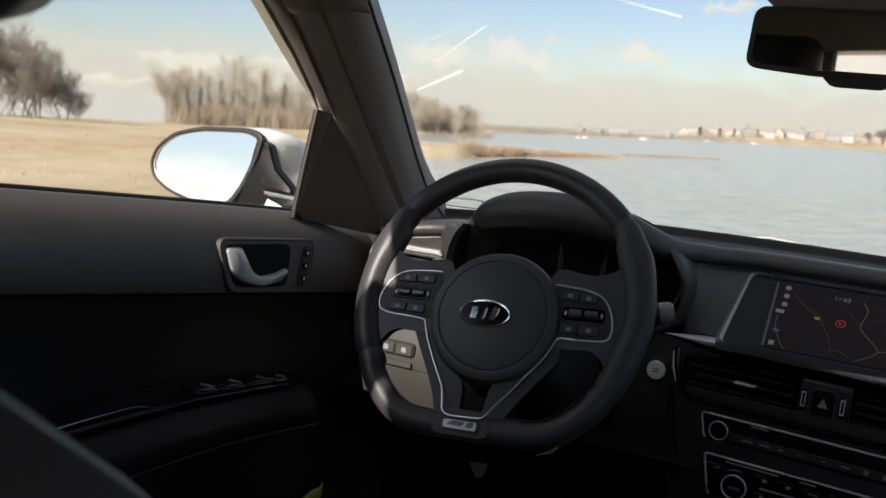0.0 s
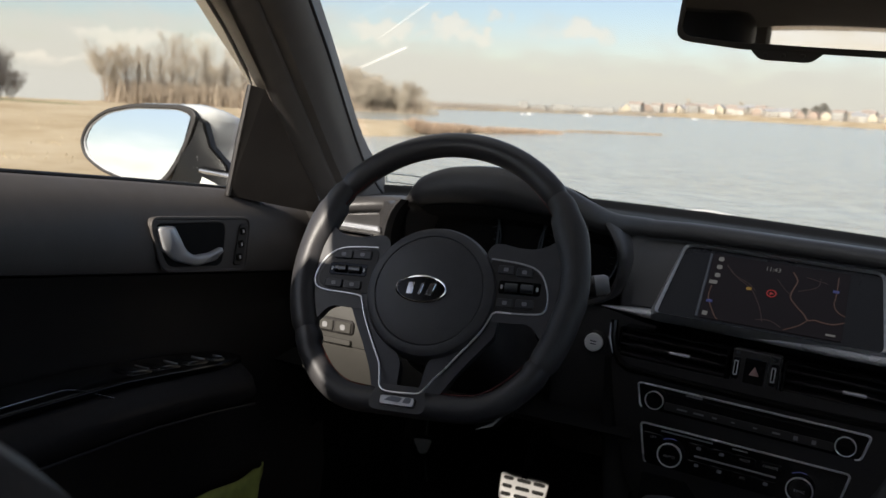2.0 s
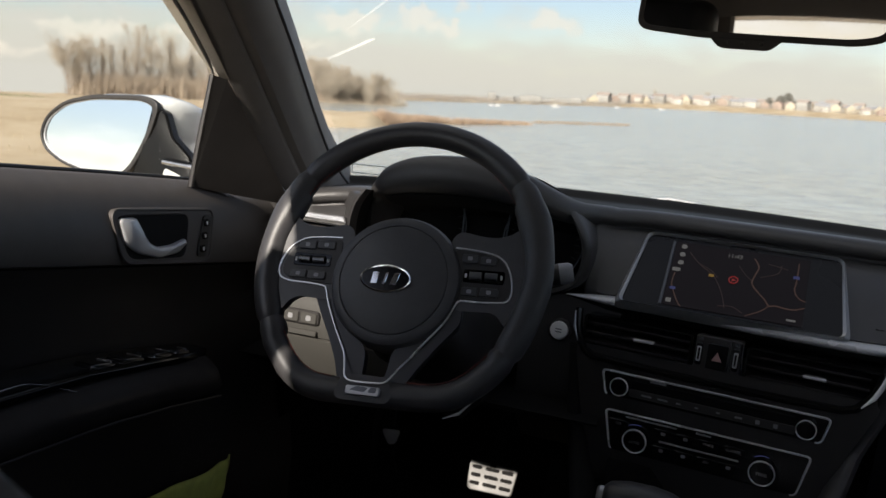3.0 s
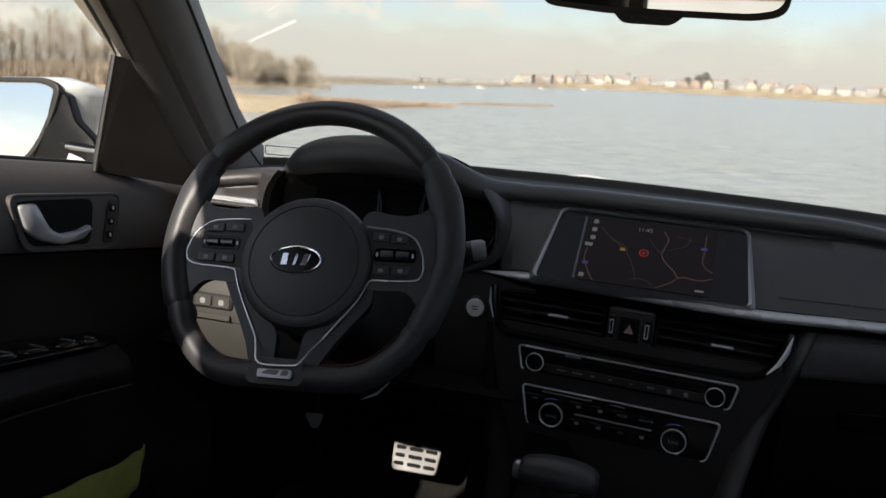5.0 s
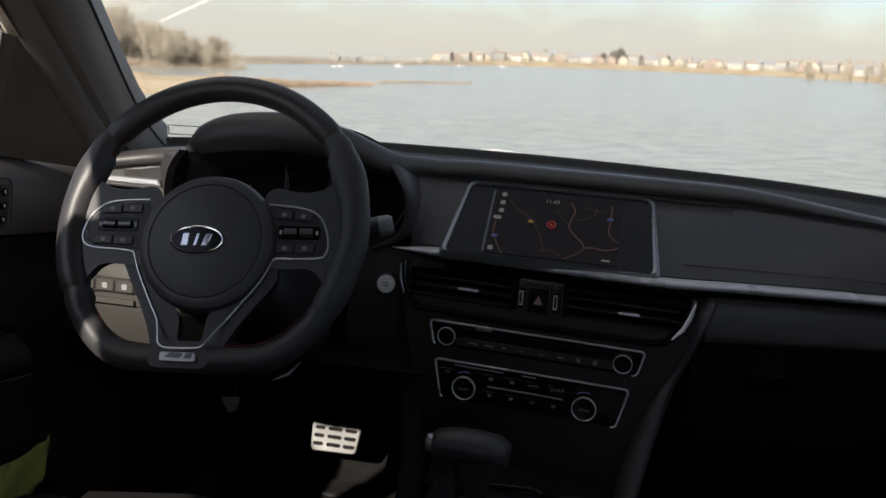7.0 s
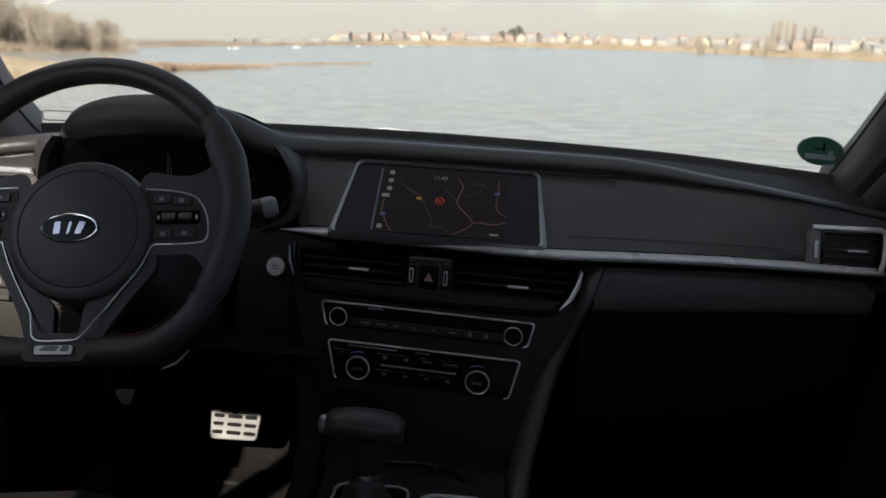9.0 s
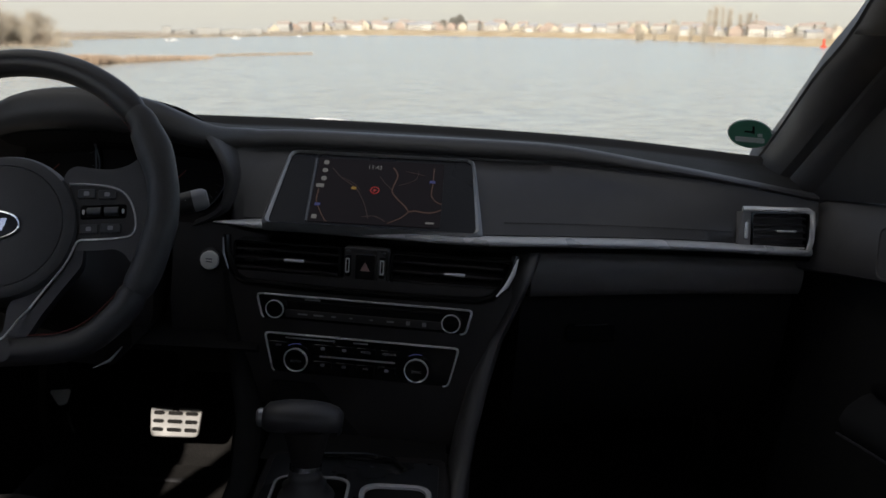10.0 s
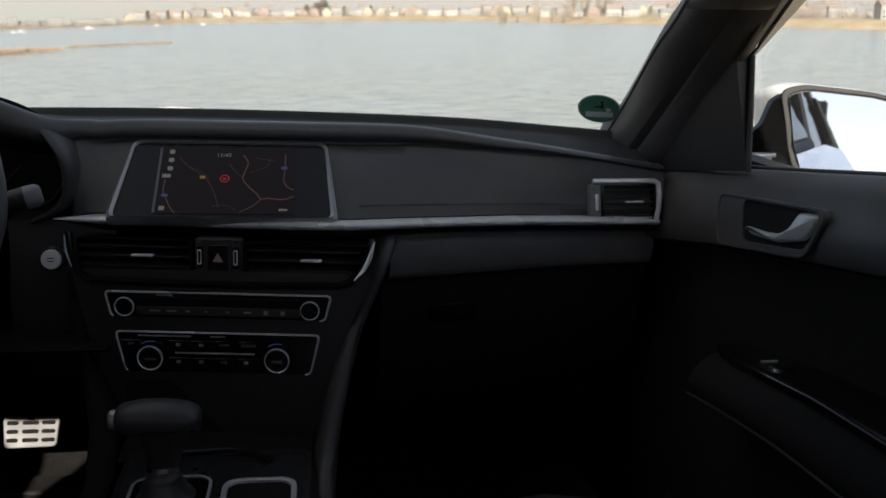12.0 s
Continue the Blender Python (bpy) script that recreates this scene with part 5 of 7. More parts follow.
lv = air_vent(LV, 0.078, 0.030, 3, "driver's side air vent with a chrome bar above it", tab=False)
part("chrome_bar", plate(soften([(-0.055, 0.018), (0.052, 0.018), (0.047, 0.028), (-0.055, 0.028)], 0.003, 3), LV, -0.01, 0.006, 0.002), silver, lv, "satin chrome bar")
part("vent_cheek", plate(rounded(0.018, 0.036, 0.004, 3, 0.049, -0.002), LV, -0.02, 0.004, 0.001), grey_skin, lv)
part("tilt_knob", lathe([(0, 0), (0.006, 0), (0.006, 0.006), (0.003, 0.008), (0, 0.008)], LV @ Matrix.Translation((-0.004, -0.004, 0.0)), 16), silver, lv)
# start button
SB = plane_at((-0.207, 0.308, 0.795), (1, -0.1, 0), (0, 0.1, 1))
button_silver = material("pale silver button paint", (0.80, 0.79, 0.77), 0.35, metal=0.0, vary=0.06)
starter = thing("start_button", SB.translation, "round silver engine start button", "button")
part("bezel", lathe([(0, -0.01), (0.0165, -0.01), (0.0165, 0.001), (0.015, 0.002), (0, 0.002)], SB, 28), black_plastic, starter)
part("button_cap", lathe([(0, 0.002), (0.0132, 0.002), (0.0132, 0.0055), (0.012, 0.0065), (0, 0.0068)], SB, 28), button_silver, starter, "silver cap")
for v in (-0.002, 0.002):
    part("cap_print", plate(rounded(0.009, 0.0014, 0.0004, 2, 0, v), SB, 0.0066, 0.0071), gunmetal, starter)
part("column_side_panel", loft([[Vector((x, y, z)) for y, z in ((0.36, 0.85), (0.318, 0.845), (0.314, 0.79), (0.30, 0.74), (0.31, 0.66), (0.38, 0.60))] for x in spread(-0.262, -0.125, 6)]), black_plastic, dashboard, smooth=40)

# ---- steering wheel ----
HUB, TILT = Vector((-0.343, 0.001, 0.917)), 27.0
WHEEL = Matrix.Translation(HUB) @ pose(0, 0, 0, 90 - TILT, 0, 0) @ pose(0, 0, 0, 0, 0, 4.8)
wheel = thing("steering_wheel", HUB, "black leather flat-bottomed sports steering wheel with chrome accents", "steering wheel")
R0 = 0.1675
ring_pts = [(R0 * math.cos(radians(a)), R0 * math.sin(radians(a))) for a in range(-6, 187, 6)]
ring_pts += [(-0.1635, -0.040), (-0.154, -0.068), (-0.138, -0.098), (-0.116, -0.126), (-0.095, -0.142), (-0.072, -0.1490), (-0.04, -0.1495), (-0.005, -0.1495), (0.035, -0.1490), (0.068, -0.1470), (0.094, -0.138), (0.118, -0.119), (0.140, -0.092), (0.155, -0.062)]
rim_pts = resample(ring_pts + ring_pts[:1], 120)[:-1]


def rim_section(i0, i1, grow=1.0, name="rim", mat=leather, label=""):
    rings = []
    n = len(rim_pts)
    idx = list(range(i0, i1 + 1))
    for k in idx:
        p = Vector(rim_pts[k % n])
        t = (Vector(rim_pts[(k + 1) % n]) - Vector(rim_pts[(k - 1) % n])).normalized()
        nrm = Vector((t.y, -t.x))
        ang = math.degrees(math.atan2(p.y, p.x))
        side = math.exp(-(((abs(p.x) - 0.155) / 0.03) ** 2)) if -0.10 < p.y < 0.09 else 0.0
        bump = math.exp(-((p.y - 0.062) / 0.02) ** 2) * 0.0025 * (1 if abs(p.x) > 0.1 else 0)
        w, d = (0.0148 + 0.0018 * side + bump) * grow, (0.0152 + 0.001 * side) * grow
        e = 0.87 if k in (i0, i1) else 1.0
        rings.append([WHEEL @ Vector((p.x + nrm.x * w * e * math.cos(q) - nrm.x * 0.0045 * side, p.y + nrm.y * w * e * math.cos(q), d * e * math.sin(q))) for q in [j * math.tau / 18 for j in range(18)]])
    return part(name, loft(rings), mat, wheel, label, smooth=60)


def rim_index(ang):
    return min(range(len(rim_pts)), key=lambda k: abs((math.degrees(math.atan2(rim_pts[k][1], rim_pts[k][0])) - ang + 180) % 360 - 180))


cuts = [rim_index(a) for a in (38, 142, 207, 328)]
a1, a2, a3, a4 = cuts
rim_section(a1, a2, 1.0, "rim_top", leather, "smooth leather upper rim")
rim_section(a2, a3, 1.015, "rim_grip", leather, "perforated leather grip")
rim_section(a3, a4, 1.0, "rim_bottom", leather, "smooth leather flat-bottomed lower rim")
rim_section(a4, a1 + len(rim_pts), 1.015, "rim_grip", leather_perf, "perforated leather grip")
# red stitches round the inside of the grips
st = []
for i0, i1 in ((a2 - 4, a3 + 14), (a4 - 14, a1 + len(rim_pts) + 4)):
    for k in range(i0 * 2, i1 * 2):
        f = k / 2
        p = Vector(rim_pts[int(f) % len(rim_pts)]).lerp(Vector(rim_pts[(int(f) + 1) % len(rim_pts)]), f - int(f))
        n_ = p.normalized()
        if abs(p.y) < 0.036 and abs(p.x) > 0.1:
            continue
        q = p - n_ * 0.0158
        st.append(tube([WHEEL @ Vector((q.x - n_.y * 0.001, q.y + n_.x * 0.001, 0.003)), WHEEL @ Vector((q.x + n_.y * 0.0012, q.y - n_.x * 0.0012, 0.0062))], 0.0007, 5))
part("stitching", join(*st), red_thread, wheel, "red cross stitches")["kind"] = "stuff"
HC = (0.0, -0.020)
hubm = WHEEL @ Matrix.Translation((HC[0], HC[1], 0))
hub_prof = [(0.0, -0.055), (0.066, -0.050), (0.0785, -0.028), (0.0785, 0.002), (0.0755, 0.010), (0.0700, 0.0135), (0.0655, 0.0135), (0.0645, 0.0125), (0.0635, 0.0138), (0.050, 0.0175), (0.025, 0.0195), (0, 0.020)]
hub = part("airbag_hub", lathe(hub_prof, hubm, 64), hub_leather, wheel, "round airbag hub")
LG = WHEEL @ Matrix.Translation((-0.006, -0.0215, 0.0185))
ell = lambda a, b, n=40: [(a * math.cos(k * math.tau / n), b * math.sin(k * math.tau / n)) for k in range(n)]
part("maker_badge", plate(ell(0.0300, 0.0155), LG, -0.004, 0.0028, 0.0008), gloss_black, hub, "oval black badge with a chrome rim")
part("badge_rim", tube([LG @ Vector((x, y, 0.0024)) for x, y in ell(0.0295, 0.0150, 48)], 0.0013, 8, True), bright_chrome, hub, "chrome rim")
for u, w, lean in ((-0.0125, 0.0075, 0.001), (0.0005, 0.0034, 0.002), (0.0125, 0.0075, 0.003)):
    part("badge_bar", plate(soften([(u - w / 2 - lean, -0.0072), (u + w / 2 - lean, -0.0072), (u + w / 2 + lean * 0.4, 0.0072), (u - w / 2 + lean * 0.4, 0.0072)], 0.0012, 2), LG, 0.002, 0.0040, 0.0006), bright_chrome, hub, "plain chrome bar")
part("hub_print", lettering("AIRBAG", 0.0075, WHEEL @ Matrix.Translation((-0.001, -0.058, 0.0160)), 0.0003), black_plastic, hub, "embossed lettering", smooth=0)
# spokes, button pads and silver outline
SL = [(-0.151, 0.068), (-0.144, 0.052), (-0.132, 0.041), (-0.114, 0.035), (-0.092, 0.036), (-0.066, 0.042), (-0.055, -0.040), (-0.088, -0.043), (-0.116, -0.041), (-0.129, -0.047), (-0.138, -0.060), (-0.149, -0.072), (-0.158, -0.050), (-0.163, 0.0), (-0.160, 0.040)]
SRp = [(-x, y) for x, y in SL][::-1]
for o, nm in ((SL, "spoke"), (SRp, "spoke")):
    part(nm, plate(soften(o, 0.014, 5), WHEEL, -0.016, 0.0045, 0.005), hub_leather, wheel, "leather-trimmed spoke")
VL = [(-0.096, -0.036), (-0.050, -0.040), (-0.040, -0.085), (-0.024, -0.104), (-0.0235, -0.130), (-0.018, -0.136), (-0.018, -0.160), (-0.040, -0.160), (-0.046, -0.138), (-0.054, -0.114), (-0.066, -0.090), (-0.082, -0.062)]
VR = [(0.080, -0.038), (0.042, -0.040), (0.034, -0.082), (0.013, -0.102), (0.010, -0.130), (0.003, -0.136), (0.003, -0.160), (0.018, -0.160), (0.026, -0.138), (0.042, -0.112), (0.058, -0.090), (0.080, -0.062)][::-1]
part("lower_spoke", plate(soften(VL, 0.006, 3), WHEEL, -0.016, 0.003, 0.003), spoke_black, wheel, "dark satin lower spoke")
part("lower_spoke", plate(soften(VR, 0.006, 3), WHEEL, -0.016, 0.003, 0.003), spoke_black, wheel, "dark satin lower spoke")
part("spoke_bridge", plate(soften([(-0.036, -0.136), (0.014, -0.136), (0.018, -0.157), (-0.042, -0.157)], 0.006, 4), WHEEL, -0.010, 0.0150, 0.004), leather, wheel)
tl = [(-0.074, 0.0285), (-0.100, 0.0275), (-0.122, 0.0240), (-0.138, 0.0120), (-0.1465, -0.006), (-0.1470, -0.018), (-0.142, -0.0255), (-0.128, -0.0290), (-0.105, -0.0300), (-0.0865, -0.0320), (-0.0825, -0.036), (-0.076, -0.0526), (-0.066, -0.072), (-0.0551, -0.0915), (-0.046, -0.107), (-0.039, -0.124), (-0.0345, -0.1360), (-0.028, -0.1400), (-0.016, -0.1405)]
tr = [(0.000, -0.1400), (0.0125, -0.1385), (0.019, -0.131), (0.026, -0.1165), (0.0458, -0.0888), (0.058, -0.073), (0.068, -0.058), (0.0760, -0.0400), (0.0800, -0.0362), (0.100, -0.0360), (0.122, -0.0350), (0.1330, -0.0325), (0.1370, -0.0240), (0.1355, -0.010), (0.130, 0.005), (0.120, 0.0165), (0.100, 0.0225), (0.066, 0.0255)]
line = resample(tl + tr, 130)
part("silver_outline", tube([WHEEL @ Vector((x, y, 0.0052 + 0.0125 * max(0.0, min(1.0, (-0.108 - y) / 0.026)))) for x, y in line], 0.0011, 8), bright_line, wheel, "thin silver outline round pads and spokes")
PL = [(-0.072, 0.026), (-0.118, 0.022), (-0.136, 0.010), (-0.1445, -0.008), (-0.143, -0.020), (-0.128, -0.0270), (-0.086, -0.0295), (-0.070, -0.030)]
PR = [(0.066, 0.023), (0.098, 0.020), (0.118, 0.0145), (0.128, 0.004), (0.1335, -0.010), (0.1345, -0.022), (0.131, -0.031), (0.105, -0.0340), (0.070, -0.034)]
for o, keys, scroll in ((PL, ((-0.116, 0.0165, 0.023), (-0.092, 0.0175, 0.024), (-0.1215, -0.0195, 0.022), (-0.098, -0.0200, 0.024)), (-0.107, -0.0015)), (PR, ((0.085, 0.0135, 0.020), (0.1065, 0.0120, 0.020), (0.089, -0.0250, 0.020), (0.1115, -0.0245, 0.022)), (0.103, -0.0065))):
    pad = part("button_pad", plate(soften(o, 0.006, 4), WHEEL, -0.004, 0.0052, 0.001), black_plastic, wheel, "pad of small push buttons")
    for u, v, w in keys:
        part("push_button", plate(rounded(w - 0.001, 0.0105, 0.002, 3, u, v), WHEEL, 0.004, 0.0074, 0.001), pad_plastic, pad)
        part("button_symbol", plate(rounded(0.0055, 0.0045, 0.001, 2, u, v), WHEEL, 0.0072, 0.0078), print_grey, pad)
    u, v = scroll
    part("roller_well", plate(rounded(0.048, 0.0155, 0.003, 3, u, v), WHEEL, 0.004, 0.0060, 0.0008), gloss_black, pad)
    for du in (-0.009, 0.009):
        part("roller", tube([WHEEL @ Vector((u + du - 0.0072, v, 0.0055)), WHEEL @ Vector((u + du + 0.0072, v, 0.0055))], 0.0052, 12), gunmetal, pad, "ribbed roller")
    for du in (-0.0205, 0.0205):
        part("button_symbol", plate(rounded(0.0025, 0.005, 0.0008, 2, u + du, v), WHEEL, 0.0058, 0.0066), white_print, pad)
sport = part("sport_badge", plate(rounded(0.040, 0.0105, 0.0025, 3, -0.011, -0.1500), WHEEL, 0.012, 0.0195, 0.001), silver, wheel, "small silver badge plate")
part("badge_bar", plate(soften([(-0.026, -0.1505), (-0.008, -0.1515), (-0.004, -0.146), (-0.018, -0.1455)], 0.002, 2), WHEEL, 0.0185, 0.0201), gunmetal, sport)
part("badge_bar", plate(soften([(-0.004, -0.1515), (0.005, -0.1515), (0.006, -0.1455), (-0.001, -0.1455)], 0.0015, 2), WHEEL, 0.0185, 0.0201), gunmetal, sport)
# column shroud and stalks
column = thing("steering_column", (-0.343, 0.12, 0.80), "black steering column shroud", "steering column")
rings = []
for d, w, h in ((-0.045, 0.050, 0.045), (-0.065, 0.060, 0.055), (-0.12, 0.066, 0.062), (-0.22, 0.066, 0.062), (-0.33, 0.060, 0.056)):
    rings.append([hubm @ Vector((x, y - 0.008, d)) for x, y in rounded(w * 2, h * 2, 0.03, 6)])
part("shroud", loft(rings), black_plastic, column, smooth=50)


end_grey = material("grey satin end cap", (0.20, 0.20, 0.21), 0.4, vary=0.05)


def stalk(sx, name, label):
    s = thing(name, hubm @ Vector((sx * 0.06, 0.03, -0.10)), label, "stalk")
    p = [hubm @ Vector(q) for q in ((sx * 0.055, 0.030, -0.105), (sx * 0.10, 0.042, -0.108), (sx * 0.145, 0.054, -0.112), (sx * 0.166, 0.059, -0.114))]
    part("arm", tube(p, 0.009, 16, flat=0.85, taper=[0.009, 0.0105, 0.0145, 0.0155]), black_plastic, s)
    e = [p[-1] - (p[-1] - p[-2]).normalized() * 0.0, p[-1] + (p[-1] - p[-2]).normalized() * 0.012, p[-1] + (p[-1] - p[-2]).normalized() * 0.017]
    part("end_cap", tube(e, 0.012, 16, flat=0.85, taper=[0.0156, 0.0152, 0.0115]), end_grey, s, "grey end cap")
    for k in (0.0, 0.012):
        part("stalk_print", tube([p[-1] + Vector((-sx * 0.010 - sx * k, -0.0145, 0.002)), p[-1] + Vector((-sx * 0.005 - sx * k, -0.0145, 0.003))], 0.0012, 5), white_print, s)


stalk(1, "wiper_stalk", "black wiper stalk with a grey end")
stalk(-1, "indicator_stalk", "black indicator stalk with a grey end")
# silver tube added to paint the sunlit line along the shroud
part("sunlit_edge", tube([Vector((-0.336, 0.199, 0.668)), Vector((-0.313, 0.199, 0.680)), Vector((-0.296, 0.199, 0.700))], 0.002, 6, taper=[0.0006, 0.0024, 0.0008]), trim, column, "lower edge of the shroud, silver in place of sunlight")
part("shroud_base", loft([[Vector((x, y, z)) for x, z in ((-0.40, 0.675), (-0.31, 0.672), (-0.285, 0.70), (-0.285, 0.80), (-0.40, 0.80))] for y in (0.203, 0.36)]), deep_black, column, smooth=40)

# ---- doors ----
def panel_with_hole(xs, ys, zs, zg, hole, lean):
    """The door's upper panel, with a dished opening for the handle."""
    rings = []
    for y in ys:
        top, bot = zs(y) - 0.035, zg(y) + 0.010
        sec = [(0.80, zs(y) - 0.02), (0.790, zs(y) - 0.002), (0.782, zs(y)), (0.772, zs(y) + 0.001), (0.765, zs(y) - 0.002), (0.748, zs(y) - 0.012), (0.735, zs(y) - 0.024)]
        for k in range(9):
            f = k / 8
            sec.append((0.728 - 0.016 * f + 0.006 * math.sin(f * math.pi) * -1, top + (bot - top) * f))
        sec += [(0.714, zg(y) + 0.003), (0.722, zg(y)), (0.80, zg(y))]
        rings.append([Vector((xs(a - lean(y) * max(0.0, min(1.0, (0.79 - a) / 0.04))), y, b)) for a, b in sec])
    bm = loft(rings)
    doomed = []
    for f in bm.faces:
        c = f.calc_center_median()
        if abs(c.x) < 0.735 and inside((c.y, c.z), hole):
            doomed.append(f)
    bmesh.ops.delete(bm, geom=doomed, context="FACES")
    return bm


def inside(p, poly):
    hit = False
    for i in range(len(poly)):
        (x1, y1), (x2, y2) = poly[i - 1], poly[i]
        if (y1 > p[1]) != (y2 > p[1]) and p[0] < (x2 - x1) * (p[1] - y1) / (y2 - y1) + x1:
            hit = not hit
    return hit


# handle surround, dish and pull in the plane of y and z, for the driver's door (-1) and the passenger's (1)
FRAME = {-1: soften([(-0.022, 0.868), (0.170, 0.841), (0.194, 0.914), (-0.038, 0.937)], 0.018, 5), 1: soften([(-0.010, 0.874), (0.214, 0.838), (0.243, 0.901), (-0.027, 0.931)], 0.018, 5)}
DISH = {-1: soften([(-0.010, 0.871), (0.112, 0.856), (0.130, 0.914), (-0.028, 0.928)], 0.016, 5), 1: soften([(-0.004, 0.881), (0.148, 0.857), (0.172, 0.906), (-0.018, 0.926)], 0.016, 5)}
MEM = soften([(0.137, 0.853), (0.159, 0.850), (0.185, 0.906), (0.164, 0.909)], 0.007, 4)
PULL = {-1: soften([(-0.027, 0.925), (-0.019, 0.893), (0.004, 0.877), (0.047, 0.865), (0.093, 0.866), (0.114, 0.876), (0.110, 0.8825), (0.081, 0.878), (0.046, 0.879), (0.028, 0.888), (0.008, 0.923)], 0.008, 4),
        1: soften([(-0.016, 0.924), (-0.010, 0.905), (0.002, 0.891), (0.056, 0.876), (0.128, 0.870), (0.146, 0.877), (0.097, 0.880), (0.060, 0.886), (0.040, 0.897), (0.026, 0.919)], 0.008, 4)}


def door(side, name, label, panel_mat):
    d = thing(name, (side * 0.70, -0.3, 0.22), label, "car door")
    line_ = [(-1.0, 1.06), (-0.33, 1.008), (0.0, 0.973), (0.2, 0.950), (0.5, 0.905)] if side < 0 else [(-1.0, 1.10), (-0.07, 0.975), (0.145, 0.946), (0.475, 0.904)]
    zs = lambda y: float(np.interp(y, [p[0] for p in line_], [p[1] for p in line_]))
    seam_ = [(-1.0, 0.995), (-0.367, 0.911), (0.31, 0.815), (0.5, 0.790)] if side < 0 else [(-1.0, 1.010), (-0.142, 0.887), (0.213, 0.833), (0.5, 0.782)]
    zg = lambda y: float(np.interp(y, [p[0] for p in seam_], [p[1] for p in seam_]))
    FR_, DI_ = FRAME[side], DISH[side]
    hole_ = [((a + c) / 2, (b + d_) / 2) for (a, b), (c, d_) in zip(FR_, DI_)]
    k = 0.0 if side < 0 else 0.025
    xs = lambda v: side * (v - k)
    ys = spread(-0.80, 0.44, 75)
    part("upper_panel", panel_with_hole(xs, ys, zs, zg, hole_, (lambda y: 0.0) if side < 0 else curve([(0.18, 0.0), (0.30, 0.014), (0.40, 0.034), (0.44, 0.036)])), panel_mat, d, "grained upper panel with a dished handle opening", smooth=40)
    za = lambda y: float(np.interp(y, (-1.0, -0.32, -0.146, 0.0, 0.16), (0.815, 0.773, 0.761, 0.741, 0.712)))
    lo_ = [[Vector((xs(a), y, b)) for a, b in ((0.80, zg(y) - 0.002), (0.722, zg(y) - 0.002), (0.730, zg(y) - 0.02), (0.738, zg(y) - 0.05), (0.735, 0.76), (0.730, 0.70), (0.71, 0.60), (0.69, 0.45), (0.70, 0.22), (0.80, 0.22))] for y in ys]
    # passenger's lower panel takes near-black, its shade put into the colour
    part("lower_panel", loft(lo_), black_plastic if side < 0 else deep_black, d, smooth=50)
    M = Matrix(((side * 0.0224, side * 0.16, -side, side * (0.716 - k - 0.16 * 0.892 - 0.0224 * 0.08)), (1, 0, 0, 0), (0, 1, 0, 0), (0, 0, 0, 1)))   # plane of y and z, facing inwards and leaning with the panel
    part("handle_frame", frame_plate(FR_, DI_, M, -0.020, 0.0035 if side < 0 else 0.007), panel_mat, d, "moulded surround of the handle", bevel=0.002)
    part("frame_lip", tube([M @ Vector((*p, 0.003 if side < 0 else 0.0065)) for p in FR_], 0.0024, 6, True), panel_mat, d, "rounded edge of the surround")
    bowl = [[(a + (cy_ - a) * k_, b + (cz_ - b) * k_) for a, b in DI_] for k_ in (0.0, 0.02, 0.10, 0.22) for cy_, cz_ in ((sum(p[0] for p in DI_) / len(DI_), sum(p[1] for p in DI_) / len(DI_)),)]
    # bowl coloured near-black to carry the shade inside it
    part("handle_dish", loft([[M @ Vector((*p, q)) for p in ring] for ring, q in zip(bowl + bowl[:0:-1], (0.0035, -0.012, -0.030, -0.038, -0.042, -0.034, -0.014))]), deep_black, d, "dished recess, its shade put into near-black", smooth=60)
    part("handle", plate(PULL[side], M @ Matrix.Translation((0, 0, 0.0)), -0.004, 0.010, 0.003), handle_silver, d, "satin silver pull handle", smooth=60)
    if side < 0:
        mem = part("memory_switches", plate(MEM, M, 0.004, 0.0065, 0.001), black_plastic, d, "strip of seat memory buttons")
        for f in (0.18, 0.5, 0.82):
            cy, cz = 0.1475 + 0.023 * f, 0.853 + 0.055 * f
            part("memory_button", plate(rounded(0.013, 0.010, 0.003, 3, cy, cz), M, 0.006, 0.0085, 0.0008), gloss_black, mem)
            part("button_print", plate(rounded(0.004, 0.005, 0.001, 2, cy, cz), M, 0.0083, 0.009), white_print, mem)
    # armrest with its switch pod
    arm = []
    for y in [-0.80, -0.6, -0.4, -0.3, -0.2, -0.1, 0.0, 0.06, 0.10, 0.125, 0.142, 0.154]:
        f = 1.0 if y < 0.065 else max(0.12, math.sqrt(max(0.0, 1 - ((y - 0.065) / 0.091) ** 2)))
        z0 = za(y)
        arm.append([Vector((xs(0.735 - (0.735 - a) * f), y, z0 + b * (0.4 + 0.6 * f))) for a, b in ((0.745, 0.0), (0.690, 0.002), (0.664, -0.002), (0.644, -0.010), (0.628, -0.022), (0.622, -0.036), (0.628, -0.050), (0.665, -0.064), (0.745, -0.075))])
    # the passenger's armrest is likewise blackened in place of shade
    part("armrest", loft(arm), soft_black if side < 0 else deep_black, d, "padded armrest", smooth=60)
    pod = []
    for y in (-0.42, -0.30, -0.22, -0.14, -0.05, 0.03, 0.08, 0.115, 0.135):
        f = 1.0 if y < 0.0 else max(0.2, 1 - (y / 0.15) ** 2)
        pod.append([Vector((xs(a), y, za(y) + b)) for a, b in ((0.695 + 0.03, 0.001), (0.695 + 0.03, 0.0055), (0.695 + 0.026 * f, 0.007), (0.688 - 0.030 * f, 0.006), (0.688 - 0.034 * f, 0.003), (0.688 - 0.034 * f, -0.004))])
    podp = part("switch_pod", loft(pod), gloss_black, d, "gloss black window switch panel", smooth=40)
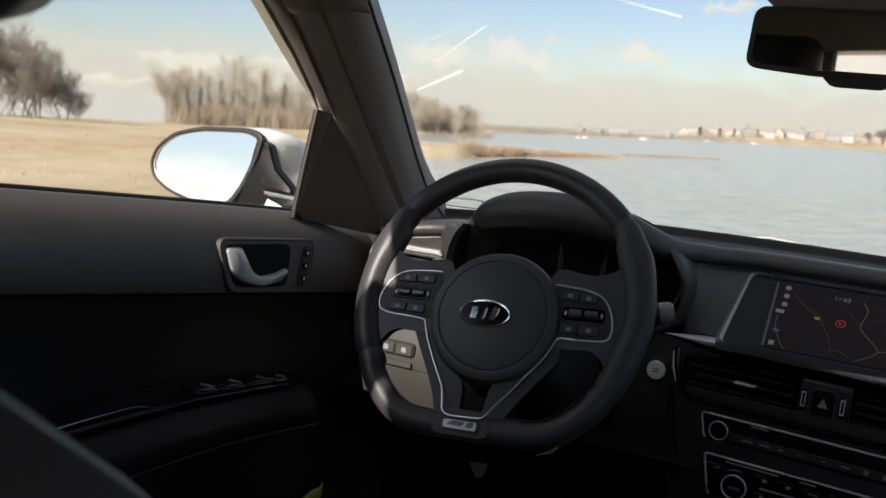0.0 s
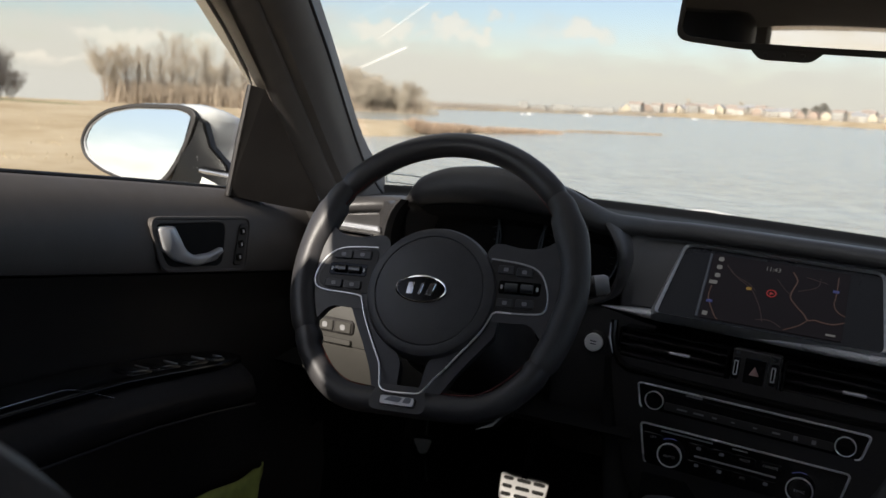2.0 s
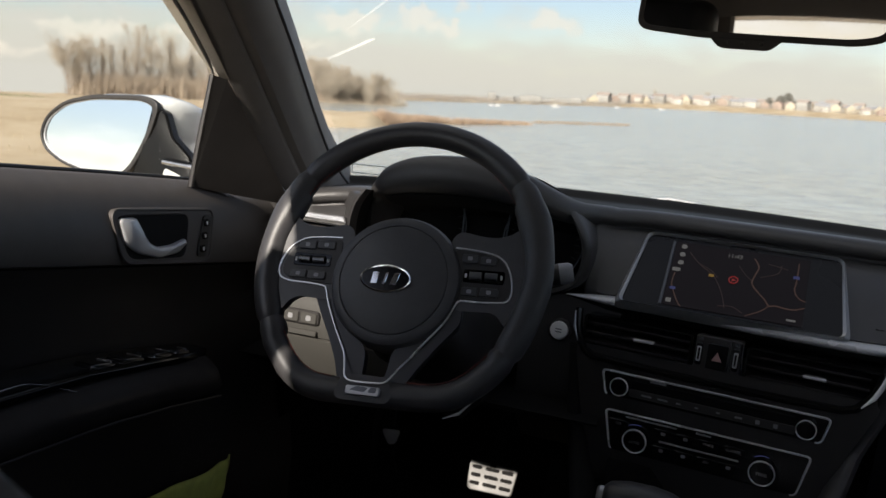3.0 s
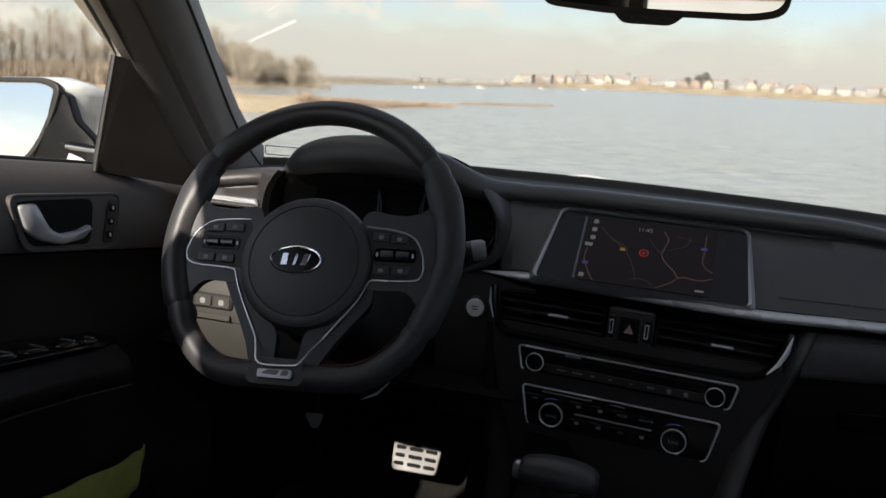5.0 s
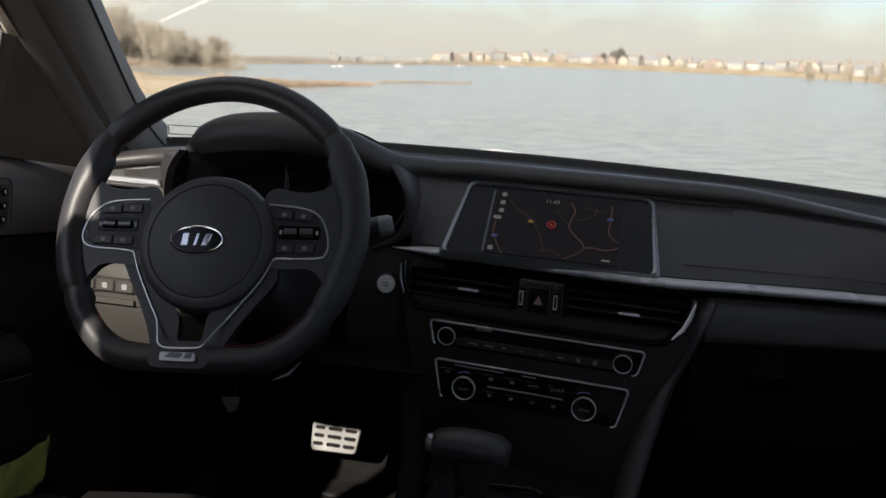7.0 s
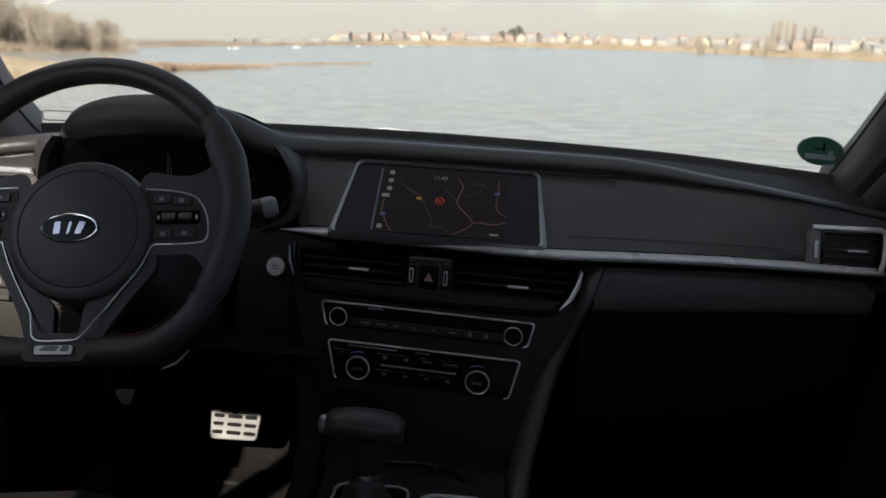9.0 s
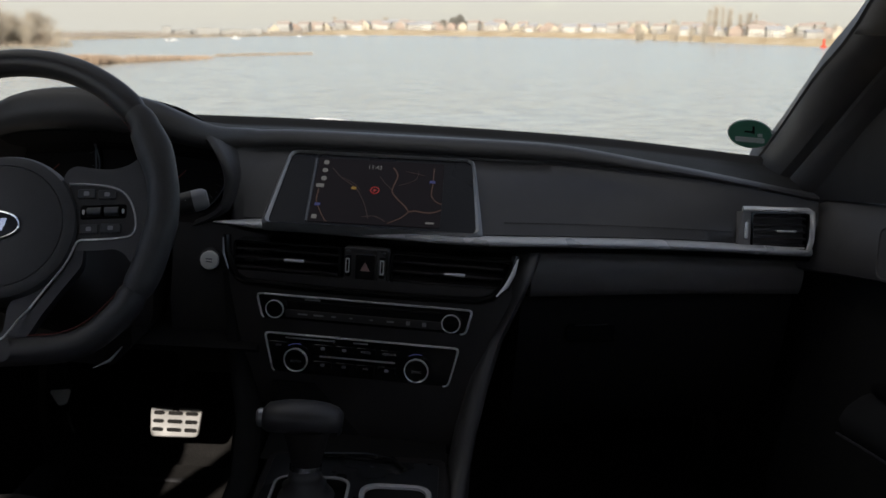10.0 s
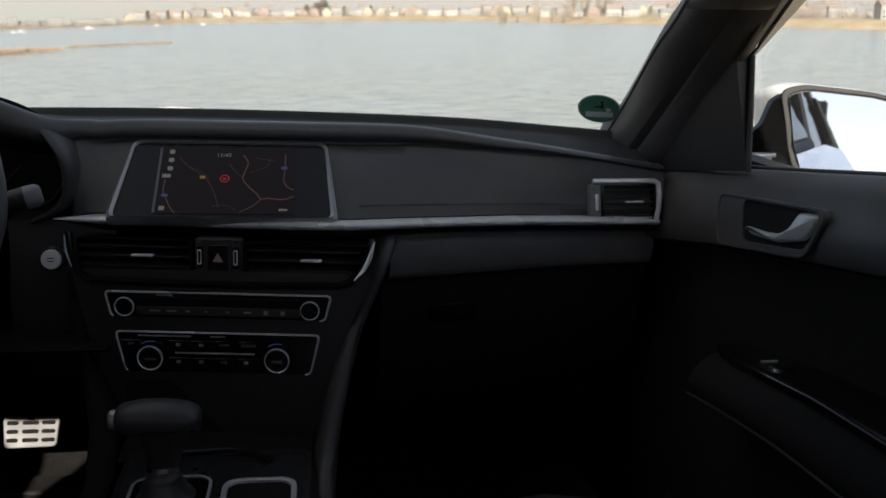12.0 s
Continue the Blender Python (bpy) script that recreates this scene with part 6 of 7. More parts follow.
    for y in ((-0.103, -0.047, 0.012, 0.062) if side < 0 else (-0.02,)):
        A = Vector((xs(0.680), y, za(y) + 0.008))
        T_ = plane_at(A, (-side * 1, 0, 0.0), (0, 1, -0.185)) if side < 0 else plane_at(A, (1, 0, 0), (0, 1, -0.185))
        w = 0.026 if y < 0.05 else 0.018
        part("window_switch", plate(rounded(w, 0.036 if y < 0.05 else 0.024, 0.003, 3), T_, -0.006, 0.0015, 0.001), gloss_black, podp)
        part("switch_outline", frame_plate(rounded(w + 0.004, 0.041 if y < 0.05 else 0.028, 0.004, 3), rounded(w + 0.0028, 0.0398 if y < 0.05 else 0.0268, 0.0035, 3), T_, -0.004, 0.0006), chrome, podp)
        part("switch_tip", plate(rounded(w * 0.8, 0.0036, 0.001, 2, 0, 0.0155 if y < 0.05 else 0.010), T_, 0.001, 0.0030), bright_line, podp, "chrome tip")
    if side < 0:
        part("pull_rim", tube([Vector((xs(0.660), y, za(y) + z)) for y, z in ((-0.42, 0.008), (-0.315, 0.011), (-0.24, 0.012), (-0.228, 0.010))], 0.0009, 6), chrome if side < 0 else gunmetal, d, "thin chrome line of the pull cup")
    if side < 0:
        part("pull_rim", tube([Vector((xs(a), y, za(y) + z)) for a, y, z in ((0.660, -0.228, 0.010), (0.656, -0.205, 0.004), (0.650, -0.175, -0.008), (0.643, -0.150, -0.018), (0.638, -0.130, -0.018))], 0.0008, 6), chrome, d)
    part("armrest_piping", tube([Vector((xs(0.626), y, za(y) - 0.050)) for y in spread(-0.5, 0.09, 12)], 0.0016, 6), pad_plastic, d)
    pocket = [[Vector((xs(a + 0.02 * max(0.0, (y - 0.16) / 0.06)), y, b)) for a, b in ((0.705, 0.30), (0.655, 0.30), (0.642, 0.36), (0.646, 0.462), (0.652, 0.466), (0.658, 0.462), (0.656, 0.37), (0.705, 0.34))] for y in spread(-0.40, 0.22, 12)]
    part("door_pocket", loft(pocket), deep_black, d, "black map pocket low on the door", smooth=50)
    # seal, outer skin and the sail panel by the pillar
    part("window_seal", tube([Vector((xs(0.782), y, zs(y) + 0.002)) for y in spread(-0.80, 0.22 if side < 0 else 0.30, 20)], 0.0032, 8), black_plastic, d, "black rubber window seal")
    if side < 0:
        A, B, D_, C_ = (-0.752, 0.186, 0.944), (-0.747, 0.222, 1.108), (-0.692, 0.172, 1.106), (-0.705, 0.410, 0.900)
    else:
        A, B, D_, C_ = (0.720, 0.235, 0.932), (0.720, 0.262, 1.102), (0.692, 0.252, 1.106), (0.685, 0.490, 0.894)
    q = [Vector(v) for v in (A, B, D_, C_)]
    off = Vector((side * 0.012, 0.012, 0))
    part("sail_panel", loft([q, [v + off for v in q]]), black_plastic, d, "plain sail panel inside the mirror")
    part("sail_base", box(min(side * 0.765, side * 0.80), max(side * 0.765, side * 0.80), 0.20, 0.47, 0.86, 0.936), black_plastic, d)
    part("sail_base", box(min(side * 0.705, side * 0.78), max(side * 0.705, side * 0.78), 0.40 if side < 0 else 0.49, 0.66, 0.78, 0.925 if side < 0 else 0.895), black_plastic, d)
    part("sail_edge", tube([q[0] + Vector((0, -0.004, 0)), q[0].lerp(q[1], 0.5) + Vector((0, -0.005, 0)), q[1] + Vector((0, -0.004, 0))], 0.0045, 8), black_plastic, d)
    fr = ([(-0.747, 0.222, 1.108), (-0.722, 0.107, 1.180), (-0.692, -0.016, 1.240), (-0.655, -0.20, 1.315), (-0.625, -0.45, 1.362), (-0.615, -0.80, 1.375)] if side < 0 else
          [(0.722, 0.261, 1.081), (0.702, 0.126, 1.155), (0.685, 0.0, 1.215), (0.650, -0.20, 1.300), (0.620, -0.45, 1.352), (0.61, -0.80, 1.372)])
    fr = [Vector(v) for v in fr]
    part("window_frame", loft([[v + Vector(q_) * min(1, 0.1 + i_ * 0.9) for q_ in ((0, 0, 0), (-side * 0.003, 0.003, 0.005), (-side * 0.001, 0.018, 0.012), (side * 0.02, 0.030, 0.018), (side * 0.016, 0.0, 0.0))] for i_, v in enumerate(fr)]), white_paint, d, "white painted outer window frame", smooth=30)
    part("frame_seal", tube([v + Vector((-side * 0.012, 0.014, 0.016)) for v in fr], 0.013, 10), black_plastic, d, "black rubber door seal")
    # trim that closes the way from the window frame to the windscreen pillar
    foot_ = [Vector(v) for v in ([(-0.690, 0.174, 1.103), (-0.66, -0.015, 1.241), (-0.62, -0.20, 1.345)] if side < 0 else [(0.700, 0.263, 1.073), (0.67, 0.097, 1.154), (0.60, -0.22, 1.340)])]
    band = []
    for z in spread(foot_[0].z, 1.335, 12):
        o_ = Vector([float(np.interp(z, [v.z for v in foot_], [v[c] for v in foot_])) for c in range(3)])
        f_ = Vector([float(np.interp(z, [v.z for v in fr], [v[c] for v in fr])) for c in range(3)])
        band.append([o_ + Vector((-side * 0.003, -0.002, 0)), o_.lerp(f_, 0.3) + Vector((-side * 0.007, -0.009, 0)), o_.lerp(f_, 0.7) + Vector((-side * 0.006, -0.006, 0)), f_ + Vector((-side * 0.001, 0.006, 0.003)), f_ + Vector((side * 0.012, 0.03, 0.012)), o_ + Vector((side * 0.02, 0.03, 0))])
    part("pillar_seal", loft(band), black_plastic, d, "black rubber trim beside the pillar", smooth=60)
    top_at = lambda y: next((a.lerp(b, (y - a.y) / (b.y - a.y)) for a, b in zip(fr[::-1], fr[::-1][1:]) if a.y <= y <= b.y), fr[0])
    g = part("window_glass", loft([[Vector((xs(0.786), y, zs(y) - 0.01)), top_at(y) + Vector((side * 0.012, 0, 0.004))] for y in spread(-0.80, 0.215 if side < 0 else 0.258, 14)], closed=False), clear_glass, d, "clear raised window glass")
    g.visible_shadow = False
    skin = [[Vector((side * a, y, b)) for a, b in ((0.800, zs(y) - 0.016), (0.845, zs(y) - 0.030), (0.885, zs(y) - 0.09), (0.905, 0.75), (0.90, 0.55), (0.895, 0.45), (0.91, 0.35), (0.88, 0.22), (0.86, 0.22), (0.805, 0.5))] for y in spread(-0.80, 0.50, 14)]
    part("outer_skin", loft(skin), white_paint, d, "white painted outer door skin", smooth=40)
    return d


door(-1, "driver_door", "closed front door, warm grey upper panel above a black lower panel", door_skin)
# passenger's upper panel is darkened in colour to stand for shade
door(1, "passenger_door", "closed front door, upper panel darkened for shade above a black lower panel", shaded_trim)

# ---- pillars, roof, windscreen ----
# left pillar lightened, right darkened: side light is put into their colours
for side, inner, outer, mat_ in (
    (-1, [(-0.655, 0.52, 0.92), (-0.665, 0.434, 0.993), (-0.63, 0.225, 1.155), (-0.60, 0.073, 1.256), (-0.565, -0.09, 1.36)], [(-0.70, 0.42, 0.90), (-0.70, 0.361, 0.94), (-0.69, 0.174, 1.103), (-0.66, -0.015, 1.241), (-0.62, -0.20, 1.345)], pillar_skin_lit),
    (1, [(0.65, 0.70, 0.90), (0.66, 0.635, 0.941), (0.635, 0.389, 1.077), (0.61, 0.209, 1.154), (0.545, -0.14, 1.345)], [(0.685, 0.52, 0.88), (0.685, 0.471, 0.907), (0.70, 0.263, 1.073), (0.67, 0.097, 1.154), (0.60, -0.22, 1.34)], shaded_trim)):
    pil = thing("windscreen_pillar", inner[0], "warm grey plastic windscreen pillar trim, lightened for its lit side" if side < 0 else "plastic windscreen pillar trim, darkened for its shaded side", "pillar", "windscreen pillars")
    cv = [resample([(i, v[c]) for i, v in enumerate(inner)], 17) for c in range(3)]
    co = [resample([(i, v[c]) for i, v in enumerate(outer)], 17) for c in range(3)]
    rings = []
    for k in range(17):
        a, b = Vector([cv[c][k][1] for c in range(3)]), Vector([co[c][k][1] for c in range(3)])
        out_ = Vector((side * 0.04, 0.09, 0.04))
        bulge = Vector((-side * 0.014, -0.014, 0.0))
        rings.append([a + Vector((0, 0.012, 0.004)), a] + [a.lerp(b, f) + bulge * h for f, h in ((0.12, 0.55), (0.3, 0.9), (0.48, 1.0), (0.60, 0.55), (0.66, 0.75), (0.85, 0.6))] + [b, b + out_, a + out_])
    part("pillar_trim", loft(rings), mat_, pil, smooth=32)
    # rounded end of the roof trim, lapping over the pillar
    lap = [(r, 0.35 if i == 0 else 0.8 if i == 1 else 1.0) for i, r in enumerate([[p.lerp(q, f) for p, q in zip(rings[11], rings[12])] for f in (0.55, 0.65, 0.9)] + rings[12:])]
    part("roof_trim_end", loft([[p.lerp(r[5], 0.25 * (1 - w)) + Vector((-side * 0.007, -0.010, -0.002)) * (0.3 + 0.7 * w) for p in r[2:9]] + [r[8] + Vector((side * 0.01, 0.03, 0)), r[2] + Vector((0, 0.03, 0))] for r, w in lap]), headlining, pil, "rounded end of the roof trim", smooth=50)
    part("glass_edge", tube([Vector([cv[c][k][1] for c in range(3)]) + Vector((side * 0.002, 0.018, 0.004)) for k in range(17)], 0.004, 6), black_plastic, pil, "black edge of the windscreen")

glass_side = {-1: [(-0.665, 0.56, 0.935), (-0.645, 0.40, 1.07), (-0.61, 0.12, 1.27), (-0.57, -0.06, 1.372)], 1: [(0.672, 0.70, 0.935), (0.65, 0.44, 1.07), (0.60, 0.13, 1.235), (0.555, -0.08, 1.362)]}
rows_ = []
for k in range(4):
    a, b = Vector(glass_side[-1][k]), Vector(glass_side[1][k])
    bow = (0.13, 0.11, 0.08, 0.06)[k]
    rows_.append([a.lerp(b, f) + Vector((0, bow * (1 - (2 * f - 1) ** 2), 0.016 * (1 - (2 * f - 1) ** 2))) for f in spread(0, 1, 25)])
screen_thing = thing("windscreen", (0, 0.70, 0.94), "clear laminated windscreen with a black lower border", "windscreen")
ws = part("windscreen_glass", loft(rows_, closed=False), clear_glass, screen_thing, smooth=80)
ws.visible_shadow = False
part("lower_border", tube([p + Vector((0, 0.0, -0.036)) for p in rows_[0]], 0.010, 6), gloss_black, screen_thing, "black border strip")
roof = thing("car_body", (0, -0.3, 0.14), "white estate car body with a dark grey headlining", "car body", kind="structure")
rr_ = []
for y, z, w in ((-0.05, 1.352, 0.56), (-0.09, 1.364, 0.57), (-0.3, 1.392, 0.594), (-0.8, 1.405, 0.594), (-1.3, 1.395, 0.60), (-1.75, 1.355, 0.57), (-1.92, 1.325, 0.55)):
    under = [Vector((w * f, y, z - 0.035 * abs(f) ** 3)) for f in spread(-1, 1, 17)]
    rr_.append(under + [Vector((p.x * 1.06, p.y, p.z + 0.045)) for p in under[::-1]])
part("headlining", loft(rr_), headlining, roof, smooth=50)
for side in (-1, 1):
    rail = [Vector((side * a, y, z)) for a, y, z in ((0.60, -0.10, 1.345), (0.605, -0.3, 1.355), (0.615, -0.8, 1.365), (0.61, -1.3, 1.36), (0.58, -1.9, 1.31))]
    part("roof_rail", tube([p + Vector((side * 0.018, 0, 0.016)) for p in rail], 0.018, 10), headlining, roof)
    part("pillar_middle", loft([[Vector((side * (a + dx), y, z)) for a, y in ((x, -0.80), (x, -0.90), (x + 0.06, -0.90), (x + 0.06, -0.80))] for x, z, dx in ((0.70, 0.25, 0), (0.715, 0.9, 0), (0.70, 1.05, 0), (0.61, 1.37, 0))]), headlining, roof, "dark middle pillar")
    part("pillar_rear", loft([[Vector((side * x, y, z)), Vector((side * x, y - w, z)), Vector((side * (x + 0.06), y - w, z)), Vector((side * (x + 0.06), y, z))] for x, y, z, w in ((0.70, -2.0, 0.60, 0.55), (0.70, -2.0, 1.0, 0.50), (0.64, -1.95, 1.18, 0.28), (0.58, -1.85, 1.33, 0.12))]), headlining, roof, "dark rear pillar")
    part("rear_side_panel", loft([[Vector((side * a, y, b)) for a, b in ((0.80, 1.01), (0.75, 1.02), (0.72, 0.90), (0.72, 0.25), (0.90, 0.25), (0.90, 0.85), (0.86, 0.97))] for y in spread(-2.05, -0.86, 8)]), deep_black, roof, smooth=40)
    rear_glass = part("rear_side_glass", loft([[Vector((side * 0.755, y, 1.015)), Vector((side * (0.625 - 0.03 * max(0.0, -1.5 - y)), y, 1.352 - 0.10 * max(0.0, -1.4 - y)))] for y in spread(-1.98, -0.88, 8)], closed=False), clear_glass, roof, "clear rear side window")
    rear_glass.visible_shadow = False
    part("window_trim", tube([Vector((side * 0.765, y, 1.018)) for y in spread(-2.02, -0.82, 6)], 0.007, 8), chrome, roof, "bright strip below the rear side window")
    part("rear_window_frame", tube([Vector((side * (0.632 - 0.03 * max(0.0, -1.5 - y)), y, 1.350 - 0.10 * max(0.0, -1.4 - y))) for y in spread(-2.0, -0.80, 8)], 0.014, 8), black_plastic, roof, "black upper frame of the rear side window")
    part("front_footwell_side", box(min(side * 0.70, side * 0.76), max(side * 0.70, side * 0.76), 0.40, 1.28, 0.20, 0.80), carpet, roof)
    part("front_wing", loft([[Vector((side * a, y, z)) for a, z in ((0.78, 0.86 - s), (0.86, 0.82 - s), (0.90, 0.72 - s), (0.90, 0.30), (0.78, 0.30))] for y, s in ((0.45, 0.0), (0.9, 0.02), (1.4, 0.06), (1.85, 0.12))]), white_paint, roof, "white front wing", smooth=40)
part("rear_shelf", box(-0.66, 0.66, -2.50, -1.85, 0.90, 0.96), rear_bounce, roof)
# panels added to narrow the bright rear window seen in the mirror
for side in (-1, 1):
    part("rear_window_mask", loft([[Vector((side * a, y, z)) for a, y in ((0.42 + g, -2.02), (0.66, -2.02), (0.66, -2.10), (0.42 + g, -2.10))] for z, g in ((0.93, 0.06), (1.10, 0.0), (1.34, 0.0))]), headlining, roof)
part("rear_wall", loft([[Vector((x, y, z)) for y, z in ((-2.50, 0.20), (-2.50, 0.98), (-2.56, 0.98), (-2.56, 0.20))] for x in (-0.78, 0.78)]), deep_black, roof)
bonnet = [[Vector((x * w, y, z - 0.05 * x * x)) for x in spread(-1, 1, 13)] + [Vector((x * w, y, z - 0.12)) for x in (1, -1)] for y, z, w in ((0.90, 0.835, 0.72), (1.1, 0.83, 0.74), (1.5, 0.795, 0.74), (1.8, 0.74, 0.70), (1.95, 0.65, 0.62))]
part("bonnet", loft(bonnet), white_paint, roof, "white bonnet", smooth=50)
part("scuttle", loft([[Vector((x, y - 0.12 * (abs(x) / 0.72) ** 2, z)) for y, z in ((0.76, 0.865), (0.91, 0.855), (0.91, 0.74), (0.76, 0.74))] for x in spread(-0.72, 0.72, 13)]), black_plastic, roof)
part("firewall", box(-0.74, 0.74, 1.26, 1.32, 0.18, 0.76), carpet, roof, bevel=0.01)
# outer skin of the car: roof, rear sides, tailgate, nose and wheels
top = [[Vector((p.x * 1.05, p.y, p.z + 0.012)) for p in r[17:]] + [Vector((p.x * 1.06, p.y, p.z + 0.030 + 0.012 * (1 - (p.x / 0.6) ** 2))) for p in r[17:][::-1]] for r in rr_]
part("outer_roof", loft(top), white_paint, roof, "white painted roof skin", smooth=50)
for side in (-1, 1):
    part("rear_quarter", loft([[Vector((side * a, y, z)) for a, z in ((0.905, 0.98), (0.925, 0.80), (0.92, 0.45), (0.90, 0.24), (0.903, 0.24), (0.905, 0.80))] for y in spread(-2.62, -0.81, 10)]), white_paint, roof, "white rear side panel", smooth=50)
    part("sill", loft([[Vector((side * a, y, z)) for a, z in ((0.80, 0.22), (0.90, 0.20), (0.89, 0.13), (0.78, 0.13))] for y in (-0.90, 0.55)]), black_plastic, roof)
    for y in (1.15, -1.62):
        W_ = plane_at((side * 0.79, y, 0.318), (0, -side, 0), (0, 0, 1))
        tyre = part("wheel_tyre", lathe([(0.20, -0.10), (0.30, -0.10), (0.325, -0.08), (0.33, 0.0), (0.325, 0.08), (0.30, 0.10), (0.20, 0.10)], W_, 40), black_plastic, roof, "black tyre")
        part("wheel_rim", lathe([(0, 0.06), (0.05, 0.085), (0.17, 0.09), (0.205, 0.104), (0.205, 0.05), (0, 0.05)], W_, 40), silver, tyre, "silver wheel rim")
part("tailgate", loft([[Vector((x, y, z)) for y, z in ((-2.57, 0.98), (-2.66, 0.80), (-2.70, 0.50), (-2.64, 0.24), (-2.57, 0.24))] for x in (-0.90, 0.90)]), white_paint, roof, "white tailgate", smooth=50)
part("rear_roof_edge", loft([[Vector((x, y, z - 0.03 * (x / 0.6) ** 2)) for y, z in ((-1.90, 1.335), (-1.90, 1.385), (-2.16, 1.345), (-2.16, 1.325))] for x in spread(-0.62, 0.62, 9)]), white_paint, roof, "white roof edge above the rear window", smooth=40)
part("front_bumper", loft([[Vector((x, y - 0.22 * (x / 0.9) ** 2, z)) for y, z in ((1.96, 0.66), (2.06, 0.55), (2.08, 0.35), (2.02, 0.20), (1.80, 0.20), (1.80, 0.62))] for x in spread(-0.90, 0.90, 15)]), white_paint, roof, "white front bumper", smooth=50)
part("grille", loft([[Vector((x, y - 0.22 * (x / 0.9) ** 2, z)) for y, z in ((2.045, 0.60), (2.07, 0.53), (2.06, 0.52), (2.03, 0.60))] for x in spread(-0.45, 0.45, 9)]), gloss_black, roof, "black grille")
wiper = thing("wiper", (-0.11, 0.84, 0.92), "pale sunlit wiper arm resting at the foot of the windscreen", "wiper")
part("wiper_arm", tube([(-0.20, 0.875, 0.934), (-0.165, 0.875, 0.940), (-0.13, 0.875, 0.944), (-0.09, 0.875, 0.942), (-0.06, 0.872, 0.939), (0.0, 0.865, 0.932), (0.2, 0.84, 0.918)], 0.005, 8, flat=0.7), silver, wiper)
part("wiper_blade", tube([(-0.45, 0.82, 0.905), (-0.1, 0.865, 0.915), (0.25, 0.83, 0.908)], 0.007, 6), black_plastic, wiper)
floor = thing("floor", (0, 0.2, 0.14), "charcoal car floor carpet", "floor", kind="structure")
fl = [[Vector((x, y, z + 0.10 * math.exp(-((x / 0.14) ** 4)))) for x in spread(-0.76, 0.76, 25)] + [Vector((x, y, z - 0.05)) for x in (0.76, -0.76)] for y, z in ((-2.5, 0.24), (-1.0, 0.20), (0.3, 0.17), (0.75, 0.17), (0.95, 0.19), (1.12, 0.26), (1.27, 0.42))]
part("floor_carpet", loft(fl), carpet, floor, smooth=60)
mat_thing = thing("floor_mat", (-0.45, 0.75, 0.18), "dark carpet floor mat with a bound edge", "floor mat")
part("mat_pad", plate(rounded(0.42, 0.55, 0.05, 5), plane_at((-0.43, 0.60, 0.183), (1, 0, 0), (0, 1, 0)), 0, 0.010, 0.003), carpet, mat_thing)
part("heel_pad", plate(rounded(0.20, 0.012, 0.004, 3, -0.02, 0.20), plane_at((-0.43, 0.60, 0.183), (1, 0, 0), (0, 1, 0)), 0.008, 0.014, 0.002), fabric, mat_thing, "pale bound edge")

# emission sticker low on the windscreen
STK = plane_at((0.649, 0.690, 0.973), (1, -0.45, 0.0), (0, -0.55, 0.62))
stk = thing("windscreen_sticker", STK.translation, "round green sticker with pale bars inside the windscreen", "sticker")
green_print = material("green sticker print", (0.085, 0.29, 0.19), 0.5, vary=0.06)
pale_print = material("pale grey sticker print", (0.72, 0.76, 0.74), 0.5, vary=0.05)
dsk = lambda r, n=48: [(r * 1.12 * math.cos(k * math.tau / n), r * math.sin(k * math.tau / n)) for k in range(n)]
part("sticker_rim", plate(dsk(0.0345), STK, 0.0, 0.0006), pale_print, stk, "pale rim")
part("sticker_disc", plate(dsk(0.0325), STK, 0.0004, 0.0012), green_print, stk, "green disc")
part("sticker_bar", plate(rounded(0.050, 0.012, 0.002, 2, 0.0, -0.013), STK, 0.001, 0.0018), pale_print, stk, "pale blank bar")
for u, w, h, v in ((0.006, 0.004, 0.018, 0.011), (-0.002, 0.015, 0.0035, 0.006), (0.017, 0.008, 0.008, -0.001)):
    part("sticker_bar", plate(rounded(w, h, 0.001, 2, u, v), STK, 0.001, 0.0018), deep_black if u < 0.015 else pale_print, stk)
permit = thing("windscreen_card", (-0.65, 0.56, 0.95), "small clear card holder with a pale edge at the windscreen's foot", "card holder")
PC = plane_at((-0.640, 0.575, 0.960), (1, 0.25, 0.0), (0, -0.3, 1))
part("card_edge", frame_plate(rounded(0.066, 0.018, 0.002, 2), rounded(0.063, 0.015, 0.001, 2), PC, 0, 0.002), pale_print, permit)

# ---- mirrors ----
MY = 0.10
inside_mirror = thing("rear_view_mirror", (0.014, MY, 1.20), "black framed rear-view mirror with small buttons on its chin", "mirror")
mn = Vector((-0.066, -1.0, 0.0)).normalized()
MM = plane_at((0.010, MY, 1.239), Vector((mn.y * -1, mn.x, 0.02)), (0.0, -0.024, 1))
mo = soften([(-0.133, -0.026), (-0.060, -0.033), (0.100, -0.035), (0.131, -0.028), (0.136, 0.034), (-0.128, 0.040)], 0.014, 5)
mi = [(a * 0.955, b * 0.84 + 0.001) for a, b in mo]
part("housing", loft([[MM @ Vector((a * s, b * s, d)) for a, b in mo] for s, d in ((0.75, -0.045), (0.93, -0.030), (1.0, -0.012), (1.0, 0.002), (0.985, 0.004))]), black_plastic, inside_mirror, smooth=50)
part("mirror_rim", frame_plate(mo, mi, MM, 0.003, 0.0065), black_plastic, inside_mirror, bevel=0.0015)
part("mirror_glass", plate(mi, MM, 0.003, 0.0048), mirror_dim, inside_mirror, "dark reflecting glass")
chin = part("chin", plate(soften([(-0.052, -0.028), (0.026, -0.030), (0.012, -0.0425), (-0.040, -0.0415)], 0.006, 3), MM, -0.02, 0.0060, 0.002), black_plastic, inside_mirror)
